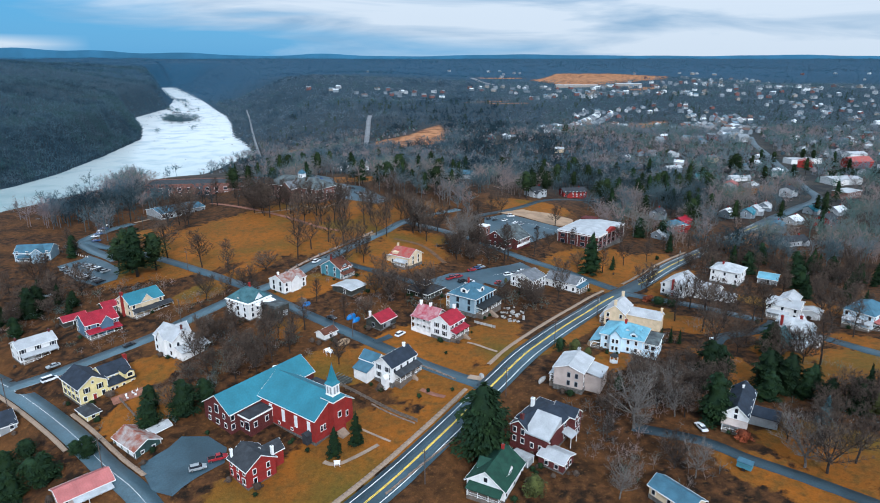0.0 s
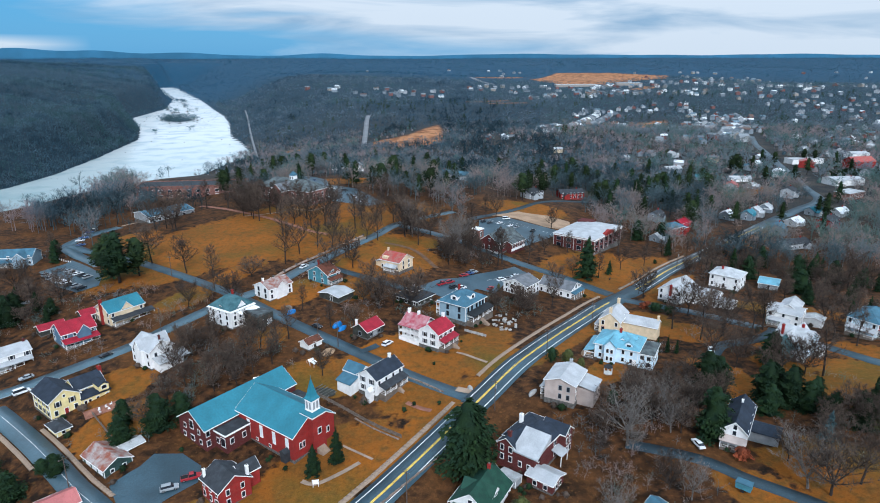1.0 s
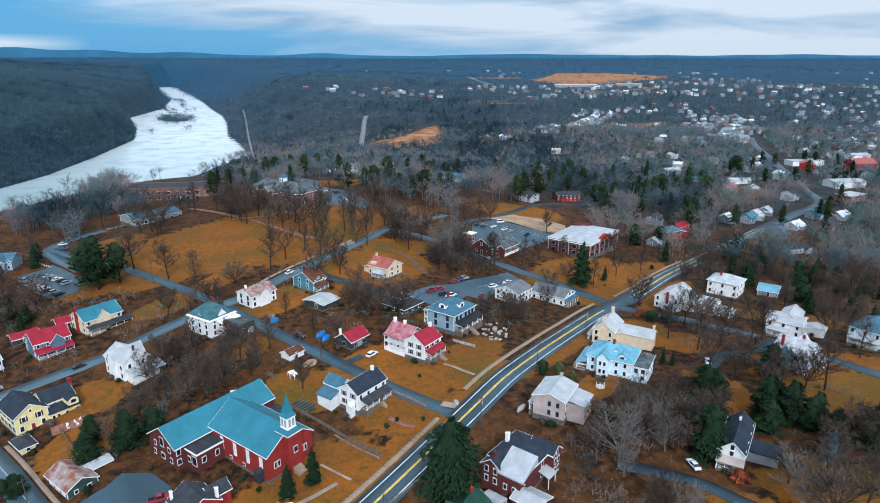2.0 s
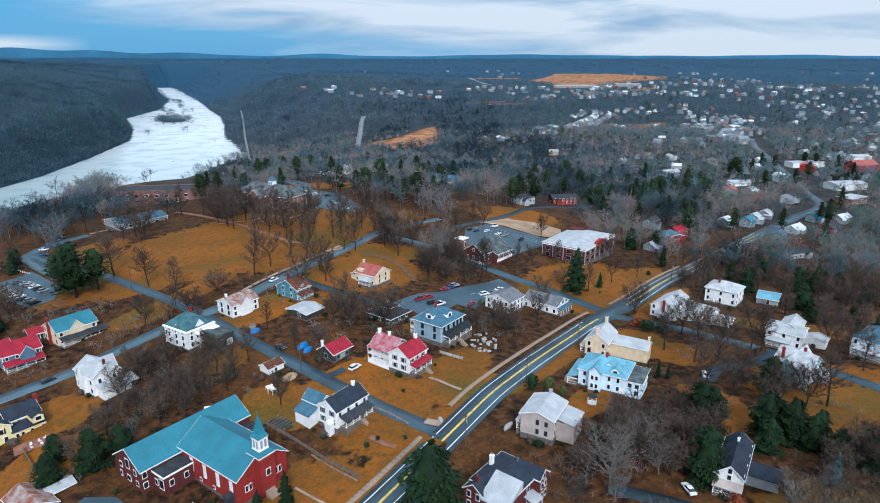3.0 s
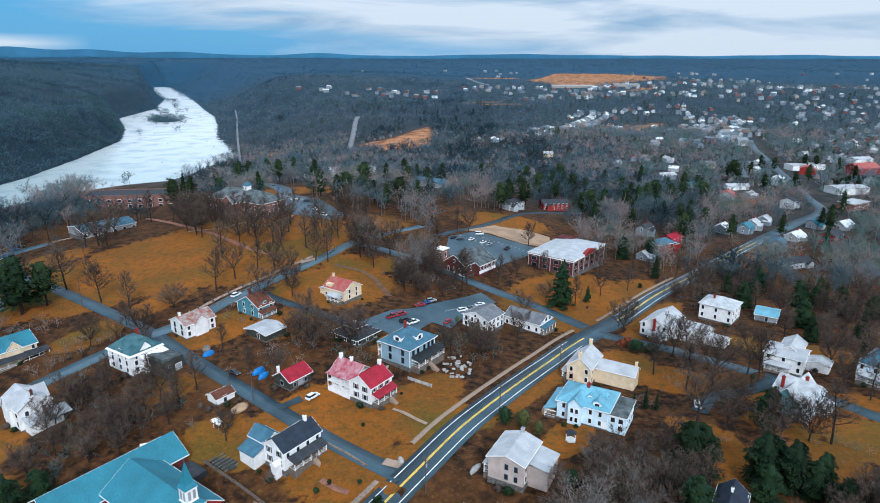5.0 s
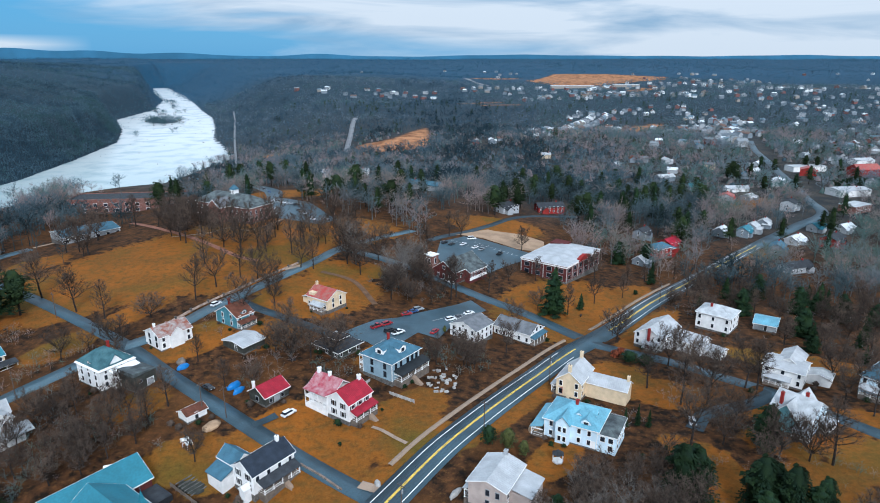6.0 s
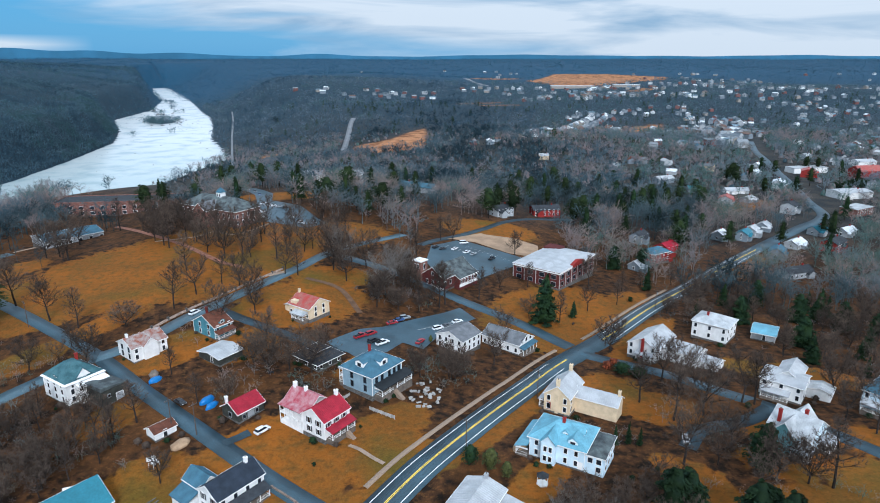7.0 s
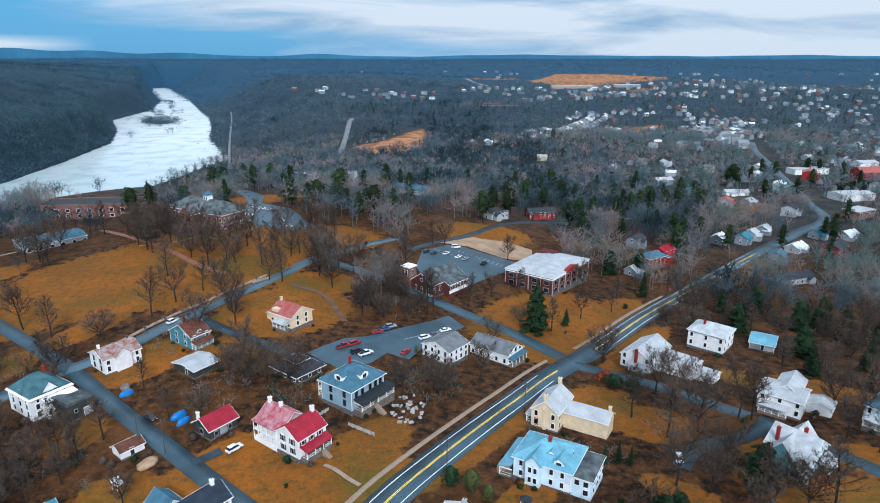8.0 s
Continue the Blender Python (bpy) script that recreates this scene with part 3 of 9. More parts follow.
grass = gmix(field_at.outputs["Fac"], grass, gmix(grange(big.outputs[0], 0.40, 0.58), (0.17, 0.072, 0.034), (0.42, 0.20, 0.095)))
litter = gmix(grange(mid_n.outputs[0], 0.38, 0.66), (0.012, 0.0075, 0.005), (0.090, 0.038, 0.014))
litter = gmix(grange(big.outputs[0], 0.48, 0.70, 0.0, 0.8), litter, (0.115, 0.047, 0.013))
wob = gt.nodes.new("ShaderNodeMath")
wob.operation = "ADD"
gt.links.new(lawn_at.outputs["Fac"], wob.inputs[0])
gt.links.new(grange(mid_n.outputs[0], 0.3, 0.7, -0.30, 0.30), wob.inputs[1])
cov = gmix(grange(wob.outputs[0], 0.35, 0.65), litter, grass)
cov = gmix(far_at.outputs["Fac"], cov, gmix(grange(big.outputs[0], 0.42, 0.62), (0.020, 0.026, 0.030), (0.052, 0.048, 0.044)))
# haze painted into the ground: slate first, then bluer towards the horizon
haze_at = gt.nodes.new("ShaderNodeAttribute")
haze_at.attribute_name = "slate"
cov = gmix(haze_at.outputs["Fac"], cov, (0.020, 0.044, 0.064))
horizon_haze_at = gt.nodes.new("ShaderNodeAttribute")
horizon_haze_at.attribute_name = "horizon"
cov = gmix(horizon_haze_at.outputs["Fac"], cov, (0.016, 0.062, 0.112))
fv = gt.nodes.new("ShaderNodeHueSaturation")
gt.links.new(grange(fine_n.outputs[0], 0.3, 0.7, 0.80, 1.18), fv.inputs["Value"])
clump = gnode("ShaderNodeTexNoise", 0.85, 4)
cov = gmix(grange(clump.outputs[0], 0.52, 0.72, 0.0, 0.30), cov, (0.030, 0.020, 0.010))
cov = gmix(grange(clump.outputs[0], 0.44, 0.30, 0.0, 0.22), cov, (0.28, 0.13, 0.035))
gt.links.new(cov, fv.inputs["Color"])
gt.links.new(fv.outputs[0], gb.inputs["Base Color"])
gbump = gt.nodes.new("ShaderNodeBump")
gbump.inputs["Strength"].default_value, gbump.inputs["Distance"].default_value = 0.5, 0.15
gt.links.new(fine_n.outputs[0], gbump.inputs["Height"])
gt.links.new(gbump.outputs[0], gb.inputs["Normal"])

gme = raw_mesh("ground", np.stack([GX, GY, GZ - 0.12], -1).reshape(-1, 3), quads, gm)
lawn_mask = in_lawns(GX, GY)
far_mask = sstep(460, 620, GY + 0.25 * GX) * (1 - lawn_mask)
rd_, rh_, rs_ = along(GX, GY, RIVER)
# painted haze grows with distance, sooner on the hill across the river
haze_mask = np.maximum(sstep(900, 1900, GY), (rs_ > 0) * sstep(300, 600, GY)) * (1 - lawn_mask)
for nm, arr in (("lawn", lawn_mask), ("far", far_mask), ("slate", haze_mask), ("field", sstep(700, 1100, GY)), ("horizon", sstep(1900, 3300, GY) * (1 - lawn_mask))):
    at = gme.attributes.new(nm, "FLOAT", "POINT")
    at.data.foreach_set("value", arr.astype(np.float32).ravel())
gme.polygons.foreach_set("use_smooth", [True] * len(gme.polygons))
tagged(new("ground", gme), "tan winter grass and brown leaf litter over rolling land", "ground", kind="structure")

# river
wm = bpy.data.materials.new("river_water")
wm.use_nodes = True
wnt = wm.node_tree
wb = wnt.nodes["Principled BSDF"]
wb.inputs["Roughness"].default_value = 0.22
wco = wnt.nodes.new("ShaderNodeTexCoord")
wn1, wn2 = wnt.nodes.new("ShaderNodeTexNoise"), wnt.nodes.new("ShaderNodeTexNoise")
wn1.inputs["Scale"].default_value, wn1.inputs["Detail"].default_value = 0.022, 12
wn2.inputs["Scale"].default_value, wn2.inputs["Detail"].default_value = 0.12, 6
for n in (wn1, wn2):
    wnt.links.new(wco.outputs["Object"], n.inputs["Vector"])
# near-white ramp: foam of the rapids, with the sky's reflection painted in
wr = wnt.nodes.new("ShaderNodeValToRGB")
wr.color_ramp.elements[0].position, wr.color_ramp.elements[0].color = 0.34, (0.50, 0.58, 0.60, 1)
wr.color_ramp.elements[1].position, wr.color_ramp.elements[1].color = 0.52, (0.72, 0.745, 0.75, 1)
wnt.links.new(wn1.outputs[0], wr.inputs[0])
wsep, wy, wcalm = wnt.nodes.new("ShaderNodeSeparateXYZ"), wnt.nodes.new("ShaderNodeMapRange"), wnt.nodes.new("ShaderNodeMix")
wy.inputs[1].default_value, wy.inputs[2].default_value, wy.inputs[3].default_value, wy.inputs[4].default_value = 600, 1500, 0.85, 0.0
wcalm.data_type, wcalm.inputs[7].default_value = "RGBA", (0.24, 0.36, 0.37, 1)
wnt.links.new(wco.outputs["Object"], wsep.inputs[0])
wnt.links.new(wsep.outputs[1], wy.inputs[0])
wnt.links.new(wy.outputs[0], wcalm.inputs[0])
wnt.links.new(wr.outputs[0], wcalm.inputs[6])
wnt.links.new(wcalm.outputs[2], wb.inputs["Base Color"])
wbp = wnt.nodes.new("ShaderNodeBump")
wbp.inputs["Strength"].default_value, wbp.inputs["Distance"].default_value = 0.35, 0.6
wnt.links.new(wn2.outputs[0], wbp.inputs["Height"])
wnt.links.new(wbp.outputs[0], wb.inputs["Normal"])
rc = curve_points([p[:2] for p in RIVER], 20)
rw = np.interp(rc[:, 1], [p[1] for p in RIVER], [p[2] for p in RIVER]) + 34
rd = np.gradient(rc, axis=0)
rd /= np.linalg.norm(rd, axis=1)[:, None]
rn = np.stack([-rd[:, 1], rd[:, 0]], -1)
rv = []
for s in np.linspace(1, -1, 9):
    rv.append(np.concatenate([rc + rn * (rw * s)[:, None], np.full((len(rc), 1), WATER)], 1))
rv = np.stack(rv, 1).reshape(-1, 3)
ri = np.arange(len(rc) * 9).reshape(len(rc), 9)
rq = np.stack([ri[:-1, :-1], ri[:-1, 1:], ri[1:, 1:], ri[1:, :-1]], -1).reshape(-1, 4)
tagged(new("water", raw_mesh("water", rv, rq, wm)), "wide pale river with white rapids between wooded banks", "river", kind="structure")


# roads
def ribbon(line, left, right, up, thick=0.0):
    """Verts and quads of a strip beside a line; level across, resting on the land under the line."""
    d = np.gradient(line, axis=0)
    d /= np.linalg.norm(d, axis=1)[:, None]
    n = np.stack([-d[:, 1], d[:, 0]], -1)
    z = land(line[:, 0], line[:, 1]) + up
    cols = [(left, 0), (right, 0)] if not thick else [(left, -thick), (left, 0), (right, 0), (right, -thick)]
    v = np.stack([np.concatenate([line + n * o, (z + dz)[:, None]], 1) for o, dz in cols], 1)
    k = len(cols)
    i = np.arange(len(line) * k).reshape(-1, k)
    q = np.stack([i[:-1, :-1], i[1:, :-1], i[1:, 1:], i[:-1, 1:]], -1).reshape(-1, 4)[:, ::-1]
    return v.reshape(-1, 3), q


FARROADS = {"road_valley": (10, [(-118, 985), (-127, 1060), (-136, 1130), (-144, 1210), (-154, 1320), (-163, 1420), (-168, 1500)]), "railway_cut": (4.5, [(-650, 2133), (-581, 1926), (-473, 1584), (-411, 1391), (-346, 1192), (-318, 1105)]), "road_ridge": (16, [(120, 2700), (150, 2535), (190, 2400)])}
PALEROAD = material("pale_road", (0.26, 0.27, 0.29), 0.7, 0.15, 0.05, 1.0, 0.05)
FARLINES = {k: (w, curve_points(p, 12)) for k, (w, p) in FARROADS.items()}
for k, (w, p) in FARLINES.items():
    v, q = ribbon(p, w / 2, -w / 2, 1.0, 2.0)
    tagged(new(k, raw_mesh(k, v, q, PALEROAD)), "pale road climbing between dark woods" if "rail" not in k else "pale railway cutting through woods", "road", kind="structure")
LABELS = {"road_main": "wet grey two-lane asphalt road with worn surface"}
for k, (w, p) in LINES.items():
    lift = {"road_main": 0.14, "road_west": 0.10, "road_hill": 0.115, "road_cross": 0.085, "road_fire": 0.075, "road_east": 0.08}.get(k, 0.06)
    v, q = ribbon(p, w / 2, -w / 2, lift, 0.5)
    tagged(new(k, raw_mesh(k, v, q, WETROAD if k in ("road_west", "road_hill", "road_lot") else ASPHALT if w > 5.5 else LANE)), LABELS.get(k, "narrow grey asphalt street between house lots"), "road", kind="structure")
main = LINES["road_main"][1]
for name, off, width, mat, lab in (("edge_line", 3.2, 0.13, WHITELINE, "white painted edge line along the road"), ("edge_line", -3.2, 0.13, WHITELINE, "white painted edge line along the road"),
                                   ("centre_line", 0.18, 0.13, YELLOWLINE, "double yellow painted centre line"), ("centre_line", -0.18, 0.13, YELLOWLINE, "double yellow painted centre line")):
    for a, b in (((0, 272), (300, 470)) if name == "edge_line" else ((0, 278), (296, 470))):
        sel = (main[:, 1] >= a) & (main[:, 1] <= b)
        v, q = ribbon(main[sel], off + width, off - width, 0.155)
        tagged(new(name, raw_mesh(name, v, q, mat)), lab, "road marking", kind="structure")
west = LINES["road_west"][1]
v, q = ribbon(west, 0.05, -0.05, 0.115)
tagged(new("centre_line", raw_mesh("centre_line", v, q, WHITELINE)), "faded pale centre line on the street", "road marking", kind="structure")


SLAB = Build()
SLAB.box(-0.74, -0.74, -0.1, 0.74, 0.74, 0.0)
SLAB = SLAB.mesh("slab", material("pavement_slab", (0.40, 0.29, 0.21), 0.85, 0.15, 0.5, 6, piece=0.05))


def pavement(line, off, width, name="pavement", mat=CONCRETE, label="pale concrete pavement slabs with a raised kerb"):
    v, q = ribbon(line, off + width / 2, off - width / 2, 0.22, 0.5)
    bed = tagged(new(name, raw_mesh(name, v, q, mat)), label, "pavement", kind="structure")
    d = np.gradient(line, axis=0)
    d /= np.linalg.norm(d, axis=1)[:, None]
    n = np.stack([-d[:, 1], d[:, 0]], -1)
    c = line + n * off
    run = np.concatenate([[0], np.cumsum(np.hypot(*np.diff(c, axis=0).T))])
    for s in np.arange(0.75, run[-1], 1.5):
        x, y = np.interp(s, run, c[:, 0]), np.interp(s, run, c[:, 1])
        lx, ly = np.interp(s, run, line[:, 0]), np.interp(s, run, line[:, 1])
        a = math.degrees(math.atan2(np.interp(s, run, d[:, 1]), np.interp(s, run, d[:, 0])))
        ob = part("slab", SLAB, None, bed, m=pose(x, y, float(land(lx, ly)) + 0.25 + random.uniform(-0.008, 0.008), random.uniform(-0.2, 0.2), random.uniform(-0.2, 0.2), a) @ Matrix.Diagonal((1, width / 1.5, 1, 1)))
    return bed


sel = (main[:, 1] > 100) & (main[:, 1] < 178)
pavement(main[sel], 6.3, 1.5)
sel = (main[:, 1] > 190) & (main[:, 1] < 282)
pavement(main[sel], 7.6, 1.3)
sel = (main[:, 1] > 292) & (main[:, 1] < 366)
pavement(main[sel], 6.3, 1.3)
pavement(west[(west[:, 0] > -120) & (west[:, 0] < -84)], 4.7, 1.2)
pavement(west[(west[:, 0] > -150) & (west[:, 0] < -104)], -4.6, 1.2)

GRAVEL = material("tan_gravel", (0.46, 0.31, 0.20), 0.95, 0.16, 0.15, 4.0, 0.2)
for k, poly in LOTS.items():
    bm = bmesh.new()
    bm.faces.new([bm.verts.new((x, y, 0)) for x, y in poly])
    for axis in (0, 1):
        lo, hi = min(p[axis] for p in poly), max(p[axis] for p in poly)
        for c in np.arange(math.floor(lo / 2.5) * 2.5, hi, 2.5):
            bmesh.ops.bisect_plane(bm, geom=bm.verts[:] + bm.edges[:] + bm.faces[:], plane_co=(c, c, 0), plane_no=(1, 0, 0) if axis == 0 else (0, 1, 0))
    co = np.array([v.co for v in bm.verts])
    for v, z in zip(bm.verts, ground(co[:, 0], co[:, 1])):
        v.co.z = z + 0.13
    for f in bm.faces:
        if f.normal.z < 0:
            f.normal_flip()
    me_ = bpy.data.meshes.new(k)
    bm.to_mesh(me_)
    bm.free()
    me_.materials.append(GRAVEL if "court" in k else ASPHALT)
    tagged(new(k, me_), "bare tan gravel court beside the asphalt lot" if "court" in k else "open asphalt parking lot", "parking lot", kind="structure")

# ---- houses ----
WINDOWS = {}


def window_mesh(w, h, frame_mat, shutters):
    key = (w, h, frame_mat.name, shutters)
    if key not in WINDOWS:
        f = Build()
        f.extrude([(0, -0.12), (-0.16, -0.12), (-0.16, -0.03), (-0.08, -0.02), (-0.08, h + 0.12), (-0.12, h + 0.13), (-0.12, h + 0.2), (0, h + 0.2)], lambda s, p, z: (s, p, z), -w / 2 - 0.13, w / 2 + 0.13)
        g = Build()
        g.box(-w / 2, -0.10, 0, w / 2, -0.05, h)
        s = None
        if shutters:
            s = Build()
            s.box(0, -0.06, -0.05, w * 0.45, 0, h + 0.08)
            s = s.mesh("shutter", DARKPAINT)
        WINDOWS[key] = (f.mesh("window", frame_mat), g.mesh("pane", GLASS), s)
    return WINDOWS[key]


BUILT = []


class House:
    """A house with its near corner at the origin: x runs along its right side, y along its left side."""

    def __init__(self, name, x, y, yaw, a, b, h, wall, label, category="house", group="", lift=0.0):
        self.a, self.b, self.h, self.wall = a, b, h, wall
        m = pose(x, y, 0, 0, 0, yaw)
        m.translation.z = gz(x, y) + lift
        self.ob = thing(name, m, label, category, group)
        BUILT.append(self)

    def at(self, face, s, d, z):
        """The place s along a side, d out from it."""
        return {"R": (s, -d, z), "L": (-d, s, z), "F": (self.a + d, s, z), "B": (s, self.b + d, z)}[face]

    def turn(self, face):
        return {"R": 0, "L": -90, "F": 90, "B": 180}[face]

    def walls(self, rise=0.0, ridge="", foundation=STONE, base=0.45):
        w, a, b, h = Build(), self.a, self.b, self.h
        w.box(0, 0, base, a, b, h)
        if ridge == "x":
            for x in (0, a):
                w.extrude([(0, h), (b, h), (b / 2, h + rise)], lambda s, p, z: (s, p, z), x - (0.15 if x else 0), x + (0 if x else 0.15))
        if ridge == "y":
            for y in (0, b):
                w.extrude([(0, h), (a, h), (a / 2, h + rise)], lambda s, p, z: (p, s, z), y - (0.15 if y else 0), y + (0 if y else 0.15))
        part("wall", w, self.wall, self.ob)
        f = Build()
        f.box(-0.06, -0.06, -3.0, a + 0.06, b + 0.06, base)
        part("foundation", f, foundation, self.ob, "stone foundation")
        if self.wall not in (BRICK, DARKBRICK, ROSEBRICK, DARKWALL, CREAM, PALEPINK):
            t = Build()
            t.box(-0.08, -0.08, base, 0.08, 0.08, h)
            t = t.mesh("corner_board", TRIM)
            for x, y in ((0, 0), (a, 0), (0, b), (a, b)):
                part("corner_board", t, None, self.ob, m=Matrix.Translation((x, y, 0)))
        return self

    def gable(self, ridge, rise, mat, seams=0.0, over=0.45, x0=0, x1=None, y0=0, y1=None, h=None, label=""):
        """A roof with two slopes, its ridge along x or y."""
        a, b = self.a if x1 is None else x1, self.b if y1 is None else y1
        h = self.h if h is None else h
        r, t = Build(), 0.2
        if ridge == "x":
            s0, s1, p0, p1, put = x0 - over, a + over, y0, b, lambda s, p, z: (s, p, z)
        else:
            s0, s1, p0, p1, put = y0 - over, b + over, x0, a, lambda s, p, z: (p, s, z)
        half, mid = (p1 - p0) / 2, (p0 + p1) / 2
        k = rise / half
        e = h - over * k
        cuts = [(s0, 0.0), (s1, 0.0)]
        if seams:
            n = int((s1 - s0) / seams)
            for q in range(1, n):
                s = s0 + (s1 - s0) * q / n
                cuts += [(s - 0.05, 0.0), (s, 0.08), (s + 0.05, 0.0)]
        cuts.sort()
        m = len(cuts)
        pts = [put(s, p, z + up) for s, up in cuts for p, z in ((p0 - over, e + t), (mid, h + rise + t + 0.02), (p1 + over, e + t))]
        pts += [put(s, p, z) for s in (s0, s1) for p, z in ((p0 - over, e), (mid, h + rise), (p1 + over, e))]
        k0 = 3 * m
        fs = []
        for q in range(m - 1):
            fs += [(3 * q, 3 * q + 1, 3 * q + 4, 3 * q + 3), (3 * q + 1, 3 * q + 2, 3 * q + 5, 3 * q + 4)]
        fs += [(k0, k0 + 1, k0 + 4, k0 + 3), (k0 + 1, k0 + 2, k0 + 5, k0 + 4), (k0, k0 + 1, 1, 0), (k0 + 1, k0 + 2, 2, 1), (k0 + 3, k0 + 4, 3 * m - 2, 3 * m - 3), (k0 + 4, k0 + 5, 3 * m - 1, 3 * m - 2)]
        fs += [tuple([k0, k0 + 3] + [3 * q for q in range(m - 1, -1, -1)]), tuple([k0 + 2, k0 + 5] + [3 * q + 2 for q in range(m - 1, -1, -1)])]
        r.solid(pts, fs)
        ob = part("roof", r, mat, self.ob, label)
        for sg in (-1, 1):
            f = Build()
            p = mid + sg * (half + over)
            f.extrude([(p, e - 0.06), (p + sg * 0.07, e - 0.06), (p + sg * 0.07, e + t + 0.02), (p, e + t + 0.02)], put, s0, s1)
            part("gutter", f, TRIM, self.ob)
        for s in (s0, s1):
            f = Build()
            sg = -1 if s == s0 else 1
            f.extrude([(p0 - over, e - 0.04), (mid, h + rise - 0.04), (p1 + over, e - 0.04), (p1 + over, e + t), (mid, h + rise + t), (p0 - over, e + t)], put, s, s + sg * 0.06)
            part("bargeboard", f, TRIM, self.ob)
        return ob

    def hip(self, rise, mat, over=0.55, x0=0, x1=None, y0=0, y1=None, h=None, top=0.0, seams=0.0):
        a, b = self.a if x1 is None else x1, self.b if y1 is None else y1
        h = self.h if h is None else h
        X0, X1, Y0, Y1 = x0 - over, a + over, y0 - over, b + over
        w, l = X1 - X0, Y1 - Y0
        k = min(w, l) / 2 * (1 - top)
        r, t = Build(), 0.2
        q = [(X0, Y0), (X1, Y0), (X1, Y1), (X0, Y1)]
        u = [(X0 + k, Y0 + k), (X1 - k, Y0 + k), (X1 - k, Y1 - k), (X0 + k, Y1 - k)]
        z0, z1 = h, h + rise
        r.solid([(x, y, z0) for x, y in q] + [(x, y, z0 + t) for x, y in q] + [(x, y, z1 + t) for x, y in u],
                [(3, 2, 1, 0)] + [(i, (i + 1) % 4, 4 + (i + 1) % 4, 4 + i) for i in range(4)] + [(4 + i, 4 + (i + 1) % 4, 8 + (i + 1) % 4, 8 + i) for i in range(4)] + [(8, 9, 10, 11)])
        ob = part("roof", r, mat, self.ob)
        for i in range(4):
            c = Build()
            c.tube((*q[i], z0 + t), (*u[i], z1 + t), 0.09, 0.09, 4)
            part("hip_cap", c, mat, ob)
        for lo, hi, along_x in ((X0, X1, True), (Y0, Y1, False)) if seams else ():
            n = int((hi - lo) / seams)
            for i in range(1, n):
                s = lo + (hi - lo) * i / n
                reach = min(k, s - lo, hi - s)
                zt = z0 + t + rise * reach / k
                for e, sg in ((Y0 if along_x else X0, 1), (Y1 if along_x else X1, -1)):
                    c = Build()
                    if along_x:
                        c.tube((s, e, z0 + t), (s, e + sg * reach, zt), 0.045, 0.045, 3)
                    else:
                        c.tube((e, s, z0 + t), (e + sg * reach, s, zt), 0.045, 0.045, 3)
                    part("seam", c, mat, ob)
        for x0_, y0_, x1_, y1_ in ((X0 - 0.07, Y0 - 0.07, X1 + 0.07, Y0), (X0 - 0.07, Y1, X1 + 0.07, Y1 + 0.07), (X0 - 0.07, Y0, X0, Y1), (X1, Y0, X1 + 0.07, Y1)):
            g = Build()
            g.box(x0_, y0_, z0 - 0.05, x1_, y1_, z0 + t)
            part("gutter", g, TRIM, self.ob)
        return ob

    def flat(self, mat, h=None, x0=0, x1=None, y0=0, y1=None, parapet=0.5, cap=TRIM, tilt=0.0):
        a, b = self.a if x1 is None else x1, self.b if y1 is None else y1
        h = self.h if h is None else h
        r = Build()
        r.extrude([(x0 - 0.2, h), (a + 0.2, h), (a + 0.2, h + 0.2), (x0 - 0.2, h + 0.2 + tilt)], lambda s, p, z: (p, s, z), y0 - 0.2, b + 0.2)
        part("roof", r, mat, self.ob)
        if parapet:
            g = Build()
            for bx in ((x0 - 0.25, y0 - 0.25, a + 0.25, y0 + 0.1), (x0 - 0.25, b - 0.1, a + 0.25, b + 0.25), (x0 - 0.25, y0, x0 + 0.1, b), (a - 0.1, y0, a + 0.25, b)):
                g.box(bx[0], bx[1], h - 0.3, bx[2], bx[3], h + parapet)
            part("parapet", g, cap, self.ob)

    def windows(self, face, spots, zs, w=0.95, h=1.6, mat=None, shutters=False):
        f, g, s = window_mesh(w, h, mat or TRIM, shutters)
        for z in zs:
            for p in spots:
                m = Matrix.Translation(self.at(face, p, 0.0, z)) @ pose(0, 0, 0, 0, 0, self.turn(face))
                ob = part("window", f, None, self.ob, m=m)
                part("pane", g, None, ob)
                if s:
                    for k in (-w * 0.59 - 0.14 - w * 0.36, w / 2 + 0.14):
                        part("shutter", s, None, ob, "dark louvred shutter", Matrix.Translation((k, 0, 0)))

    def windows_at(self, face, d, spots, w=0.95, h=1.6, mat=None):
        """Windows at (along, height) on a wall that stands d out from a side."""
        f, g, _ = window_mesh(w, h, mat or TRIM, False)
        for p, z in spots:
            ob = part("window", f, None, self.ob, m=Matrix.Translation(self.at(face, p, d, z)) @ pose(0, 0, 0, 0, 0, self.turn(face)))
            part("pane", g, None, ob)

    def rows(self, face, n, zs=(1.2, 4.0), w=0.95, h=1.6, mat=None, shutters=False, inset=1.3):
        l = self.a if face in "RB" else self.b
        self.windows(face, [inset + (l - 2 * inset) * i / max(1, n - 1) for i in range(n)] if n > 1 else [l / 2], zs, w, h, mat, shutters)

    def door(self, face, s, z=0.5, mat=None, w=1.05, h=2.1):
        d = Build()
        d.box(-w / 2 - 0.14, -0.07, 0, -w / 2, 0, h)
        d.box(w / 2, -0.07, 0, w / 2 + 0.14, 0, h)
        d.box(-w / 2 - 0.14, -0.07, h, w / 2 + 0.14, 0, h + 0.16)
        l = Build()
        l.box(-w / 2, -0.04, 0, w / 2, 0.02, h)
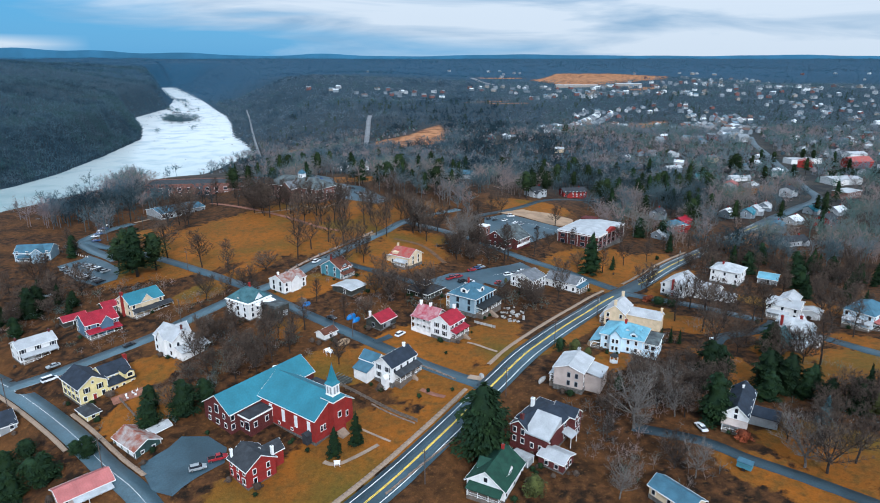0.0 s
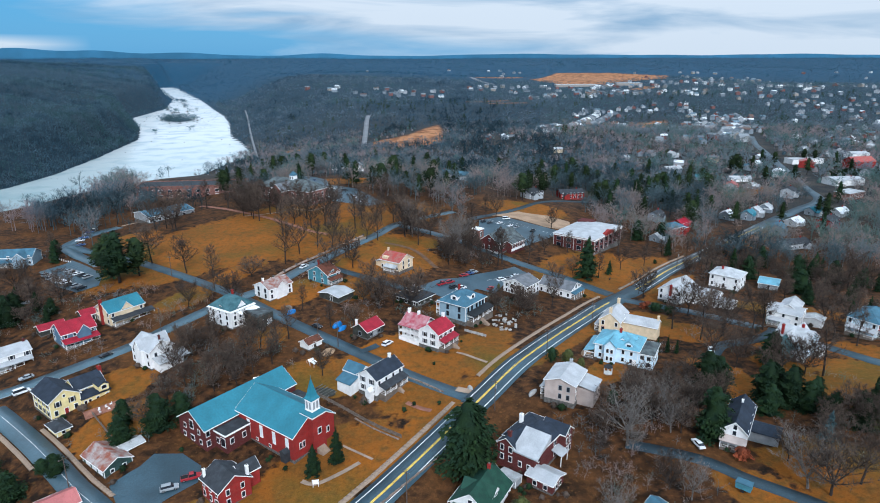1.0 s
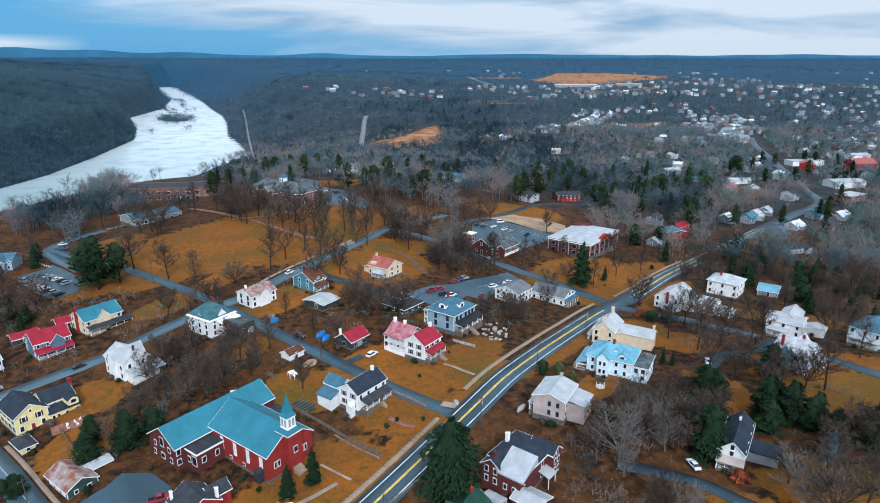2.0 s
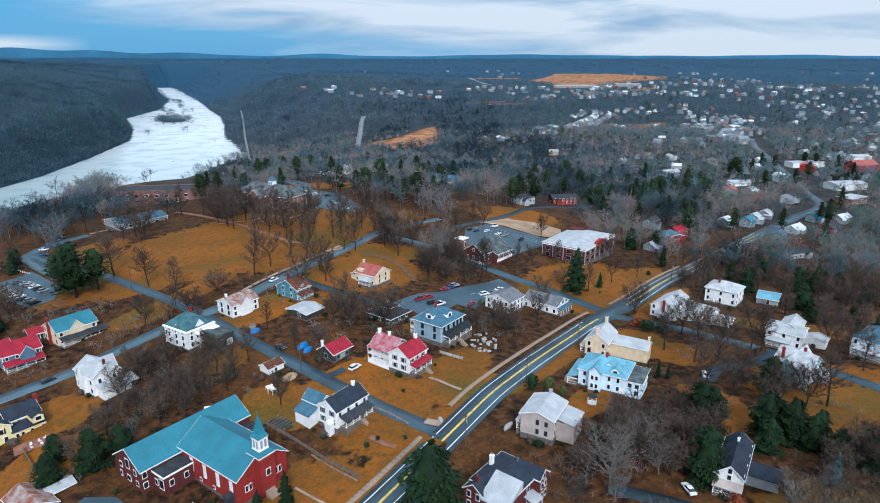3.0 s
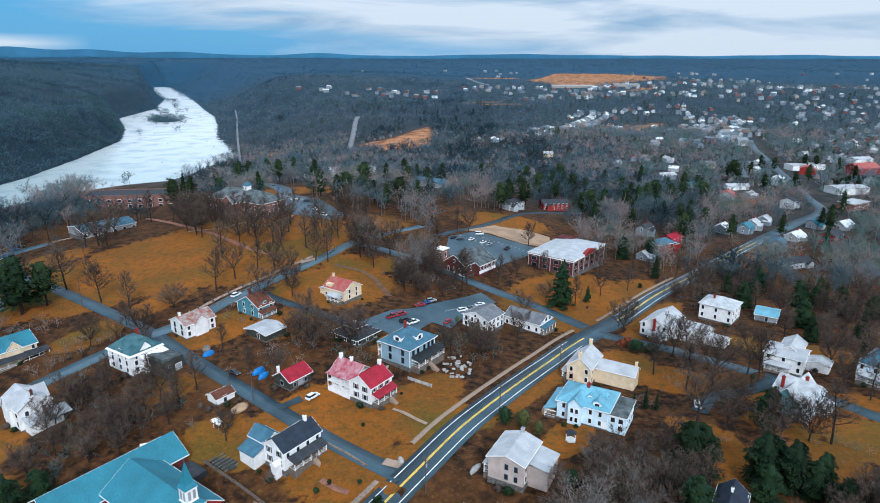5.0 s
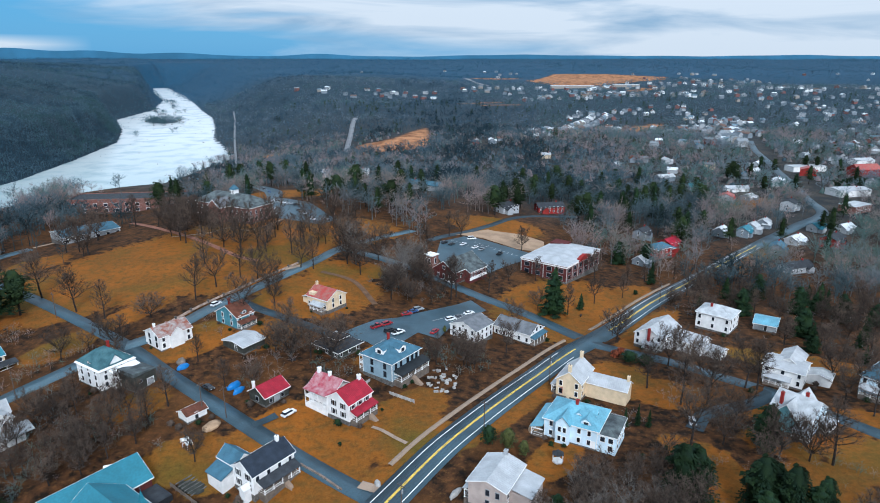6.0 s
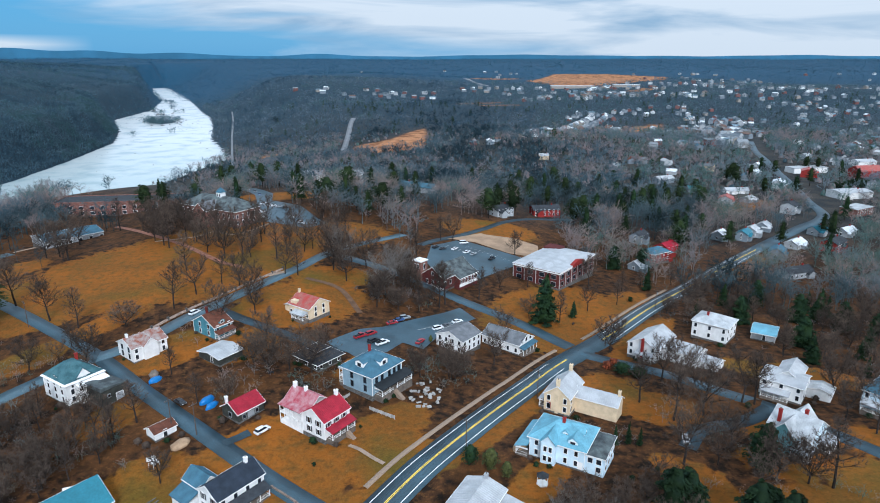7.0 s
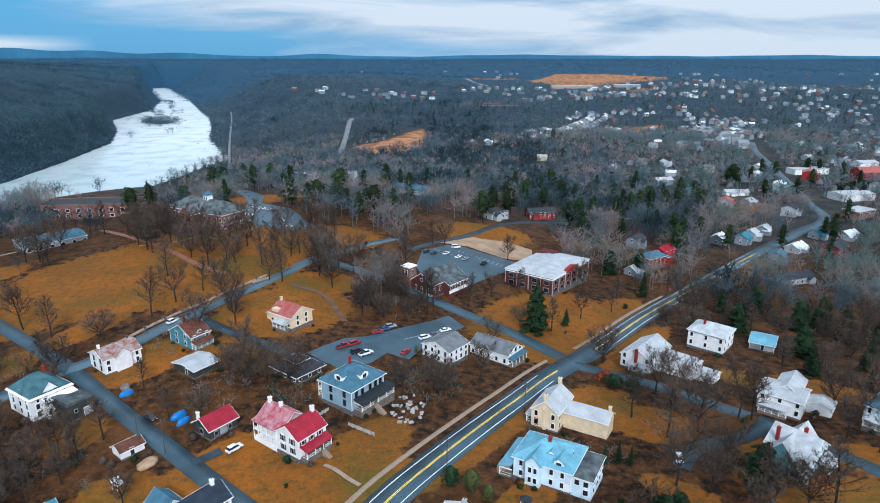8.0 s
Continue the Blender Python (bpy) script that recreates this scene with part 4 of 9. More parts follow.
        for k in (0.2, 1.15):
            l.box(-w * 0.32, -0.055, k, w * 0.32, -0.04, k + 0.75)
        m = Matrix.Translation(self.at(face, s, 0, z)) @ pose(0, 0, 0, 0, 0, self.turn(face))
        ob = part("door", l, mat or DARKPAINT, self.ob, m=m)
        part("door_frame", d, TRIM, ob)

    def chimney(self, x, y, z0, z1, mat=BRICK, w=0.8):
        c = Build()
        c.box(x - w / 2, y - w / 2, z0, x + w / 2, y + w / 2, z1)
        c.box(x - w / 2 - 0.08, y - w / 2 - 0.08, z1 - 0.35, x + w / 2 + 0.08, y + w / 2 + 0.08, z1 - 0.12)
        ob = part("chimney", c, mat, self.ob)
        p = Build()
        p.tube((x, y, z1), (x, y, z1 + 0.35), 0.16, 0.14, 8)
        part("chimney_pot", p, STONE, ob)

    def porch(self, face, s0, s1, depth, height, mat, posts=4, floor=0.55, rail=True, slope=0.8, stair=None, storeys=1, wall_mat=None):
        put = lambda s, d, z: self.at(face, s, d, z)
        f = Build()
        A, B = put(s0, 0.0, 0), put(s1, depth, floor)
        f.box(*A[:2], -3.0, *B[:2], floor)
        part("porch_floor", f, wall_mat or PLANK, self.ob)
        top = height * storeys
        r = Build()
        r.extrude([(0.02, top + slope), (depth + 0.35, top), (depth + 0.35, top + 0.16), (0.02, top + slope + 0.16)], put, s0 - 0.3, s1 + 0.3)
        part("porch_roof", r, mat, self.ob)
        b = Build()
        A, B = put(s0, depth - 0.2, top - 0.3), put(s1, depth, top)
        b.box(*A, *B)
        for s in (s0, s1 - 0.15):
            A, B = put(s, 0, top - 0.3), put(s + 0.15, depth, top)
            b.box(*A, *B)
        part("porch_beam", b, TRIM, self.ob)
        if storeys == 2:
            d2 = Build()
            A, B = put(s0, 0, height - 0.15), put(s1, depth, height)
            d2.box(*A, *B)
            part("balcony_floor", d2, TRIM, self.ob)
        post = Build()
        post.box(-0.08, -0.08, 0, 0.08, 0.08, top - floor - 0.2)
        post.box(-0.12, -0.12, 0, 0.12, 0.12, 0.2)
        post.box(-0.12, -0.12, top - floor - 0.42, 0.12, 0.12, top - floor - 0.25)
        pm = post.mesh("post", TRIM)
        for i in range(posts):
            s = s0 + 0.1 + (s1 - s0 - 0.2) * i / max(1, posts - 1)
            part("post", pm, None, self.ob, m=Matrix.Translation(put(s, depth - 0.12, floor)))
        if rail:
            for lev in range(storeys):
                g = Build()
                z = floor if lev == 0 else height
                segs = [(s0, s1)] if stair is None or lev else [(s0, stair - 0.7), (stair + 0.7, s1)]
                for p, q in segs:
                    for zz in (z + 0.2, z + 0.9):
                        g.box(*put(p, depth - 0.15, zz), *put(q, depth - 0.09, zz + 0.06))
                    n = int((q - p) / 0.3)
                    for i in range(n + 1):
                        s = p + (q - p) * i / max(1, n)
                        g.box(*put(s - 0.02, depth - 0.14, z + 0.2), *put(s + 0.02, depth - 0.1, z + 0.9))
                for s in (s0 + 0.05, s1 - 0.05):
                    for zz in (z + 0.2, z + 0.9):
                        g.box(*put(s - 0.03, 0.1, zz), *put(s + 0.03, depth - 0.1, zz + 0.06))
                part("railing", g, TRIM, self.ob)
        if stair is not None:
            t = Build()
            n = max(3, int((floor + 1.5) / 0.18))
            prof = [(depth, -3.0), (depth, floor)]
            for i in range(n):
                prof += [(depth + (i + 1) * 0.3, floor - 0.18 * i), (depth + (i + 1) * 0.3, floor - 0.18 * (i + 1))]
            t.extrude(prof + [(depth + n * 0.3, -3.0)], put, stair - 0.65, stair + 0.65)
            part("steps", t, CONCRETE, self.ob)

    def dormer(self, face, s, d0, d1, z0, w, h, rise, roof, wall=None):
        """A gabled dormer that stands d0 inside the wall line and runs back to d1 inside."""
        put = lambda u, d, z: self.at(face, s + u, -d, z)
        b = Build()
        b.box(*put(-w / 2, d0, z0), *put(w / 2, d1, z0 + h))
        b.extrude([(-w / 2, z0 + h), (w / 2, z0 + h), (0, z0 + h + rise)], lambda t, p, z: put(p, t, z), d0, d0 + 0.12)
        ob = part("dormer", b, wall or self.wall, self.ob)
        r = Build()
        r.extrude([(-w / 2 - 0.25, z0 + h - 0.1), (0, z0 + h + rise), (w / 2 + 0.25, z0 + h - 0.1), (w / 2 + 0.25, z0 + h + 0.05), (0, z0 + h + rise + 0.18), (-w / 2 - 0.25, z0 + h + 0.05)],
                  lambda t, p, z: put(p, t, z), d0 - 0.25, d1)
        part("dormer_roof", r, roof, ob)
        f, g, _ = window_mesh(min(1.5, w * 0.5), min(1.3, h * 0.6), TRIM, False)
        m = Matrix.Translation(put(0, d0, z0 + h * 0.36)) @ pose(0, 0, 0, 0, 0, self.turn(face))
        part("pane", g, None, part("window", f, None, ob, m=m))

    def block(self, name, x0, y0, x1, y1, h, wall=None, base=-3.0):
        """A lower wing of the same house."""
        w = Build()
        w.box(x0, y0, base, x1, y1, h)
        return part(name, w, wall or self.wall, self.ob)


def wing_gable(H, ridge, x0, y0, x1, y1, h, rise, mat, wall=None, seams=0.0, over=0.35):
    """A wing with its own gabled roof."""
    w = Build()
    w.box(x0, y0, -3, x1, y1, h)
    if ridge == "x":
        for x, d in ((x0, 0.12), (x1, -0.12)):
            w.extrude([(y0, h), (y1, h), ((y0 + y1) / 2, h + rise)], lambda s, p, z: (s, p, z), x, x + d)
    else:
        for y, d in ((y0, 0.12), (y1, -0.12)):
            w.extrude([(x0, h), (x1, h), ((x0 + x1) / 2, h + rise)], lambda s, p, z: (p, s, z), y, y + d)
    part("wing", w, wall or H.wall, H.ob)
    H.gable(ridge, rise, mat, seams, over, x0, x1, y0, y1, h)


Y = 54
# white clapboard house with a front porch on the west street
H = House("house", -154.4, 206.1, 50, 12.7, 8.5, 5.8, WHITE, "white clapboard house with a white metal roof and front porch")
H.walls(2.0, "x"); H.gable("x", 2.0, WHITEROOF, 0.6); H.rows("R", 3, (1.3, 3.9), shutters=True); H.rows("L", 2); H.rows("F", 2)
H.porch("R", 0.4, 12.3, 2.2, 2.9, WHITEROOF, 5); H.door("R", 6.4); H.chimney(0.7, 4.2, 5, 9.0, DARKBRICK, 0.7); H.chimney(12, 4.2, 5, 9.0, DARKBRICK, 0.7)

# slate-blue house with red roofs
H = House("house", -137, 220.4, 48, 12, 10, 5.6, SLATEBLUE, "slate blue house with crimson roofs and white trim")
H.walls(3.0, "x"); H.gable("x", 3.0, REDROOF, 0.6); H.rows("R", 4, (1.3, 3.9)); H.rows("L", 2); H.rows("F", 2)
wing_gable(H, "y", 5.0, -2.0, 9.5, 5, 5.6, 2.6, REDROOF, seams=0.6); H.windows("R", [6.2, 8.3], (1.4, 3.9)) ; H.porch("R", 0, 12, 3.2, 2.7, REDROOF, 5); H.door("R", 3)
H = House("shed", -152, 231, 48, 9, 6, 2.6, DARKWALL, "low dark shed with a crimson metal roof", "shed"); H.walls(1.4, "x"); H.gable("x", 1.4, REDROOF, 0.6); H.door("R", 4)
H = House("shed", -140, 240, 48, 8, 6, 3.0, DARKWALL, "small dark shed with a crimson metal roof behind the house", "shed"); H.walls(1.6, "x"); H.gable("x", 1.6, REDROOF, 0.6); H.door("R", 4)

# cream house with a teal roof
H = House("house", -126.3, 235.2, 54, 14.3, 11, 5.8, CREAM, "cream stucco house with a teal metal roof and long dark porch")
H.walls(3.2, "x"); H.gable("x", 3.2, TEALROOF, 0.7); H.rows("R", 4, (1.3, 3.9)); H.rows("L", 3); H.rows("F", 2); wing_gable(H, "y", 4.4, -0.3, 9.6, 5.5, 5.8, 2.9, TEALROOF, seams=0.7); H.windows("R", [7.0], (6.2,), 0.8, 1.1)
H.porch("R", 0.5, 17, 2.6, 2.8, SHINGLE, 6); H.door("R", 6); H.chimney(-0.35, 5.5, -1, 10.4, BRICK, 1.0)

# yellow farmhouse with navy roof
H = House("house", -115.5, 175.9, 52, 9.0, 12.6, 6.0, YELLOW, "pale yellow clapboard farmhouse with navy shingle roof and black shutters")
H.walls(2.9, "y"); H.gable("y", 2.9, NAVY); H.windows("R", [2.4, 6.6], (3.8,), shutters=True); H.windows("R", [1.6, 7.4], (1.1,)); H.windows("L", [1.6, 4.6, 7.8, 10.8], (1.1, 3.8), shutters=True); H.rows("B", 2); H.door("R", 4.6, 0.4, BRICK); H.windows("R", [4.5], (6.4,), 0.6, 0.7)
wing_gable(H, "x", 9.0, 2.6, 17.8, 10.4, 5.6, 2.6, NAVY); H.windows_at("R", -2.6, [(12.0, 3.6), (15.6, 3.7)], 0.9, 1.4)
H.block("wing", 9.0, -0.2, 18.0, 2.6, 3.1); w_ = Build(); w_.extrude([(2.7, 4.6), (-0.6, 3.1), (-0.6, 3.25), (2.7, 4.8)], lambda s, p, z: (s, p, z), 8.8, 18.4); part("porch_roof", w_, NAVY, H.ob)
H.windows_at("R", 0.2, [(10.2, 0.9), (11.6, 0.9), (14.0, 0.9), (17.0, 0.9)], 0.8, 1.4); H.dormer("R", 15.6, -2.2, 3, 4.6, 3.0, 1.8, 0.9, NAVY); H.chimney(18.3, 6.4, 0, 9.4, BRICK, 1.1)
# garden pavilion in front of it
H = House("pavilion", -109.2, 168.0, 52, 3.6, 6.4, 2.1, YELLOW, "low yellow garden store with dark hipped roof", "shed"); H.walls(base=0.2); H.hip(1.1, SHINGLE, 0.7); H.windows("R", [1.8], (0.8,), 0.9, 0.9)
# white house with crossing gables
H = House("house", -95.8, 202.1, 54, 9, 11.5, 6.8, WHITE, "tall white house with a white metal cross-gabled roof")
H.walls(3.0, "y"); H.gable("y", 3.0, WHITEROOF, 0.6); H.rows("R", 2, (1.3, 4.2), inset=2.2); H.rows("L", 3, (1.3, 4.2)); H.rows("F", 3, (1.3, 4.2))
wing_gable(H, "x", -0.8, 4.2, 9.8, 8.4, 6.8, 2.9, WHITEROOF, seams=0.6)
H.block("wing", 1.0, -4.0, 10.0, 0, 3.0); w_ = Build(); w_.extrude([(0, 4.2), (-4.6, 3.0), (-4.6, 3.15), (0, 4.4)], lambda s, p, z: (s, p, z), 0.6, 12.4); part("porch_roof", w_, SILVER, H.ob); H.chimney(4.5, 0.5, 5, 11.6, DARKBRICK, 0.6)

# church
H = House("church", -36.5, 157.3, Y, 15.7, 25, 7.0, BRICK, "red brick church with teal roof and white steeple", "church", lift=1.4)
H.walls(5.2, "y", base=-0.5); H.gable("y", 5.2, TEALROOF, 0.0)
H.windows("L", [2.6, 8.2, 13.8, 19.6], (1.9,), 1.1, 3.6); H.windows("L", [4.0, 10.2, 16.0], (0.1,), 0.8, 0.7); H.windows("R", [2.6, 3.8, 12, 13.2], (2.2,), 0.7, 1.7); H.windows("F", [3, 9, 15, 20], (1.9,), 1.1, 3.6)
t_ = Build(); t_.box(5.6, -2.2, -2, 10.4, 2.6, 10.9); tower = part("tower", t_, BRICK, H.ob)
t_ = Build(); t_.box(5.35, -2.45, 10.9, 10.65, 2.85, 11.2); t_.box(5.5, -2.3, 10.6, 10.5, 2.7, 10.9); part("cornice", t_, TRIM, tower)
t_ = Build(); t_.solid([(5.3, -2.5, 11.2), (10.7, -2.5, 11.2), (10.7, 2.9, 11.2), (5.3, 2.9, 11.2), (6.5, -1.3, 12.1), (9.5, -1.3, 12.1), (9.5, 1.7, 12.1), (6.5, 1.7, 12.1)], [(0, 1, 5, 4), (1, 2, 6, 5), (2, 3, 7, 6), (3, 0, 4, 7), (4, 5, 6, 7)]); part("tower_roof", t_, TEALROOF, tower)
t_ = Build(); t_.box(6.6, -1.2, 12.0, 9.4, 1.6, 15.6); t_.box(6.45, -1.35, 15.3, 9.55, 1.75, 15.6); t_.box(6.45, -1.35, 12.0, 9.55, 1.75, 12.25); belfry = part("belfry", t_, TRIM, H.ob)
for f_ in "RL":
    for k_ in (-0.6, 0.6):
        l_ = Build()
        if f_ == "R":
            l_.box(8 + k_ - 0.34, -1.26, 12.7, 8 + k_ + 0.34, -1.19, 14.9)
        else:
            l_.box(6.54, 0.2 + k_ - 0.34, 12.7, 6.61, 0.2 + k_ + 0.34, 14.9)
        part("louvre", l_, GREYWALL, belfry)
t_ = Build(); t_.solid([(6.3, -1.5, 15.6), (9.7, -1.5, 15.6), (9.7, 1.9, 15.6), (6.3, 1.9, 15.6), (6.9, -0.9, 16.6), (9.1, -0.9, 16.6), (9.1, 1.3, 16.6), (6.9, 1.3, 16.6), (8, 0.2, 22.0)],
                       [(0, 1, 5, 4), (1, 2, 6, 5), (2, 3, 7, 6), (3, 0, 4, 7), (4, 5, 8), (5, 6, 8), (6, 7, 8), (7, 4, 8), (3, 2, 1, 0)]); t_.tube((8, 0.2, 21.8), (8, 0.2, 22.6), 0.06, 0.05, 5); part("spire", t_, TEALROOF, H.ob)
m_ = Matrix.Translation((8, -2.2, 5.2)); wf_ = window_mesh(1.2, 1.7, TRIM, False); o_ = part("window", wf_[0], None, H.ob, m=m_); part("pane", wf_[1], None, o_)
H.door("R", 8, -0.2, TRIM, 1.8, 2.6)
window_mesh(1.1, 3.6, TRIM, False)[1].materials[0] = FROSTED
s_ = Build()
s_.extrude([(-2.2, -2), (-2.2, 0.9)] + [p_ for i in range(7) for p_ in ((-2.2 - 0.35 * (i + 1), 0.9 - 0.18 * i), (-2.2 - 0.35 * (i + 1), 0.72 - 0.18 * i))] + [(-4.65, -2)], lambda s, p, z: (s, p, z), 6.6, 9.4)
part("steps", s_, CONCRETE, H.ob)
e_ = Build(); e_.box(-1.9, 1.6, -1, 0, 3.6, 2.1); e_.extrude([(1.3, 2.1), (3.9, 2.1), (2.6, 3.0)], lambda s, p, z: (s, p, z), -2.2, 0); part("side_entry", e_, SHINGLE, H.ob)
# hall wing behind the nave
w_ = Build(); w_.box(-11.5, 24.2, -3, 22, 37, 6.0); w_.extrude([(24.2, 6.0), (37, 6.0), (30.6, 10.2)], lambda s, p, z: (s, p, z), -11.5, -11.3); w_.extrude([(24.2, 6.0), (37, 6.0), (30.6, 10.2)], lambda s, p, z: (s, p, z), 21.8, 22); hall = part("hall", w_, DARKBRICK, H.ob, "dark brick parish hall wing")
H.gable("x", 4.2, TEALROOF, 0.0, 0.45, -11.5, 22, 24.2, 37, 6.0)
w_ = Build(); w_.box(-8.4, 19.0, -3, 0, 24.2, 4.3); lk_ = part("link", w_, DARKBRICK, H.ob)
w_ = Build(); w_.box(-8.8, 18.6, 4.3, 0, 24.3, 4.75); part("fascia", w_, TRIM, lk_)
w_ = Build(); w_.box(-8.6, 18.8, 4.75, 0, 24.3, 4.85); part("flat_roof", w_, SHINGLE, lk_)
for (x_, y_, z_, w2, h2) in ((-11.5, 26.6, 0.6, 1.0, 1.4), (-11.5, 30.6, 0.6, 1.6, 1.5), (-11.5, 34.6, 0.6, 1.0, 1.4), (-11.5, 27.2, 3.6, 1.0, 1.4), (-11.5, 30.6, 4.4, 1.6, 2.6), (-11.5, 34, 3.6, 1.0, 1.4), (-8.4, 20.4, 0.6, 1.9, 2.6), (-8.4, 22.8, 0.9, 1.1, 1.6)):
    wf_ = window_mesh(w2, h2, TRIM, False); o_ = part("window", wf_[0], None, hall, m=Matrix.Translation((x_, y_, z_)) @ pose(0, 0, 0, 0, 0, -90)); part("pane", wf_[1], None, o_)
for x_ in (-10.6,):
    wf_ = window_mesh(1.1, 1.6, TRIM, False); o_ = part("window", wf_[0], None, hall, m=Matrix.Translation((x_, 24.2, 0.6))); part("pane", wf_[1], None, o_); o_ = part("window", wf_[0], None, hall, m=Matrix.Translation((x_, 24.2, 3.6))); part("pane", wf_[1], None, o_)
for x_ in (-6.4, -2.2):
    wf_ = window_mesh(1.1, 1.6, TRIM, False); o_ = part("window", wf_[0], None, hall, m=Matrix.Translation((x_, 19.0, 1.2))); part("pane", wf_[1], None, o_)
H.block("wing", 16.5, 17, 23, 24.2, 3.5, SHINGLE)

# small brick house beside the church
H = House("house", -51.4, 139.6, 48, 9, 9, 5.8, BRICK, "small red brick house with dark gabled roof and white chimneys")
H.walls(2.8, "y"); H.gable("y", 2.8, SHINGLE); H.windows("R", [2.4, 6.6], (1.0, 3.8), 0.9, 1.5); H.rows("L", 3); wing_gable(H, "x", 7.5, 2.2, 13, 7, 5.6, 2.0, SHINGLE); H.chimney(0.6, 8.2, 4, 8.8, TRIM, 0.6); H.chimney(8.6, 0.7, 4, 9.2, TRIM, 0.7); H.door("L", 2.0)

# garage with rusty roof
H = House("garage", -86.5, 150.8, Y, 7.8, 11.8, 2.7, GREENWALL, "old green garage with rust-streaked metal roof", "garage"); H.walls(2.0, "y"); H.gable("y", 2.0, RUST, 0.7)
H.windows("R", [2.2, 5.6], (0.9,), 0.9, 0.9); wing_gable(H, "x", 7.8, 4.5, 14, 9, 2.4, 0.9, SILVER)
for k_ in (2.2, 5.6, 9.0):
    d_ = Build(); d_.box(-0.05, k_ - 1.3, 0, 0.02, k_ + 1.3, 2.2); part("garage_door", d_, WHITE, H.ob)
H = House("house", -141, 157.5, 45, 14, 10, 5.0, GREYWALL, "grey clapboard house with dark navy roof"); H.walls(2.6, "x"); H.gable("x", 2.6, NAVY); H.rows("R", 4, (1.2, 3.4)); H.rows("F", 2)
H = House("house", -97.5, 132.5, 46, 13, 7.5, 3.0, PALEPINK, "small house with a salmon pink metal roof"); H.walls(1.8, "x"); H.gable("x", 1.8, PINKROOF, 0.6); H.rows("R", 3, (1.0,)); H.porch("R", 3, 12, 2.6, 2.4, SILVER, 4, 0.3, False, 0.4); H.door("R", 6)

# white house with navy roof beside the cross street
H = House("house", -16.1, 185.3, Y, 12.9, 7.8, 6.0, WHITE, "white clapboard house with navy roof and front porch", lift=1.4)
H.walls(2.6, "x"); H.gable("x", 2.6, NAVY); H.rows("R", 4, (4.0,)); H.windows("L", [2.0, 5.8], (1.3, 4.0), shutters=True); H.rows("F", 2); H.rows("B", 3)
H.porch("R", 1.2, 12.6, 2.6, 3.0, SHINGLE, 5, 0.9, True, 0.9, 8.0); H.door("R", 8, 0.9); H.windows("R", [3.2, 5.4, 11], (1.4,)); H.chimney(11.0, 3.9, 7, 10.2, TRIM, 0.8)
wing_gable(H, "y", 0.6, 7.8, 6.0, 15, 5.2, 2.2, BLUEROOF, seams=0.6); H.dormer("L", 3.9, 0.3, 4, 5.9, 2.4, 1.3, 1.1, NAVY)
H.block("wing", -3.2, 8.5, 0.6, 14.5, 3.0); w_ = Build(); w_.extrude([(-3.6, 3.0), (0.6, 4.6), (0.6, 4.8), (-3.6, 3.2)], lambda s, p, z: (p, s, z), 8.1, 14.9); part("porch_roof", w_, BLUEROOF, H.ob)
b_ = Build(); b_.box(-2.0, 1.2, -2, 0, 3.2, 2.4); b_.extrude([(0.9, 2.4), (3.5, 2.4), (2.2, 3.4)], lambda s, p, z: (s, p, z), -2.3, 0); part("side_entry", b_, WHITE, H.ob)

# white farmhouse with crimson roof and double balcony
H = House("house", 3.4, 213.8, 55, 9.8, 8.6, 6.0, WHITE, "white house with crimson metal roof and two-storey side porch", lift=0.8)
H.walls(2.9, "x"); H.gable("x", 2.9, REDROOF, 0.55); H.windows("L", [2.4, 6.0], (1.3, 4.0), shutters=True); H.windows("R", [1.6, 4.6, 7.6], (4.1,), shutters=True); H.rows("F", 2)
H.porch("R", 0.6, 9.6, 2.4, 3.0, REDROOF, 4, 0.9, True, 0.9, 6.4); H.door("R", 6.4, 0.9); H.windows("R", [2.2, 4.2], (1.4,)); H.chimney(9.2, 4.3, 7, 10.6, TRIM, 0.9)
w_ = Build(); w_.box(2.2, 8.6, 0.4, 9.8, 18.4, 6.0); w_.extrude([(2.2, 6.0), (9.8, 6.0), (6.0, 8.7)], lambda s, p, z: (p, s, z), 18.25, 18.4); bw = part("wing", w_, WHITE, H.ob)
H.gable("y", 2.7, WORNRED, 0.55, 0.3, 2.2, 9.8, 8.0, 18.4, 6.0)
r_ = Build(); r_.extrude([(-0.3, 5.5), (2.3, 6.1), (2.3, 6.3), (-0.3, 5.7)], lambda s, p, z: (p, s, z), 8.8, 18.6); part("balcony_roof", r_, WORNRED, H.ob)
d_ = Build(); d_.box(0, 8.8, 2.95, 2.2, 18.3, 3.12); d_.box(0, 8.8, -1, 2.2, 18.3, 0.5); d_.box(0, 8.8, 5.2, 0.2, 18.3, 5.5); part("balcony_floor", d_, TRIM, H.ob)
for i in range(6):
    p_ = Build(); p_.box(0, 9.0 + 1.82 * i, 0.4, 0.16, 9.16 + 1.82 * i, 5.3); part("post", p_, TRIM, H.ob)
g_ = Build()
for z_ in (0.5, 3.12):
    for k_ in (0.2, 0.9):
        g_.box(0.03, 8.8, z_ + k_, 0.1, 18.3, z_ + k_ + 0.06)
    for i in range(34):
        g_.box(0.05, 8.9 + 0.28 * i, z_ + 0.2, 0.09, 8.94 + 0.28 * i, z_ + 0.9)
part("railing", g_, TRIM, H.ob)
wf_ = window_mesh(0.95, 1.6, TRIM, True)
for y_ in (10.5, 13.5, 16.5):
    for z_ in (1.0, 3.6):
        o_ = part("window", wf_[0], None, bw, m=Matrix.Translation((2.2, y_, z_)) @ pose(0, 0, 0, 0, 0, -90)); part("pane", wf_[1], None, o_)
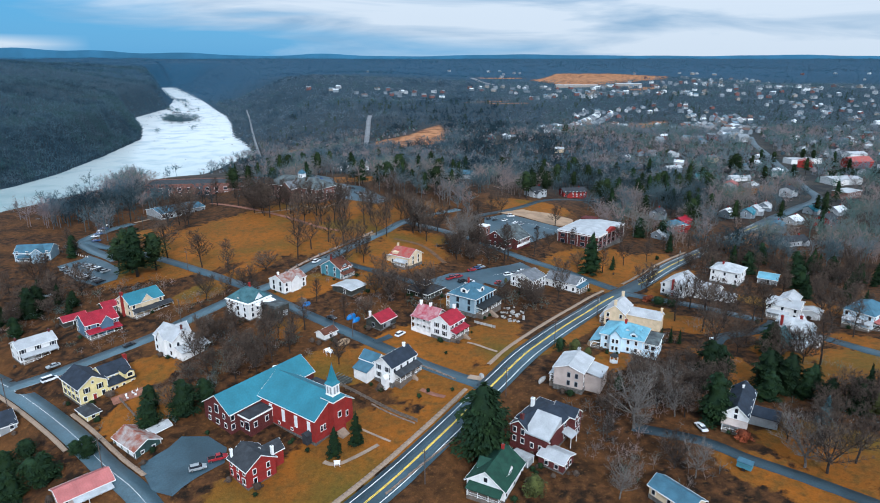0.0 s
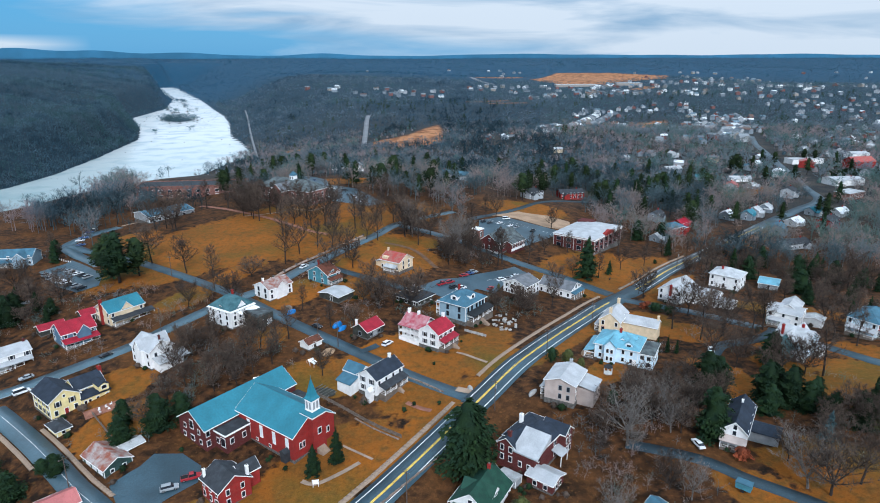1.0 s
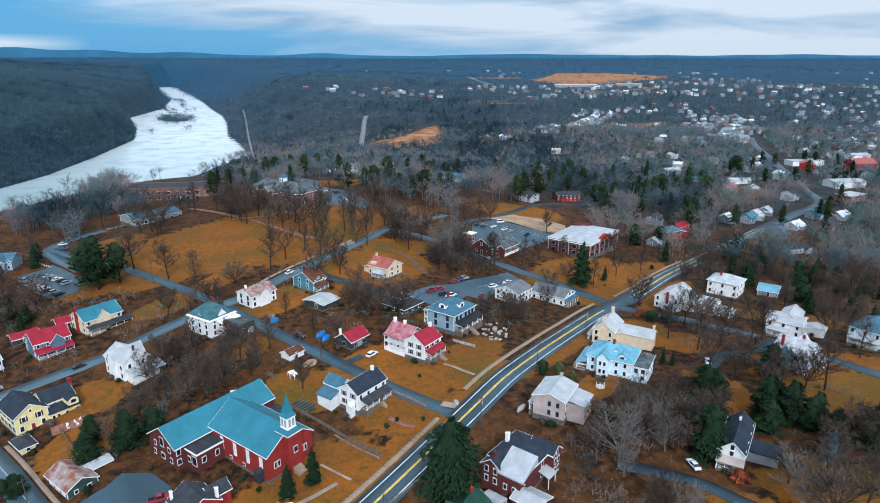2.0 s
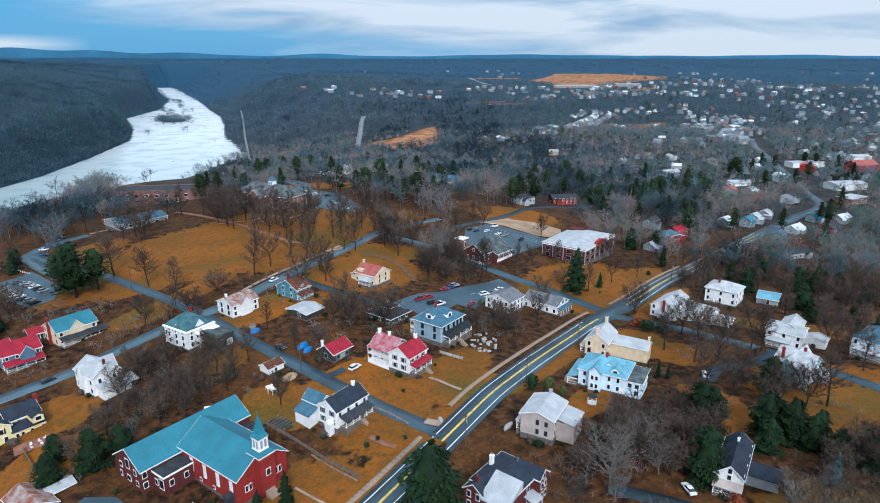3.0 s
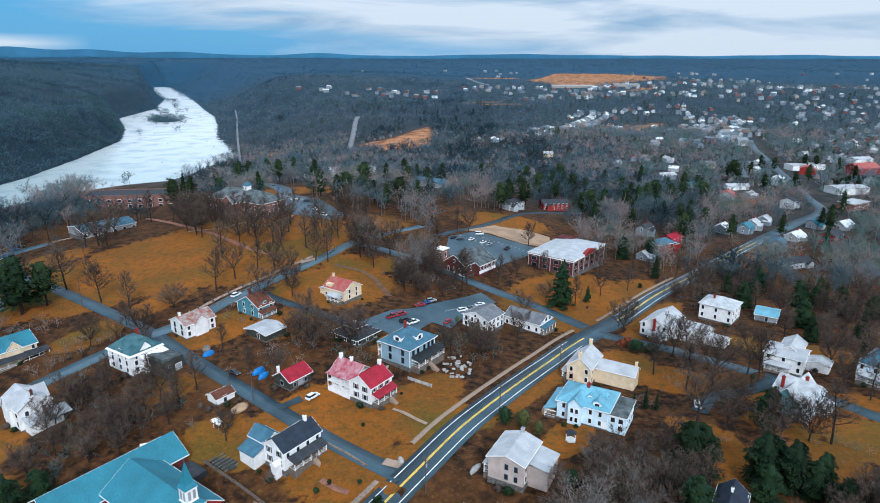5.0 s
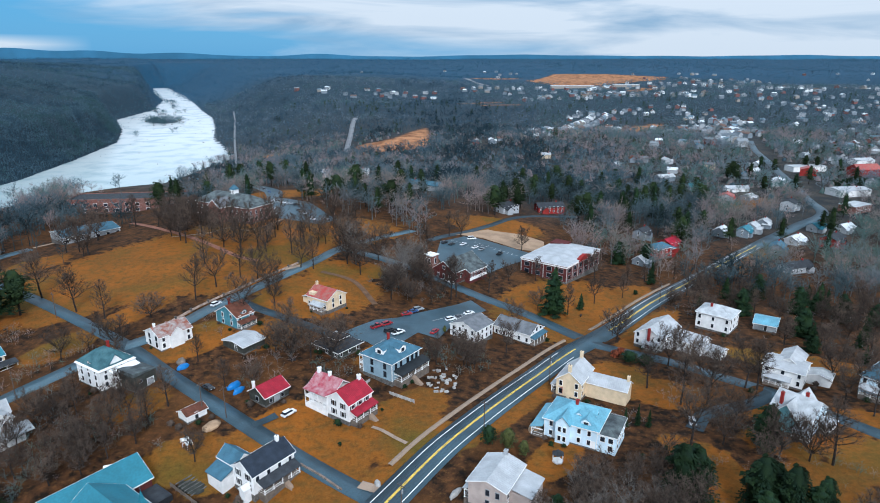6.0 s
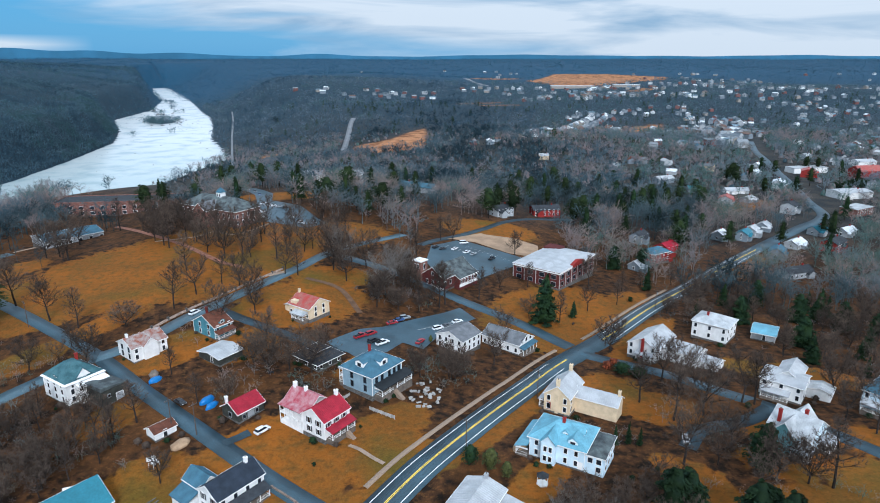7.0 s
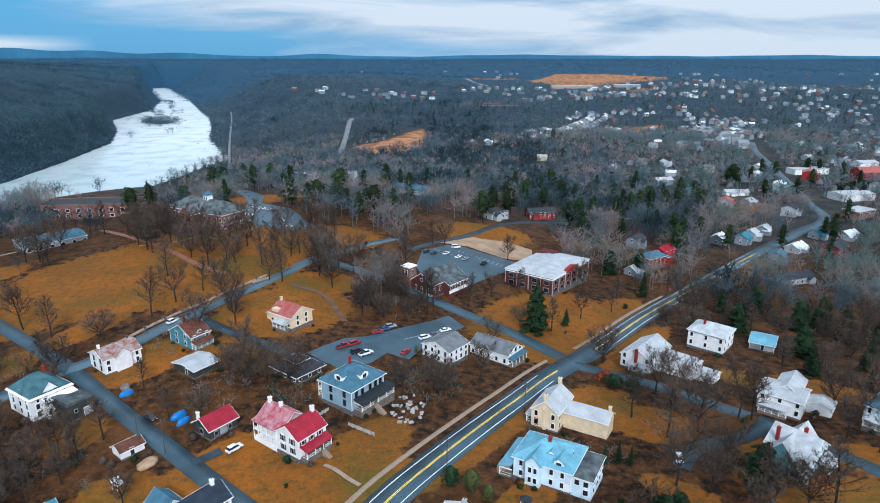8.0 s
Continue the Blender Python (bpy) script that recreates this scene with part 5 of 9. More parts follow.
H.chimney(5.9, 17.6, 7, 10.4, TRIM, 0.9); H.chimney(6.0, 13.2, 7, 10.2, TRIM, 0.8)

# dark garage with crimson roof
H = House("garage", -23.3, 222.9, Y, 9.1, 7.6, 3.2, DARKWALL, "dark timber garage with crimson metal roof", "garage"); H.walls(2.4, "x"); H.gable("x", 2.4, REDROOF, 0.6); H.chimney(0.8, 6.2, 3, 6.6, TRIM, 0.7); H.windows("L", [3.8], (1.0,), 1.2, 1.4, GREYWALL); H.windows("R", [2, 6.5], (0.9,), 1.0, 1.2, GREYWALL)
d_ = Build(); d_.box(3.2, -0.06, 0, 5.6, 0, 2.3); part("garage_door", d_, GREYWALL, H.ob)

# grey-blue foursquare
H = House("house", 14.0, 236.4, Y, 14.0, 12.6, 6.9, GREYBLUE, "grey-blue foursquare house with blue hipped roof and dormers", lift=1.2)
H.walls(); H.hip(3.6, BLUEROOF, 0.8, top=0.12); H.windows("L", [3.0, 8.6], (1.4, 4.2), 1.0, 1.7, DARKPAINT); H.windows("R", [2.0, 4.6, 8.0, 10.4, 12.6], (4.2,), 1.0, 1.7, DARKPAINT); H.rows("F", 3); H.rows("B", 3)
H.dormer("L", 6.3, 1.2, 6, 7.4, 3.4, 2.3, 0.8, BLUEROOF, TRIM); H.dormer("R", 7.0, 1.2, 6, 7.4, 3.4, 2.3, 0.8, BLUEROOF, TRIM)
H.porch("R", 1.0, 15.5, 3.2, 3.0, DARKPAINT, 5, 0.8, True, 1.0, 7.0); H.door("R", 7.0, 0.8); H.windows("R", [3.6, 11], (1.4,)); H.porch("B", 0.5, 5.5, 2.2, 2.8, SILVER, 3, 0.6, True, 0.3, None, 2); H.chimney(9.4, 9.5, 8, 11.8, BRICK, 0.7)

# dark bungalow
H = House("house", -5.8, 252.2, 52, 10.5, 12, 2.8, DARKWALL, "low dark bungalow with stepped hipped roof"); H.walls(); H.hip(2.0, SHINGLE, 1.0, top=0.35); H.rows("L", 3, (0.9,), 1.0, 1.2); H.rows("R", 3, (0.9,), 1.0, 1.2)
H.block("clerestory", 3.2, 3.6, 7.4, 8.4, 5.4, DARKWALL, 2.8); H.hip(1.1, SHINGLE, 0.8, 3.2, 7.4, 3.6, 8.4, 5.4); H.chimney(5.2, 6, 5, 7.4, TRIM, 0.5)

# yellow house with scarlet roof
H = House("house", -15.5, 286.6, 55, 10.6, 11.4, 4.8, CREAM, "pale yellow house with scarlet metal roof in a brown yard", lift=0.9); H.walls(3.0, "y"); H.gable("y", 3.0, REDROOF2, 0.6); H.rows("L", 3, (1.0,)); H.windows("R", [3.2, 7.4], (1.0, 3.2)); H.chimney(5.3, 10.8, 5, 9.4, CREAM, 0.8)
H.porch("L", 1.0, 7.5, 2.6, 2.5, SILVER, 4, 0.5); H.block("wing", 1.5, 11.4, 8.5, 15.5, 2.8); w_ = Build(); w_.extrude([(11.3, 3.8), (15.9, 2.8), (15.9, 2.95), (11.3, 4.0)], lambda s, p, z: (s, p, z), 1.1, 8.9); part("porch_roof", w_, SILVER, H.ob); H.block("dormer", 0.3, 7.5, 3, 10.5, 6.3, CREAM, 4.5)

# white buildings at the junction
H = House("house", 42.8, 272.6, 51, 11, 12.2, 5.4, WHITE, "white two-storey office with grey shingle roof", "building"); H.walls(2.4, "x"); H.gable("x", 2.4, GREYSHINGLE); H.windows("L", [1.6, 4.6, 7.6, 10.6], (1.0, 3.5)); H.rows("R", 4, (1.0, 3.5)); H.windows("L", [6.1], (5.6,), 0.8, 0.9); H.door("R", 9.6)
H = House("house", 64.0, 278.0, 52, 10.4, 16.5, 4.2, WHITE, "long white office with grey gabled roof and shopfront porch", "building"); H.walls(2.6, "y"); H.gable("y", 2.6, GREYSHINGLE); H.rows("L", 5, (1.0,)); H.windows("R", [2.2, 5.2, 8.2], (4.4,), 0.9, 1.2, DARKPAINT); H.windows("R", [1.6, 3.4, 5.2, 7.0, 8.8], (0.9,), 1.1, 1.5); H.porch("R", 0.3, 10.1, 2.0, 2.7, BLUEROOF, 5, 0.3, False, 0.5)

# fire station
H = House("fire_station", 35.8, 337.4, 51, 22, 13, 6.0, DARKBRICK, "dark brick hall with streaked slate roof and square tower", "hall"); H.walls(4.4, "x"); H.gable("x", 4.4, SLATEROOF); H.rows("R", 6, (2.4,), 1.0, 1.9); H.windows("L", [3, 6.5, 10], (1.8,), 1.0, 2.2); H.windows("L", [6.5], (6.6,), 1.2, 1.4); H.rows("F", 3, (2.4,), 1.0, 1.9)
wing_gable(H, "x", 8, -3.2, 22, 2, 4.6, 1.4, SLATEROOF); H.windows_at("R", 3.2, [(9.5 + 2.4 * i, 2.2) for i in range(6)], 0.9, 1.5)
t_ = Build(); t_.box(-1.2, 13.0, -2, 3.8, 18.0, 11.6); tw = part("tower", t_, ROSEBRICK, H.ob); t_ = Build(); t_.box(-1.5, 12.7, 11.6, 4.1, 18.3, 12.1); part("cornice", t_, TRIM, tw)
for x_, y_, r_ in ((-1.2, 14.6, -90), (-1.2, 16.4, -90), (1.3, 13.0, 0)):
    wf_ = window_mesh(1.1, 2.6, TRIM, False); o_ = part("window", wf_[0], None, tw, m=Matrix.Translation((x_, y_, 7.8)) @ pose(0, 0, 0, 0, 0, r_)); part("pane", wf_[1], None, o_)
for bx_ in ((8, -3.34, 0.3, 22.1, -3.2, 1.8), (-0.14, -0.1, 0.3, 0, 13, 1.4)):
    b_ = Build(); b_.box(*bx_); part("base_band", b_, TRIM, H.ob)

# school
H = House("school", 92.1, 352.6, 52.5, 38.4, 26, 9.2, DARKBRICK, "dark brick school with white pilasters and pale flat roof", "school")
H.walls(base=1.0); H.hip(1.6, WHITEROOF, 0.5, top=0.25)
for k_ in range(7):
    g_ = Build(); g_.box(6.4 * k_ - 0.16, -0.3, 0.8, 6.4 * k_ + 0.16, 0, 8.2); part("pilaster", g_, STOCK, H.ob)
for k_ in range(1, 5):
    g_ = Build(); g_.box(-0.3, 6.5 * k_ - 0.16, 0.8, 0, 6.5 * k_ + 0.16, 8.2); part("pilaster", g_, STOCK, H.ob)
g_ = Build(); g_.box(-0.34, -0.34, 8.2, 38.7, 0, 8.7); part("cornice", g_, TRIM, H.ob)
g_ = Build(); g_.box(-0.34, 0, 8.2, 0, 26.3, 8.7); part("cornice", g_, TRIM, H.ob)
H.windows("R", [3.2, 9.6, 16, 22.4, 28.8, 35.2], (1.8, 5.4), 2.6, 2.0, GREYWALL); H.windows("L", [3.2, 9.7, 16.2, 22.7], (1.8, 5.4), 2.6, 2.0, GREYWALL)
g_ = Build(); g_.extrude([(13, 8.6), (25, 8.6), (25, 10.0), (19, 11.4), (13, 10.0)], lambda s, p, z: (p, s, z), -0.8, 1.0); part("pediment", g_, BRICK, H.ob)
H.block("stair_house", 31, 17, 38.4, 26, 10.6, DARKBRICK, 0)

# houses east of the road
H = House("house", 74.0, 232.0, 60, 12.5, 8.2, 6.0, CREAM, "cream stucco house with white metal roof and end chimneys"); H.walls(3.2, "x"); H.gable("x", 3.2, WHITEROOF, 0.6, 0.3); H.chimney(0.4, 4.1, 0, 11.4, CREAM, 1.0); H.chimney(12.0, 4.1, 0, 11.4, CREAM, 1.0); H.rows("L", 2, inset=1.5); H.rows("R", 3); H.windows("L", [6.6], (1.0,), 1.0, 2.0, BRICK)
wing_gable(H, "y", 5.0, -13, 11.5, 0, 4.6, 2.2, WHITEROOF, seams=0.6); H.chimney(8.2, -12.6, 4, 8.6, CREAM, 0.8); H.porch("B", 1, 11, 2, 2.8, WHITEROOF, 4)
H = House("house", 72.0, 202.4, 62, 12, 14.8, 6.0, PALEBLUE, "pale blue house with sky-blue metal hipped roof and porch"); H.walls(); H.hip(3.6, SKYROOF, 0.6, seams=0.6); H.windows("L", [2.2, 5.0, 12.9], (1.2, 4.0), 0.85, 1.4); H.rows("R", 3, (1.2, 4.0), 0.85, 1.4); H.rows("B", 3)
b_ = Build(); b_.box(-1.6, 7.4, -2, 0, 11.2, 6.6); b_.extrude([(7.4, 6.6), (11.2, 6.6), (9.3, 8.6)], lambda s, p, z: (s, p, z), -1.6, -1.45); bay = part("bay", b_, PALEBLUE, H.ob)
wf_ = window_mesh(0.8, 1.4, TRIM, False)
for y_ in (8.6, 10.0):
    for z_ in (1.2, 4.0):
        o_ = part("window", wf_[0], None, bay, m=Matrix.Translation((-1.6, y_, z_)) @ pose(0, 0, 0, 0, 0, -90)); part("pane", wf_[1], None, o_)
r_ = Build(); r_.extrude([(7.0, 6.35), (9.3, 8.75), (11.6, 6.35), (11.6, 6.55), (9.3, 8.98), (7.0, 6.55)], lambda s, p, z: (s, p, z), -2.0, 4.2); part("bay_roof", r_, SKYROOF, bay)
H.porch("B", -1.5, 12, 3.4, 3.0, SKYROOF, 5, 0.7, True, 1.2); H.block("wing", 0.4, -5.0, 11.6, 0, 5.2); H.hip(0.9, SLATEROOF, 0.4, 0.4, 11.6, -5.0, -0.3, 5.2, 0.2)
H.windows_at("R", 5.0, [(x_, z_) for x_ in (2.2, 5.4, 8.0, 10.4) for z_ in (1.0, 3.3)], 1.0, 1.3); H.windows_at("L", -0.4, [(-3.6, 3.2), (-1.4, 3.2), (-3.6, 0.9)], 1.2, 1.4)
H.dormer("L", 3.4, 0.6, 5, 6.0, 2.6, 1.6, 1.0, SKYROOF); H.dormer("L", 6.0, 2.6, 6, 7.4, 1.9, 0.6, 0.9, SKYROOF); H.dormer("R", 6.0, 1.6, 5, 6.8, 2.4, 1.1, 1.0, SKYROOF); H.door("L", 12.0, 0.4, TRIM); H.door("L", 1.0, 0.4, TRIM)
H.chimney(5.6, 7.4, 8, 10.9, BRICK, 0.8)
H = House("house", 44.6, 174.3, 62, 11.5, 9.4, 6.4, PALEPINK, "pale pink stucco house with low white metal roof", lift=1.1); H.walls(1.6, "x"); H.gable("x", 1.6, WHITEROOF, 0.6); H.windows("L", [2.0, 4.5], (1.2, 4.0), 0.9, 1.5, GREYWALL); H.rows("R", 2); H.chimney(11.2, 4.7, 6, 9.4, WHITEROOF, 0.8); H.porch("B", 1, 8, 1.6, 3.0, WHITEROOF, 3)
H.block("wing", 3.0, -5.0, 11.0, 0, 4.6); w_ = Build(); w_.extrude([(0, 5.6), (-5.4, 4.5), (-5.4, 4.7), (0, 5.8)], lambda s, p, z: (s, p, z), 2.6, 11.4); part("wing_roof", w_, WHITEROOF, H.ob)
H = House("house", 30.7, 147.1, 52, 13.5, 11.5, 6.6, DARKBRICK, "dark red brick house with slate cross-gabled roof and white lean-to roofs", lift=0.9); H.walls(); H.hip(2.6, NAVY, 0.4); H.windows("R", [7.2], (1.2, 4.2)); H.rows("B", 3, (1.2, 4.2)); H.rows("F", 3, (1.2, 4.2))
wing_gable(H, "x", -2.6, 6.4, 5.5, 11.8, 5.9, 2.0, NAVY, over=0.4); H.windows_at("L", 2.6, [(7.8, 1.2), (10.4, 1.2), (7.8, 4.0), (10.4, 4.0)], 0.95, 1.5)
H.block("wing", -2.6, 0.6, 3.4, 6.4, 5.2); w_ = Build(); w_.extrude([(-3.3, 5.2), (-0.2, 6.3), (3.8, 7.4), (3.8, 9.3), (-3.3, 5.6)], lambda s, p, z: (p, s, z), -0.6, 7.0); part("lean_to_roof", w_, WHITEROOF, H.ob, "white metal lean-to roof")
H.windows_at("L", 2.6, [(2.2, 1.1), (4.8, 1.1)], 0.9, 1.4); H.windows_at("R", -0.6, [(-1.6, 1.2), (-0.2, 3.0)], 0.8, 1.3)
wing_gable(H, "y", 9.4, -1.8, 13.7, 5, 7.0, 1.8, NAVY, over=0.35); H.windows_at("R", 1.8, [(10.7, 1.1), (12.4, 1.1), (10.7, 3.8), (12.4, 3.8), (11.5, 6.4)], 0.85, 1.5)
w_ = Build(); w_.extrude([(0, 3.6), (-3.2, 2.7), (-3.2, 2.9), (0, 3.8)], lambda s, p, z: (s, p, z), 5.4, 9.3); part("porch_roof", w_, WHITEROOF, H.ob)
for x_ in (5.6, 9.1):
    w_ = Build(); w_.box(x_ - 0.08, -3.0, -2.5, x_ + 0.08, -2.84, 2.75); part("post", w_, TRIM, H.ob)
w_ = Build(); w_.extrude([(11.5, 3.6), (13.9, 2.8), (13.9, 3.0), (11.5, 3.8)], lambda s, p, z: (s, p, z), 0.2, 8.0); part("porch_roof", w_, WHITEROOF, H.ob)
for x_ in (0.4, 4.0, 7.8):
    w_ = Build(); w_.box(x_ - 0.08, 13.5, -2.5, x_ + 0.08, 13.66, 2.85); part("post", w_, TRIM, H.ob)
H.chimney(-1.2, 9.0, 5, 9.4, DARKBRICK, 0.9); H.chimney(7.0, 10.4, 7, 10.2, TRIM, 0.9)
H = House("shed", 23.6, 142.6, 52, 3.0, 5.2, 2.3, GREYWALL, "small grey shed with low metal roof beside the brick house", "shed"); H.walls(base=0.2); H.flat(SILVER, 2.3, parapet=0, tilt=0.6); H.windows("L", [2.6], (0.9,), 0.8, 0.8)
H = House("garage", 32.5, 139.6, 52, 6, 7.4, 3.0, DARKBRICK, "small brick outbuilding with white metal roof", "garage"); H.walls(1.0, "y"); H.gable("y", 1.0, WHITEROOF, 0.6); H.windows("L", [2, 5], (0.9,), 1.0, 1.2); H.windows("R", [2, 4], (0.9,), 0.9, 1.2)
H = House("house", 16.2, 130.7, 62, 13, 10.4, 3.8, WHITE, "white cottage with dark green roof and gabled dormer"); H.walls(3.8, "x"); H.gable("x", 3.8, GREENROOF, 0.0, 0.6); H.windows("L", [2.4, 5.2, 8.0], (1.0,)); H.windows("L", [5.2], (4.4,), 1.0, 1.3); H.dormer("B", 6, 1.0, 5, 4.4, 4.4, 0.8, 1.8, GREENROOF); H.rows("R", 3, (1.0,)); H.dormer("R", 6, 1.0, 5, 4.4, 4.0, 0.8, 1.8, GREENROOF); H.porch("L", 0.5, 9.5, 2.2, 2.6, GREENROOF, 4); H.chimney(11, 5.2, 6, 9.0, BRICK, 0.7)
H = House("house", 87.0, 154.0, 58, 17, 6.2, 5.2, WHITE, "white gabled house with dark navy roof beside the lane"); H.walls(2.6, "x"); H.gable("x", 2.6, NAVY); H.windows("L", [3.1], (3.8, 5.6), 0.9, 1.3); H.rows("R", 4, (1.2, 3.6)); H.porch("L", 0, 6.2, 2.2, 2.6, PALEPINK, 4, 0.4); H.block("wing", 6, -7.5, 12, 0, 3.0, GREYWALL); w_ = Build(); w_.extrude([(5.6, 3.0), (9, 4.6), (12.4, 3.0), (12.4, 3.2), (9, 4.85), (5.6, 3.2)], lambda s, p, z: (p, s, z), -7.9, 0.2); part("wing_roof", w_, NAVY, H.ob); H.chimney(12, 3.1, 6, 9, TRIM, 0.5)
H = House("house", 149.3, 241.3, 51, 11, 12.4, 5.8, WHITE, "white house with white metal roof and rear gable"); H.walls(1.8, "y"); H.gable("y", 1.8, WHITEROOF, 0.6); H.rows("L", 3); H.windows("R", [3, 8], (1.2, 3.9)); H.porch("L", 3.5, 11.5, 2.4, 2.7, WHITEROOF, 5); wing_gable(H, "x", 4, 2, 16, 9, 6.4, 2.2, WHITEROOF, seams=0.6); wing_gable(H, "x", 8, -7, 14, 0, 2.8, 1.0, SILVER, seams=0.6)
H = House("house", 133.6, 209.6, 40, 11, 11, 6.2, PALEBLUE, "grey and pale blue gabled house with white porch roofs"); H.walls(3.6, "y"); H.gable("y", 3.6, SILVER, 0.6); H.rows("R", 2, inset=2.2); H.rows("L", 3); wing_gable(H, "x", -2.0, 3.5, 13, 9, 6.0, 3.2, SILVER, AQUA, 0.6); H.porch("L", -1.0, 3.6, 2.6, 2.8, WHITEROOF, 3); H.porch("R", 6.5, 12, 3.0, 2.8, WHITEROOF, 4); H.chimney(1.5, 9, 6, 11, BRICK, 0.8); H.chimney(6, 4, 6, 11.2, BRICK, 0.8)
H = House("house", 114.0, 274.5, 48, 17, 11.0, 5.4, WHITE, "long white house with pale metal roof and brick chimney"); H.walls(3.2, "x"); H.gable("x", 3.2, WHITEROOF, 0.6); H.rows("L", 3); H.rows("R", 5); H.chimney(-0.4, 5.2, -1, 8.6, BRICK, 0.9); wing_gable(H, "y", 5.5, -13, 14.5, 1, 4.6, 2.6, WHITEROOF, seams=0.6); wing_gable(H, "y", 7, -20, 13, -13, 3.2, 1.5, WHITEROOF, seams=0.6); H.porch("L", 1, 7, 2, 2.6, WHITEROOF, 3)
H = House("house", 146.3, 289.4, 50, 11.5, 13.4, 6.8, WHITE, "tall white house with silver hipped roof"); H.walls(); H.hip(2.8, SILVER, 0.6); H.rows("L", 3, (1.3, 4.4)); H.rows("R", 3, (1.3, 4.4)); H.chimney(4, 9, 7, 10.4, BRICK, 0.8)
H = House("shed", 167.2, 292.7, 58, 11, 8.6, 3.0, GREYWALL, "low shed with pale blue metal roof under trees", "shed"); H.walls(1.4, "y"); H.gable("y", 1.4, SKYROOF, 0.6); H.door("L", 4)
H = House("house", 172, 229, 36, 16, 11, 6.0, PALEBLUE, "pale blue house with teal hipped roof and red porch roof"); H.walls(); H.hip(3.4, BLUEROOF, 0.5); H.rows("L", 3); H.rows("R", 4); H.porch("R", 1, 14, 3, 2.8, REDROOF2, 5); H.porch("L", 0, 10, 2.6, 2.8, WHITEROOF, 4)

# houses round the cross street
H = House("house", -76.5, 230.0, 58, 11.6, 12.8, 7.0, WHITE, "white mansard-roofed house with front gable and two-storey porch")
H.walls(); H.hip(0.5, TRIM, 0.5, top=0.86, h=6.9); H.hip(3.7, DEEPTEAL, 0.1, h=7.3, top=0.2); H.windows("R", [1.8, 4.4, 7.2, 9.8], (1.2, 3.6)); H.windows("L", [2.4, 6.2, 10.2], (1.2, 3.6)); H.windows("R", [2.0, 4.2, 7.4, 9.6], (5.7,), 0.6, 0.9); H.windows("L", [2.6, 6.4, 10.0], (5.7,), 0.6, 0.9); H.rows("B", 3, (1.2, 3.6)); H.rows("F", 3, (1.2, 3.6))
H.dormer("R", 5.8, 0.3, 5.6, 7.0, 4.8, 0.6, 2.9, DEEPTEAL, TRIM); H.dormer("L", 6.4, 0.6, 4, 7.2, 1.6, 1.2, 0.6, DEEPTEAL); H.porch("R", 3.0, 11.6, 2.6, 2.9, TRIM, 5, 0.6, True, 0.5, None, 2); H.chimney(8.6, 8.6, 9, 12.2, BRICK, 0.7)
H = House("barn", -65.9, 229.6, 60, 7.8, 7.4, 5.2, DARKWALL, "dark weathered barn with grey shed roof", "barn"); H.walls(); H.flat(SLATEROOF, 5.2, parapet=0, tilt=1.1); H.door("R", 5.6, 0.4, GREYWALL, 2.2, 2.4); H.windows("R", [2.2], (2.6,), 0.8, 0.9, GREYWALL)
H = House("house", -68.2, 254.5, 52, 12, 10, 5.4, WHITE, "white house with rust-streaked red and silver metal roof"); H.walls(2.4, "x"); H.gable("x", 2.4, RUST, 0.6); H.windows("L", [2.6, 7.2], (1.2, 3.6), 0.9, 1.5, DARKPAINT); H.rows("R", 4, (1.2, 3.6)); wing_gable(H, "y", 3.5, -1.0, 8.5, 6, 5.4, 2.3, RUST, seams=0.6); H.chimney(1, 5, 6, 9.2, TRIM, 0.7)
H = House("house", -46.2, 270.5, 57, 7.6, 12, 4.8, TEALWALL, "teal clapboard house with rust brown roof"); H.walls(3.4, "x"); H.gable("x", 3.4, BROWNROOF); H.windows("L", [3.4, 8.2], (1.0, 3.6)); H.rows("R", 2, (1.0, 3.4)); H.porch("R", 0, 7.4, 2.0, 2.5, BROWNROOF, 4); H.dormer("R", 3.8, 0.5, 4, 4.9, 2.4, 1.2, 0.8, BROWNROOF); H.chimney(4, 9, 6, 9.6, BRICK, 0.7)
H = House("shed", -38.9, 253, 56, 9.5, 11, 2.8, DARKWALL, "wide low shed with white sheet roof", "shed"); H.walls(1.0, "x"); H.gable("x", 1.0, WHITEROOF, 0.9); H.door("L", 4)
H = House("shed", -43.7, 214.3, 52, 6.2, 4.6, 2.5, WHITE, "small white shed with maroon roof", "shed"); H.walls(1.2, "x"); H.gable("x", 1.2, BROWNROOF); H.door("R", 3)

# campus
H = House("college_hall", -83, 411.8, 60, 19, 46, 9.0, ROSEBRICK, "long rose brick college hall with grey roof and white cupola", "hall"); H.walls(); H.hip(5.4, SLATEROOF, 0.6, top=0.1); H.rows("L", 11, (1.6, 5.2), 1.2, 2.0); H.rows("R", 5, (1.6, 5.2), 1.2, 2.0)
c_ = Build(); c_.box(7.7, 19.7, 13, 11.3, 23.3, 17.0); cu = part("cupola", c_, TRIM, H.ob); c_ = Build(); c_.solid([(7.2, 19.2, 17), (11.8, 19.2, 17), (11.8, 23.8, 17), (7.2, 23.8, 17), (9.5, 21.5, 20)], [(0, 1, 4), (1, 2, 4), (2, 3, 4), (3, 0, 4), (3, 2, 1, 0)]); part("cupola_roof", c_, BLUEROOF, cu)
wf_ = window_mesh(0.8, 1.8, TRIM, False)
for y_ in (20.6, 22.4):
    o_ = part("window", wf_[0], None, cu, m=Matrix.Translation((7.7, y_, 14.4)) @ pose(0, 0, 0, 0, 0, -90)); part("pane", wf_[1], None, o_)
wing_gable(H, "x", -7, 17, 5, 27, 9.0, 4.4, GREYSHINGLE)
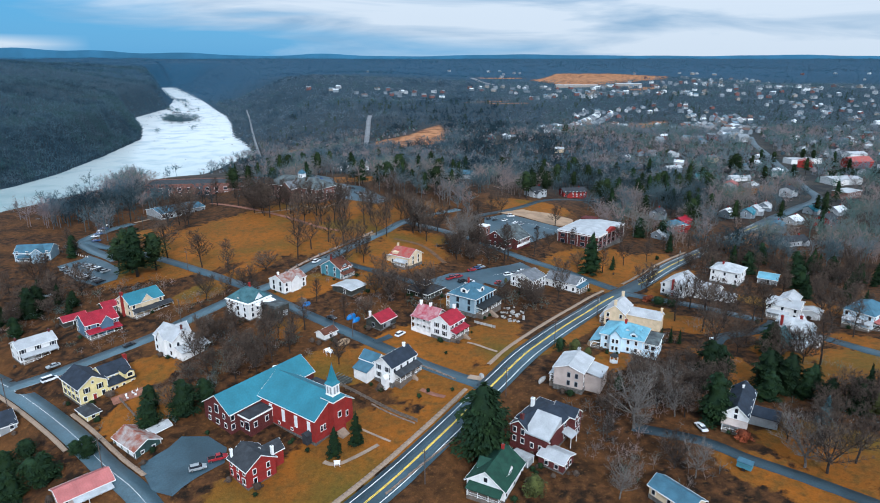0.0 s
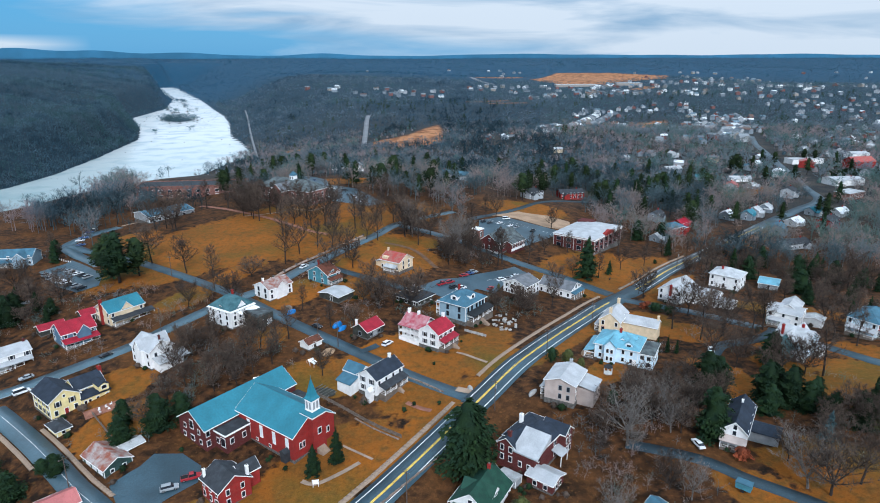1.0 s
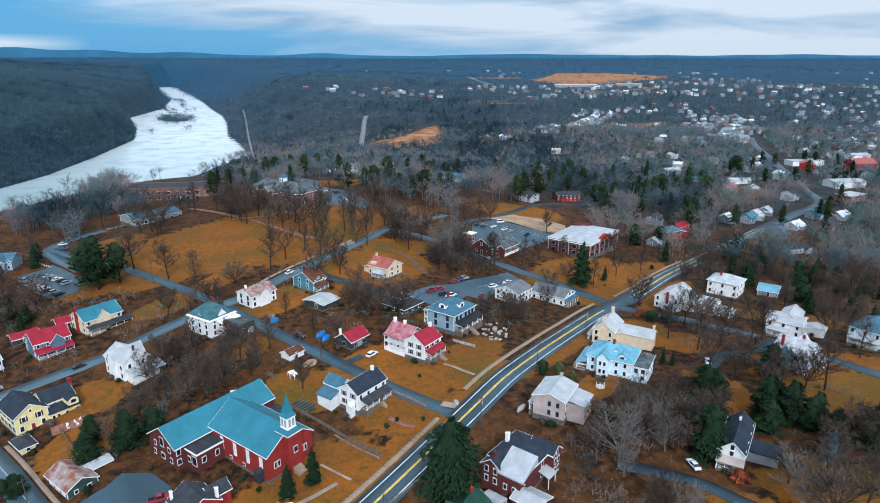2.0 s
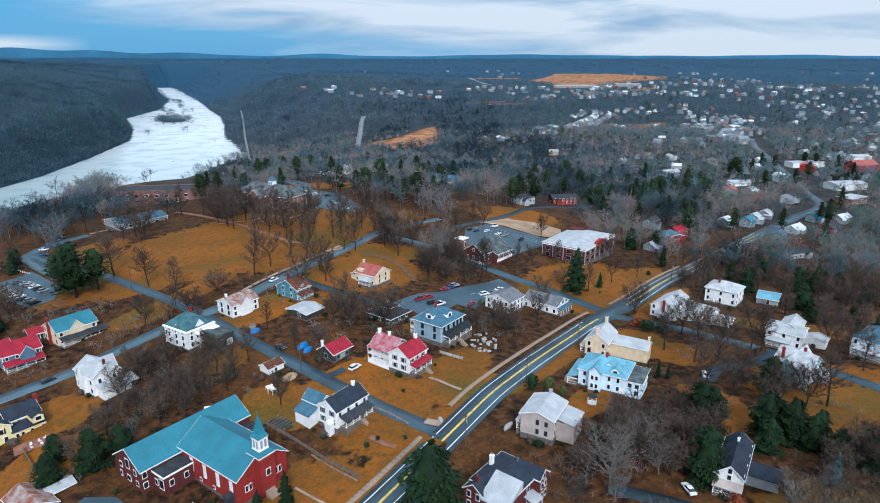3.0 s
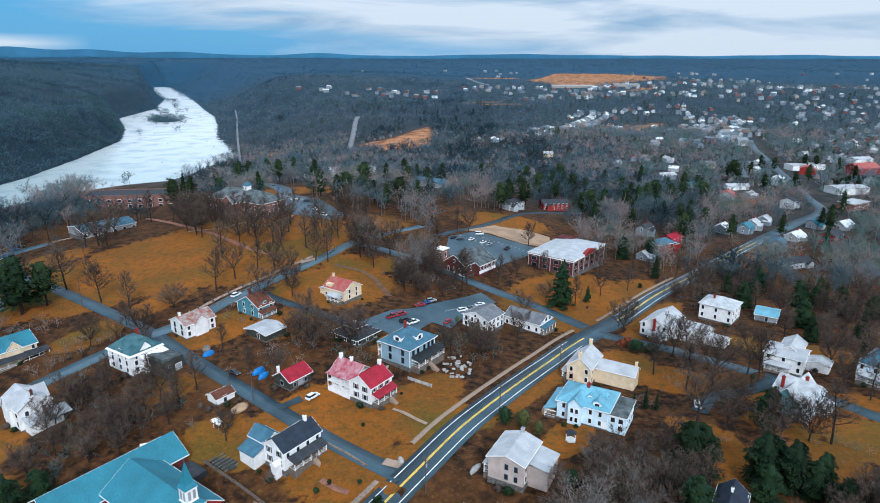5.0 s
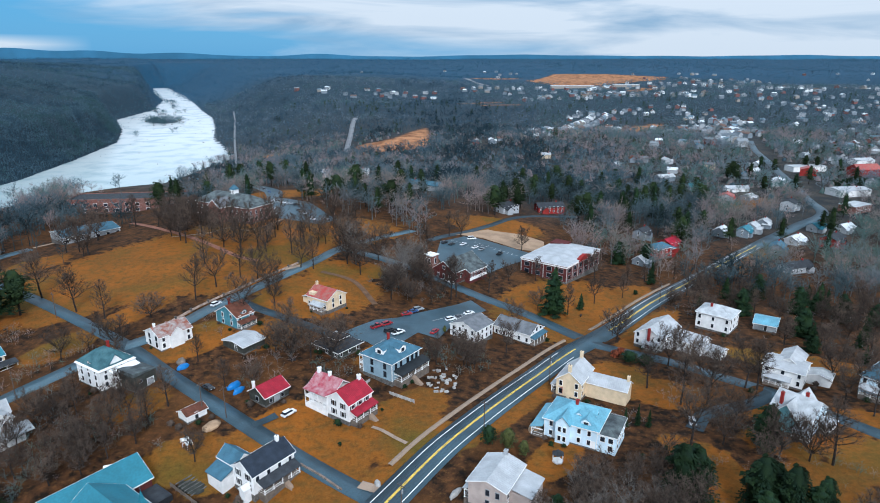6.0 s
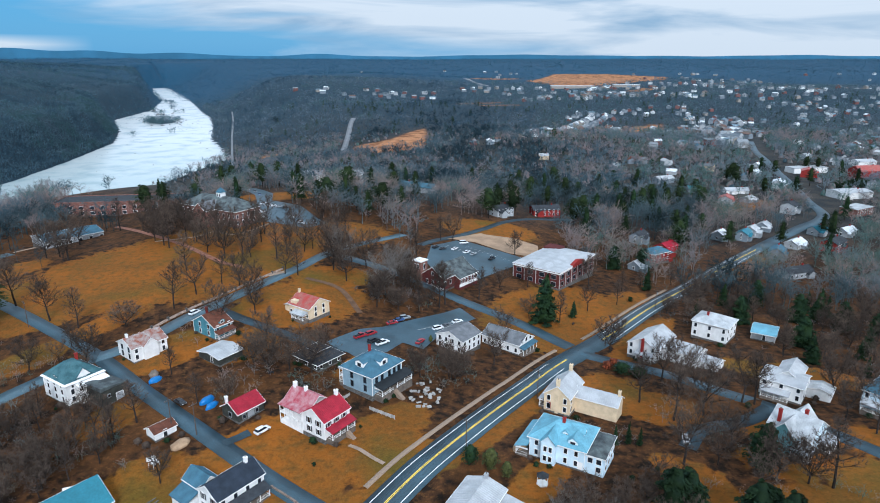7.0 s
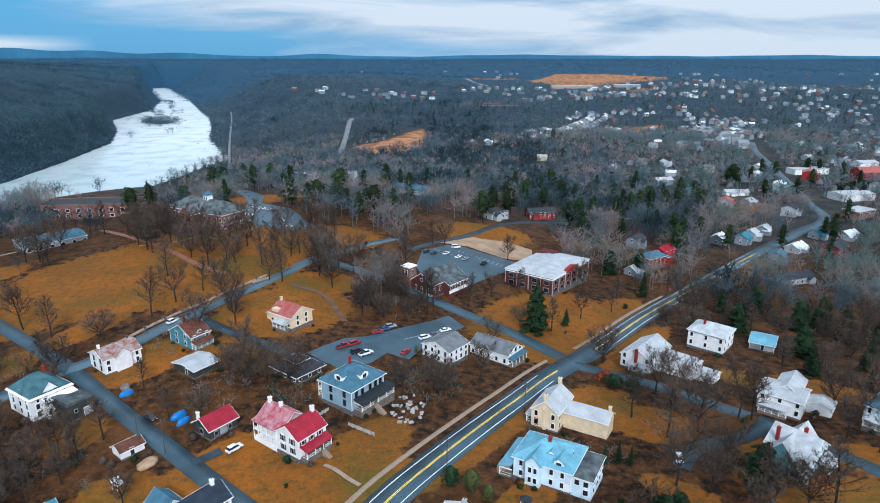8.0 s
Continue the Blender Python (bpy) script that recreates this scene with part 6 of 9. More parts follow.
H = House("library", -231, 481, 8, 100, 22, 9.5, ROSEBRICK, "long brick building with flat grey roof", "building"); H.walls(); H.flat(SHINGLE, parapet=0.7, cap=ROSEBRICK); H.windows("R", [4 + 7.0 * i for i in range(14)], (1.2, 5.0), 2.4, 2.0, TRIM); H.rows("L", 3, (1.0, 4.0), 2.4, 1.6)
H = House("pavilion", -178, 386, 50, 30, 20, 4.0, GREYWALL, "low grey-roofed campus building under trees", "building"); H.walls(2.0, "x"); H.gable("x", 2.0, BLUEROOF); H.rows("R", 6, (1.0,), 1.8, 1.6)
H = House("house", 159.8, 418.2, 33, 14, 9.5, 5.8, BRICK, "brick house with blue-grey roof"); H.walls(); H.hip(2.8, BLUEROOF); H.rows("R", 4); H.rows("L", 2); H.block("wing", 14, 1, 19, 8, 4, BRICK); H.hip(1.2, BLUEROOF, 0.4, 14, 19, 1, 8, 4.0)
H = House("house", -222, 309, 10, 17, 11, 5.0, GREYBLUE, "grey-blue house with blue roof beside the west lot"); H.walls(2.8, "x"); H.gable("x", 2.8, BLUEROOF); H.rows("R", 4); H.rows("L", 2); H.porch("R", 2, 12, 2.4, 2.8, BLUEROOF, 4); wing_gable(H, "y", 9, -3, 15, 6, 5.0, 2.6, BLUEROOF)

# ---- trees ----
rng = random.Random(11)


def bare_tree(seed, height, spread, sprays, pale=False, low=0.3, leaders=1):
    """A leafless tree: tapered trunk with limbs, and a crown of fine twigs."""
    r = random.Random(seed)
    wood, fine = Build(), Build()
    up = Vector((0, 0, 1))

    def line(p, d, length, rad, segs, bend, sides, end=0.35):
        """A bending limb; returns its points with their radii."""
        out = [(p, rad)]
        for i in range(segs):
            q = p + d * (length / segs)
            r1 = rad * (1 - (1 - end) / segs)
            wood.tube(p, q, rad, r1, sides)
            p, rad = q, r1
            d = (d + up * bend + Vector((r.uniform(-1, 1), r.uniform(-1, 1), r.uniform(-0.5, 0.5))) * 0.13).normalized()
            out.append((p, rad))
        return out

    def spray(p, d, length):
        a = Vector((r.uniform(-1, 1), r.uniform(-1, 1), r.uniform(-0.6, 1))).normalized()
        d2 = (d * 0.7 + a * 0.8 + up * 0.2).normalized()
        n = d2.cross(a).normalized() * r.uniform(0.026, 0.048)
        l = length * r.uniform(0.5, 1.0)
        e = p + d2 * l
        fine.face(p - n, p + n, e)
        m = p + d2 * l * r.uniform(0.3, 0.6)
        s = (d2 + d2.cross(a).normalized() * r.choice((-1, 1)) * 0.9).normalized()
        fine.face(m - n * 0.8, m + n * 0.8, m + s * l * 0.6)

    def bough(p, d, length, rad):
        pts = line(p, d, length, rad, 3, 0.10, 4, 0.25)
        for (a, ra), (b, rb) in zip(pts[1:], pts[2:] + [pts[-1]]):
            for _ in range(2):
                g = r.uniform(0, 6.283)
                dd = ((a - p).normalized() * 0.8 + Vector((math.cos(g), math.sin(g), r.uniform(0.0, 0.7))) * 0.75).normalized()
                sub = line(a, dd, length * r.uniform(0.28, 0.5), max(0.025, ra * 0.55), 1, 0.12, 3, 0.3)
                for q in (sub[0][0].lerp(sub[1][0], 0.45), sub[1][0]):
                    for _k in range(sprays):
                        spray(q, dd, height * 0.10)
            for _k in range(sprays // 2):
                spray(a, (a - p).normalized(), height * 0.08)

    trunk = line(Vector((0, 0, -0.5)), Vector((r.uniform(-0.04, 0.04), r.uniform(-0.04, 0.04), 1)).normalized(), height * low + 0.5, height * 0.019, 3, 0.0, 6, 0.8)
    tip, rad = trunk[-1]
    for k in range(leaders):
        g = 6.283 * k / leaders + r.uniform(-0.4, 0.4)
        lean = 0.0 if leaders == 1 else spread * 0.75
        d = Vector((math.cos(g) * lean, math.sin(g) * lean, 1)).normalized()
        lead = line(tip, d, height * (0.88 - low), rad * (0.95 if leaders == 1 else 0.7), 7, 0.05, 5, 0.12)
        g = r.uniform(0, 6)
        for i, (p, ra) in enumerate(lead[:-1]):
            f = i / 7
            for _ in range(3 if leaders == 1 else 2):
                g += 2.4 + r.uniform(-0.4, 0.4)
                dd = Vector((math.cos(g), math.sin(g), 0.55 + 0.9 * f)).normalized()
                bough(p, dd, height * spread * (0.52 - 0.30 * f) * r.uniform(0.8, 1.2), max(0.04, ra * 0.5))
        bough(lead[-1][0], d, height * 0.1, 0.03)
    top = max(v[2] for v in fine.v)
    k = height / top
    for b in (wood, fine):
        b.v = [(x * k, y * k, z * k) for x, y, z in b.v]
    wm_ = raw_quads(wood, PALEBARK if pale else BARK)
    return wm_, raw_mesh("crown", np.array(fine.v), np.array(fine.f), PALEBARK if pale else TWIG)


def raw_quads(b, mat):
    me = bpy.data.meshes.new("trunk")
    me.from_pydata(b.v, [], b.f)
    me.materials.append(mat)
    return me


def conifer(seed, height, radius, mat, count=1500, taper=1.0, base=0.08, core=0.58):
    """A needle tree: trunk and layered drooping clumps of needles."""
    r = random.Random(seed)
    t = Build()
    t.tube((0, 0, -0.5), (0, 0, height * 0.92), height * 0.018, 0.03, 6)
    v, f = [], []
    boughs = []
    for i in range(int(26 + height * 3.2)):
        u = r.random() ** 0.72
        boughs.append((base + (1 - base) * (1 - u) if taper else r.uniform(base, 1.0), 2.4 * i + r.uniform(-0.5, 0.5), r.uniform(0.68, 1.12)))
    for i in range(count):
        zf, a0, reach = boughs[r.randrange(len(boughs))]
        frac = (1 - zf) / (1 - base)
        env = radius * (math.sqrt(max(0.01, frac * (2 - frac))) if taper == 0.5 else frac ** (0.85 * taper) if taper else math.sqrt(max(0.02, 1 - (2 * frac - 1) ** 2)))
        t_ = r.uniform(0.12, 1.0) ** 0.6
        rad = max(0.15, env * reach * t_)
        a = a0 + r.gauss(0, 0.30) * (1.25 - 0.6 * t_)
        z = height * zf + r.gauss(0, 0.022) * height * (1.15 - t_)
        c = Vector((math.cos(a) * rad, math.sin(a) * rad, z - rad * 0.22 * t_))
        out = Vector((math.cos(a), math.sin(a), -0.25 + r.uniform(-0.3, 0.4))).normalized()
        s = r.uniform(0.26, 0.50) * (0.5 + 0.5 * min(1, env / 1.5)) * (height / 14) ** 0.4 * (1.25 if count < 700 and height > 10 else 1.0)
        w = out.cross(Vector((r.uniform(-0.4, 0.4), r.uniform(-0.4, 0.4), 1))).normalized()
        n = len(v)
        v += [c - out * s * 0.6 + w * s * 0.45, c - out * s * 0.6 - w * s * 0.45, c + out * s * 0.8 - w * s * 0.12 + Vector((0, 0, -0.1)), c + out * s * 0.5 + w * s * 0.4 + Vector((0, 0, r.uniform(-0.2, 0.2)))]
        f += [(n, n + 1, n + 2), (n, n + 2, n + 3)]
    # shaded boughs inside the crown, lumpy and closed
    K, R = 9, 8
    n0 = len(v)
    for j in range(R + 1):
        frac = min(0.97, 0.04 + 0.93 * j / R)
        env = radius * (math.sqrt(max(0.01, frac * (2 - frac))) if taper == 0.5 else frac ** (0.85 * taper) if taper else math.sqrt(max(0.02, 1 - (2 * frac - 1) ** 2)))
        z = height - frac * height * (1 - base)
        for k in range(K):
            a = 6.283 * (k + 0.5 * (j % 2)) / K
            rr = env * core * r.uniform(0.75, 1.2)
            v.append(Vector((math.cos(a) * rr, math.sin(a) * rr, z - rr * 0.12 + r.uniform(-0.02, 0.02) * height)))
    for j in range(R):
        for k in range(K):
            p, q = n0 + j * K + k, n0 + j * K + (k + 1) % K
            f += [(p, p + K, q), (q, p + K, q + K)]
    for k in range(1, K - 1):
        f += [(n0, n0 + k, n0 + k + 1), (n0 + R * K, n0 + R * K + k + 1, n0 + R * K + k)]
    return t.mesh("trunk", BARK), raw_mesh("crown", np.array([tuple(q) for q in v]), np.array(f), mat)


BARE = [bare_tree(1, 16, 0.55, 4, low=0.24, leaders=3), bare_tree(2, 17, 0.55, 5, low=0.26), bare_tree(3, 12, 0.85, 4, low=0.18, leaders=4), bare_tree(4, 16, 0.66, 5, low=0.3, leaders=2), bare_tree(5, 13, 0.75, 4, low=0.22, leaders=3), bare_tree(6, 18, 0.5, 5, low=0.32)]
PALE = [bare_tree(21, 20, 0.6, 2, True, 0.25, 3), bare_tree(22, 18, 0.68, 2, True, 0.2, 4)]
CONES = [conifer(31, 14, 3.6, NEEDLE, 3600, 0.8), conifer(32, 14, 2.9, NEEDLE, 3200, 0.85), conifer(33, 13, 4.6, NEEDLE, 3800, 0.5, 0.04)]
ROUND = [conifer(41, 8, 3.6, NEEDLE, 1000, 0, 0.12), conifer(42, 7, 3.0, OLIVE, 900, 0, 0.12), conifer(43, 2.4, 1.6, NEEDLE, 500, 0, 0.0), conifer(44, 3, 2.2, RUSSET, 700, 0, 0.05)]
BLUE = conifer(45, 12, 3.6, BLUENEEDLE, 1500)


def tree(kind, x, y, height, native, label, category="tree", group="", wide=1.0, name="tree"):
    k = height / native
    m = pose(x, y, gz(x, y) - 0.15, 0, 0, rng.uniform(0, 360)) @ Matrix.Diagonal((k * wide, k * wide, k, 1))
    ob = thing(name, m, label, category, group)
    part("trunk", kind[0], None, ob)
    part("crown", kind[1], None, ob)
    return ob


HEIGHTS = [16, 17, 12, 16, 13, 18]
PARK = [(-139, 302), (-116, 287), (-101, 280), (-71, 295), (-67, 308), (-159, 367), (-150, 359), (-161, 389), (-152, 358), (-153, 417), (-119, 387), (-113, 384), (-115, 399), (-82, 363), (-70, 353), (-82, 336), (-126, 408), (-118, 413), (-60, 319), (-166, 367), (-137, 412), (-105, 372), (-95, 383), (-77, 375), (-62, 372)]
HILLTOP = [(-63, 358), (-58, 355), (-45, 354), (-36, 333), (-42, 362), (-35, 369), (-32, 375), (-25, 377), (-30, 332), (-43, 304), (-38, 292), (-9, 355), (-2, 355), (-16, 344), (8, 308), (34, 319), (34, 416), (41, 419), (-47, 278), (-27, 267), (-22, 251), (-8, 252), (-52, 318)]
SCHOOLYARD = [(52, 333), (60, 292), (73, 317), (86, 315), (101, 329), (117, 339), (125, 360), (109, 363), (77, 354), (63, 350), (101, 288), (54, 268), (76, 404), (28, 253), (-53, 248), (-53, 223), (-85, 256), (150, 335), (160, 348)]
EASTSIDE = [(116, 254), (112, 261), (121, 245), (132, 244), (135, 242), (100, 208), (109, 208), (117, 218), (163, 248), (157, 231), (128, 199), (121, 201), (133, 197), (161, 223), (99, 244), (106, 232), (116, 235), (199, 281), (226, 330), (99, 135), (108, 138), (168, 240)]
SOUTHEAST = [(57, 155), (50, 164), (96, 149), (59, 165), (67, 171), (77, 185), (62, 140), (66, 136), (63, 181), (67, 184), (72, 182), (78, 187), (84, 189), (90, 194), (52, 172), (70, 163), (64, 176), (47, 152), (73, 176), (80, 176)]
WESTWOOD = [(-71, 205), (-65, 207), (-78, 218), (-62, 217), (-79, 194), (-83, 184), (-88, 202), (-64, 194), (-75, 201), (-88, 214), (-56, 213), (-36, 199), (-55, 206), (-91, 219), (-78, 213), (-65, 213), (-87, 204), (-74, 197), (-65, 197), (-80, 192), (-82, 225), (-66, 220), (-70, 229), (-77, 243), (-39, 233), (-30, 234), (-101, 250), (-95, 265), (-60, 200), (-70, 190), (-84, 171)]
NORTHWEST = [(-186, 278), (-161, 261), (-193, 280), (-170, 255), (-180, 262), (-200, 270), (-195, 255)]
for spots, grp, hh, lab in ((PARK, "trees in the park", 21, "tall leafless tree in the tan park grass"), (HILLTOP, "trees by the hill road", 20, "leafless tree beside the hill road"), (SCHOOLYARD, "trees by the school", 15, "slender leafless street tree"),
                       (EASTSIDE, "trees east of the road", 19, "leafless tree among the east side yards"), (SOUTHEAST, "trees in the east thicket", 11, "grey leafless tree in a yard thicket"), (WESTWOOD, "trees behind the church", 12, "leafless tree in the thicket behind the church"), (NORTHWEST, "trees by the west lot", 15, "leafless tree beside the west lot")):
    for x, y in spots:
        i = rng.randrange(6)
        kind, nat = (PALE[rng.randrange(2)], 19) if grp == "trees in the east thicket" and rng.random() < 0.35 else (BARE[i], HEIGHTS[i])
        tree(kind, x, y, hh * rng.uniform(0.75, 1.15), nat, lab, group=grp)
tree(BARE[2], -83, 280, 11, 13, "broad low leafless tree at the park edge", wide=1.5)
for x, y in ((-12, 346), (13, 334), (10, 324), (16, 340)):
    tree(PALE[rng.randrange(2)], x, y, 21, 19, "large pale-barked sycamore without leaves", group="sycamores")
tree(PALE[1], 45, 130, 12, 18, "pale-barked leafless tree in a yard"); tree(PALE[0], 56, 157, 20, 20, "large grey leafless tree in a yard", wide=1.15); tree(PALE[1], 95, 138, 17, 18, "large grey leafless tree beside the lane", wide=1.15)

for x, y, h, i, wide in ((12, 150, 22, 2, 1.15), (-30, 152, 10, 0, 1.0), (-24.5, 157, 11, 1, 1.1), (87, 181, 17, 2, 1.0), (81, 161, 16, 2, 1.0), (106, 181, 14, 2, 1.1),
                         (111, 177, 14, 2, 1.0), (120, 179, 9, 2, 1.1), (118, 167, 10, 2, 1.1), (126, 167, 10, 2, 1.0), (79, 312, 23, 0, 1.15), (-168, 506, 20, 1, 1), (93, 321, 8, 0, 1), (121, 208, 13, 2, 1.1), (92, 184, 14, 2, 1.05), (111, 184, 10, 2, 1.2), (93, 189, 12, 2, 1.0), (103, 173, 10, 2, 1.2), (115, 174, 10, 2, 1.1), (124, 162, 10, 2, 1.1), (-80, 171, 12, 2, 1.3), (-88, 164, 10, 2, 1.2), (-76, 178, 8, 2, 1.3), (-92, 174, 8, 2, 1.2), (165, 319, 13, 2, 1.1), (196, 328, 14, 2, 1.1), (178, 292, 13, 2, 1.1), (212, 321, 13, 2, 1.1), (131, 400, 14, 2, 1), (149, 406, 13, 2, 1.1), (-174, 244, 14, 2, 1.1), (-108, 144, 9, 2, 1.4), (-114, 138, 9, 2, 1.3), (-121, 147, 8, 2, 1.4), (-101, 153, 6, 2, 1.5), (84, 217, 6.5, 1, 0.8), (88, 218, 7, 1, 0.8), (91, 217, 6, 1, 0.8)):
    tree(CONES[i], x, y, h, 14 if i < 2 else 13, "dark green conifer with dense drooping branches", "conifer", "conifers", wide, "conifer")
for x, y, h, i, wide in ((48, 202, 6.5, 1, 1.0), (43, 204, 6, 0, 1.0), (52, 199, 4.5, 1, 1), (24, 132, 7, 1, 1.1), (-111, 143, 8, 0, 1.2), (-104, 152, 5, 0, 1.1), (128, 160, 8, 1, 1.0), (57, 177, 5, 0, 1.0), (-118, 152, 7, 0, 1.2), (-120, 138, 8, 0, 1.2), (100, 267, 4.2, 0, 2.0), (105, 264, 3.8, 0, 2.0), (31, 281, 3.2, 1, 0.7)):
    n = (8, 7)[i]
    tree(ROUND[i], x, y, h, n, "rounded evergreen bush with dense foliage", "bush", "evergreen bushes", wide, "bush")
tree(BLUE, 111, 157, 10, 12, "blue-green spruce with dense branches", "conifer", name="conifer")
for x, y, h in ((96, 272, 3), (99, 275, 2.6), (85, 151, 3.4), (102, 158, 2.4)):
    tree(ROUND[3], x, y, h, 3, "russet winter shrub holding dry leaves", "shrub", "russet shrubs", 1.1, "shrub")

# woods of single trees between the houses
PADS = []
for o in list(scene.objects):
    if o.type == "EMPTY" and o.get("category") in ("house", "church", "garage", "shed", "barn", "school", "building", "hall"):
        c = [o.matrix_basis @ Vector(k) for ch in o.children if ch.type == "MESH" and ch.name.split(".")[0] in ("wall", "wing", "hall", "link", "porch_floor") for k in ((v.co) for v in ch.data.vertices)]
        xs, ys = [p.x for p in c], [p.y for p in c]
        PADS.append(((min(xs) + max(xs)) / 2, (min(ys) + max(ys)) / 2, 0.36 * math.hypot(max(xs) - min(xs), max(ys) - min(ys)) + 1.5))


def free(x, y, gap=2.0, lots=True):
    if any(math.hypot(x - a, y - b) < r for a, b, r in PADS):
        return False
    for w, p in LINES.values():
        if np.min(np.hypot(p[:, 0] - x, p[:, 1] - y)) < w / 2 + gap:
            return False
    if lots:
        if any(lot_edge(np.array([x]), np.array([y]), poly)[0] < 2 for poly in LOTS.values()):
            return False
    return True


# tall trees standing before the college hall and along the hill road
hr = random.Random(41)
placed = 0
while placed < 22:
    x, y = (hr.uniform(-140, -10), hr.uniform(372, 436)) if placed < 13 else (hr.uniform(-30, 44), hr.uniform(300, 372))
    if free(x, y, 1.5):
        i = hr.choice((0, 1, 3, 5))
        tree(BARE[i], x, y, hr.uniform(17, 24), HEIGHTS[i], "tall dark leafless tree near the college hall" if placed < 13 else "tall dark leafless tree beside the hill road", group="trees near the hall")
        placed += 1

# low shrubs along the house walls
DARKSHRUB, TWIGSHRUB = conifer(51, 1.6, 1.2, NEEDLE, 170, 0, 0.0), conifer(52, 1.8, 1.4, TWIG, 190, 0, 0.0)
sr = random.Random(31)
for hb in BUILT:
    p = hb.ob.matrix_basis.translation
    if p.y > 330:
        continue
    for _ in range(sr.choice((2, 3, 4))):
        face = sr.choice("RL")
        q = hb.ob.matrix_basis @ Vector(hb.at(face, sr.uniform(0, hb.a if face == "R" else hb.b), sr.uniform(0.9, 3.4), 0))
        if all(np.min(np.hypot(ln[:, 0] - q.x, ln[:, 1] - q.y)) > w / 2 + 1.2 for w, ln in LINES.values()):
            green = sr.random() < 0.55
            tree(DARKSHRUB if green else TWIGSHRUB, q.x, q.y, sr.uniform(0.9, 2.0), 1.7, "small dark evergreen shrub beside a house wall" if green else "small brown leafless shrub beside a house wall", "shrub", "shrubs by the walls", sr.uniform(0.9, 1.4), "shrub")

# patches: centre, radii, number, evergreen share
PATCHES = ((-70, 205, 24, 16, 8, 0.0), (-92, 160, 14, 10, 6, 0.3), (60, 165, 16, 14, 8, 0.0), (120, 195, 22, 10, 6, 0.3), (135, 160, 22, 14, 16, 0.3), (15, 322, 18, 14, 16, 0.0), (-20, 258, 18, 9, 10, 0.0), (118, 228, 22, 16, 3, 0.05),
           (150, 330, 26, 22, 20, 0.25), (182, 285, 24, 34, 24, 0.45), (190, 240, 20, 30, 14, 0.4), (-185, 235, 16, 24, 14, 0.3), (36, 255, 12, 10, 8, 0.0), (-190, 330, 20, 16, 8, 0.3), (215, 330, 30, 30, 26, 0.35), (-48, 275, 14, 10, 6, 0.0), (-165, 250, 14, 16, 8, 0.4), (80, 175, 14, 12, 8, 0.1), (170, 370, 34, 24, 22, 0.2), (-100, 245, 10, 14, 5, 0.0))
for cx, cy, ra, rb, n, ever in PATCHES:
    for _ in range(n):
        a, q = rng.uniform(0, 6.28), math.sqrt(rng.random())
        x, y = cx + ra * q * math.cos(a), cy + rb * q * math.sin(a)
        if not free(x, y) or in_lawns(np.array([x]), np.array([y]))[0] > 0.5:
            continue
        if rng.random() < ever:
            i = rng.randrange(3)
            tree(CONES[i], x, y, rng.uniform(7, 13), 14 if i < 2 else 13, "dark evergreen tree among leafless woods", "conifer", "conifers", 1.1, "conifer")
        else:
            i = rng.randrange(6)
            tree(BARE[i], x, y, rng.uniform(8, 14), HEIGHTS[i], "leafless tree in a brown thicket", "tree", "thicket trees")

# tall pines standing among the woods beyond the houses
PINES = [conifer(61, 18, 4.2, NEEDLE, 1200, 0.5, 0.20, 0.40), conifer(62, 18, 4.0, PINEGREEN, 1200, 0.5, 0.28, 0.40), conifer(63, 16, 4.6, PINEGREEN, 1100, 0, 0.30, 0.42)]
pr3 = random.Random(17)
SPOTS = [(-58, 470), (-48, 474), (-40, 466), (-30, 480), (-22, 470), (-62, 486), (-12, 452), (-4, 462), (8, 470), (-70, 500), (-92, 470), (-104, 480), (-35, 520), (-20, 540), (15, 520), (92, 486), (104, 494), (118, 500), (126, 488), (84, 500), (-150, 446), (-141, 452), (-128, 470), (196, 470), (214, 486), (186, 452), (330, 540), (352, 548), (318, 532)]
SPOTS += [(pr3.uniform(-180, 330), pr3.uniform(450, 640)) for _ in range(40)] + [(pr3.uniform(50, 270), pr3.uniform(462, 700)) for _ in range(34)] + [(pr3.uniform(330, 480), pr3.uniform(560, 860)) for _ in range(16)]
for x, y in SPOTS:
    if free(x, y, 3) and in_lawns(np.array([x]), np.array([y]))[0] < 0.9:
        i = pr3.randrange(3)
        tree(PINES[i], x, y, pr3.uniform(16, 23), (18, 18, 16)[i], "tall dark green pine among leafless woods", "pine", "pines", pr3.uniform(1.0, 1.5), "pine")

for x, y, h, i, wide in ((-144, 279, 25, 0, 1.7), (-152, 287, 22, 1, 1.7), (-138, 286, 19, 2, 1.5), (-159, 292, 16, 1, 1.5)):
    tree(PINES[i], x, y, h, (18, 18, 16)[i], "broad dark green pine beside the parking lot", "pine", "pines", wide, "pine")

# woods further off, as one mass
nr = np.random.default_rng(5)
CLEAR = []


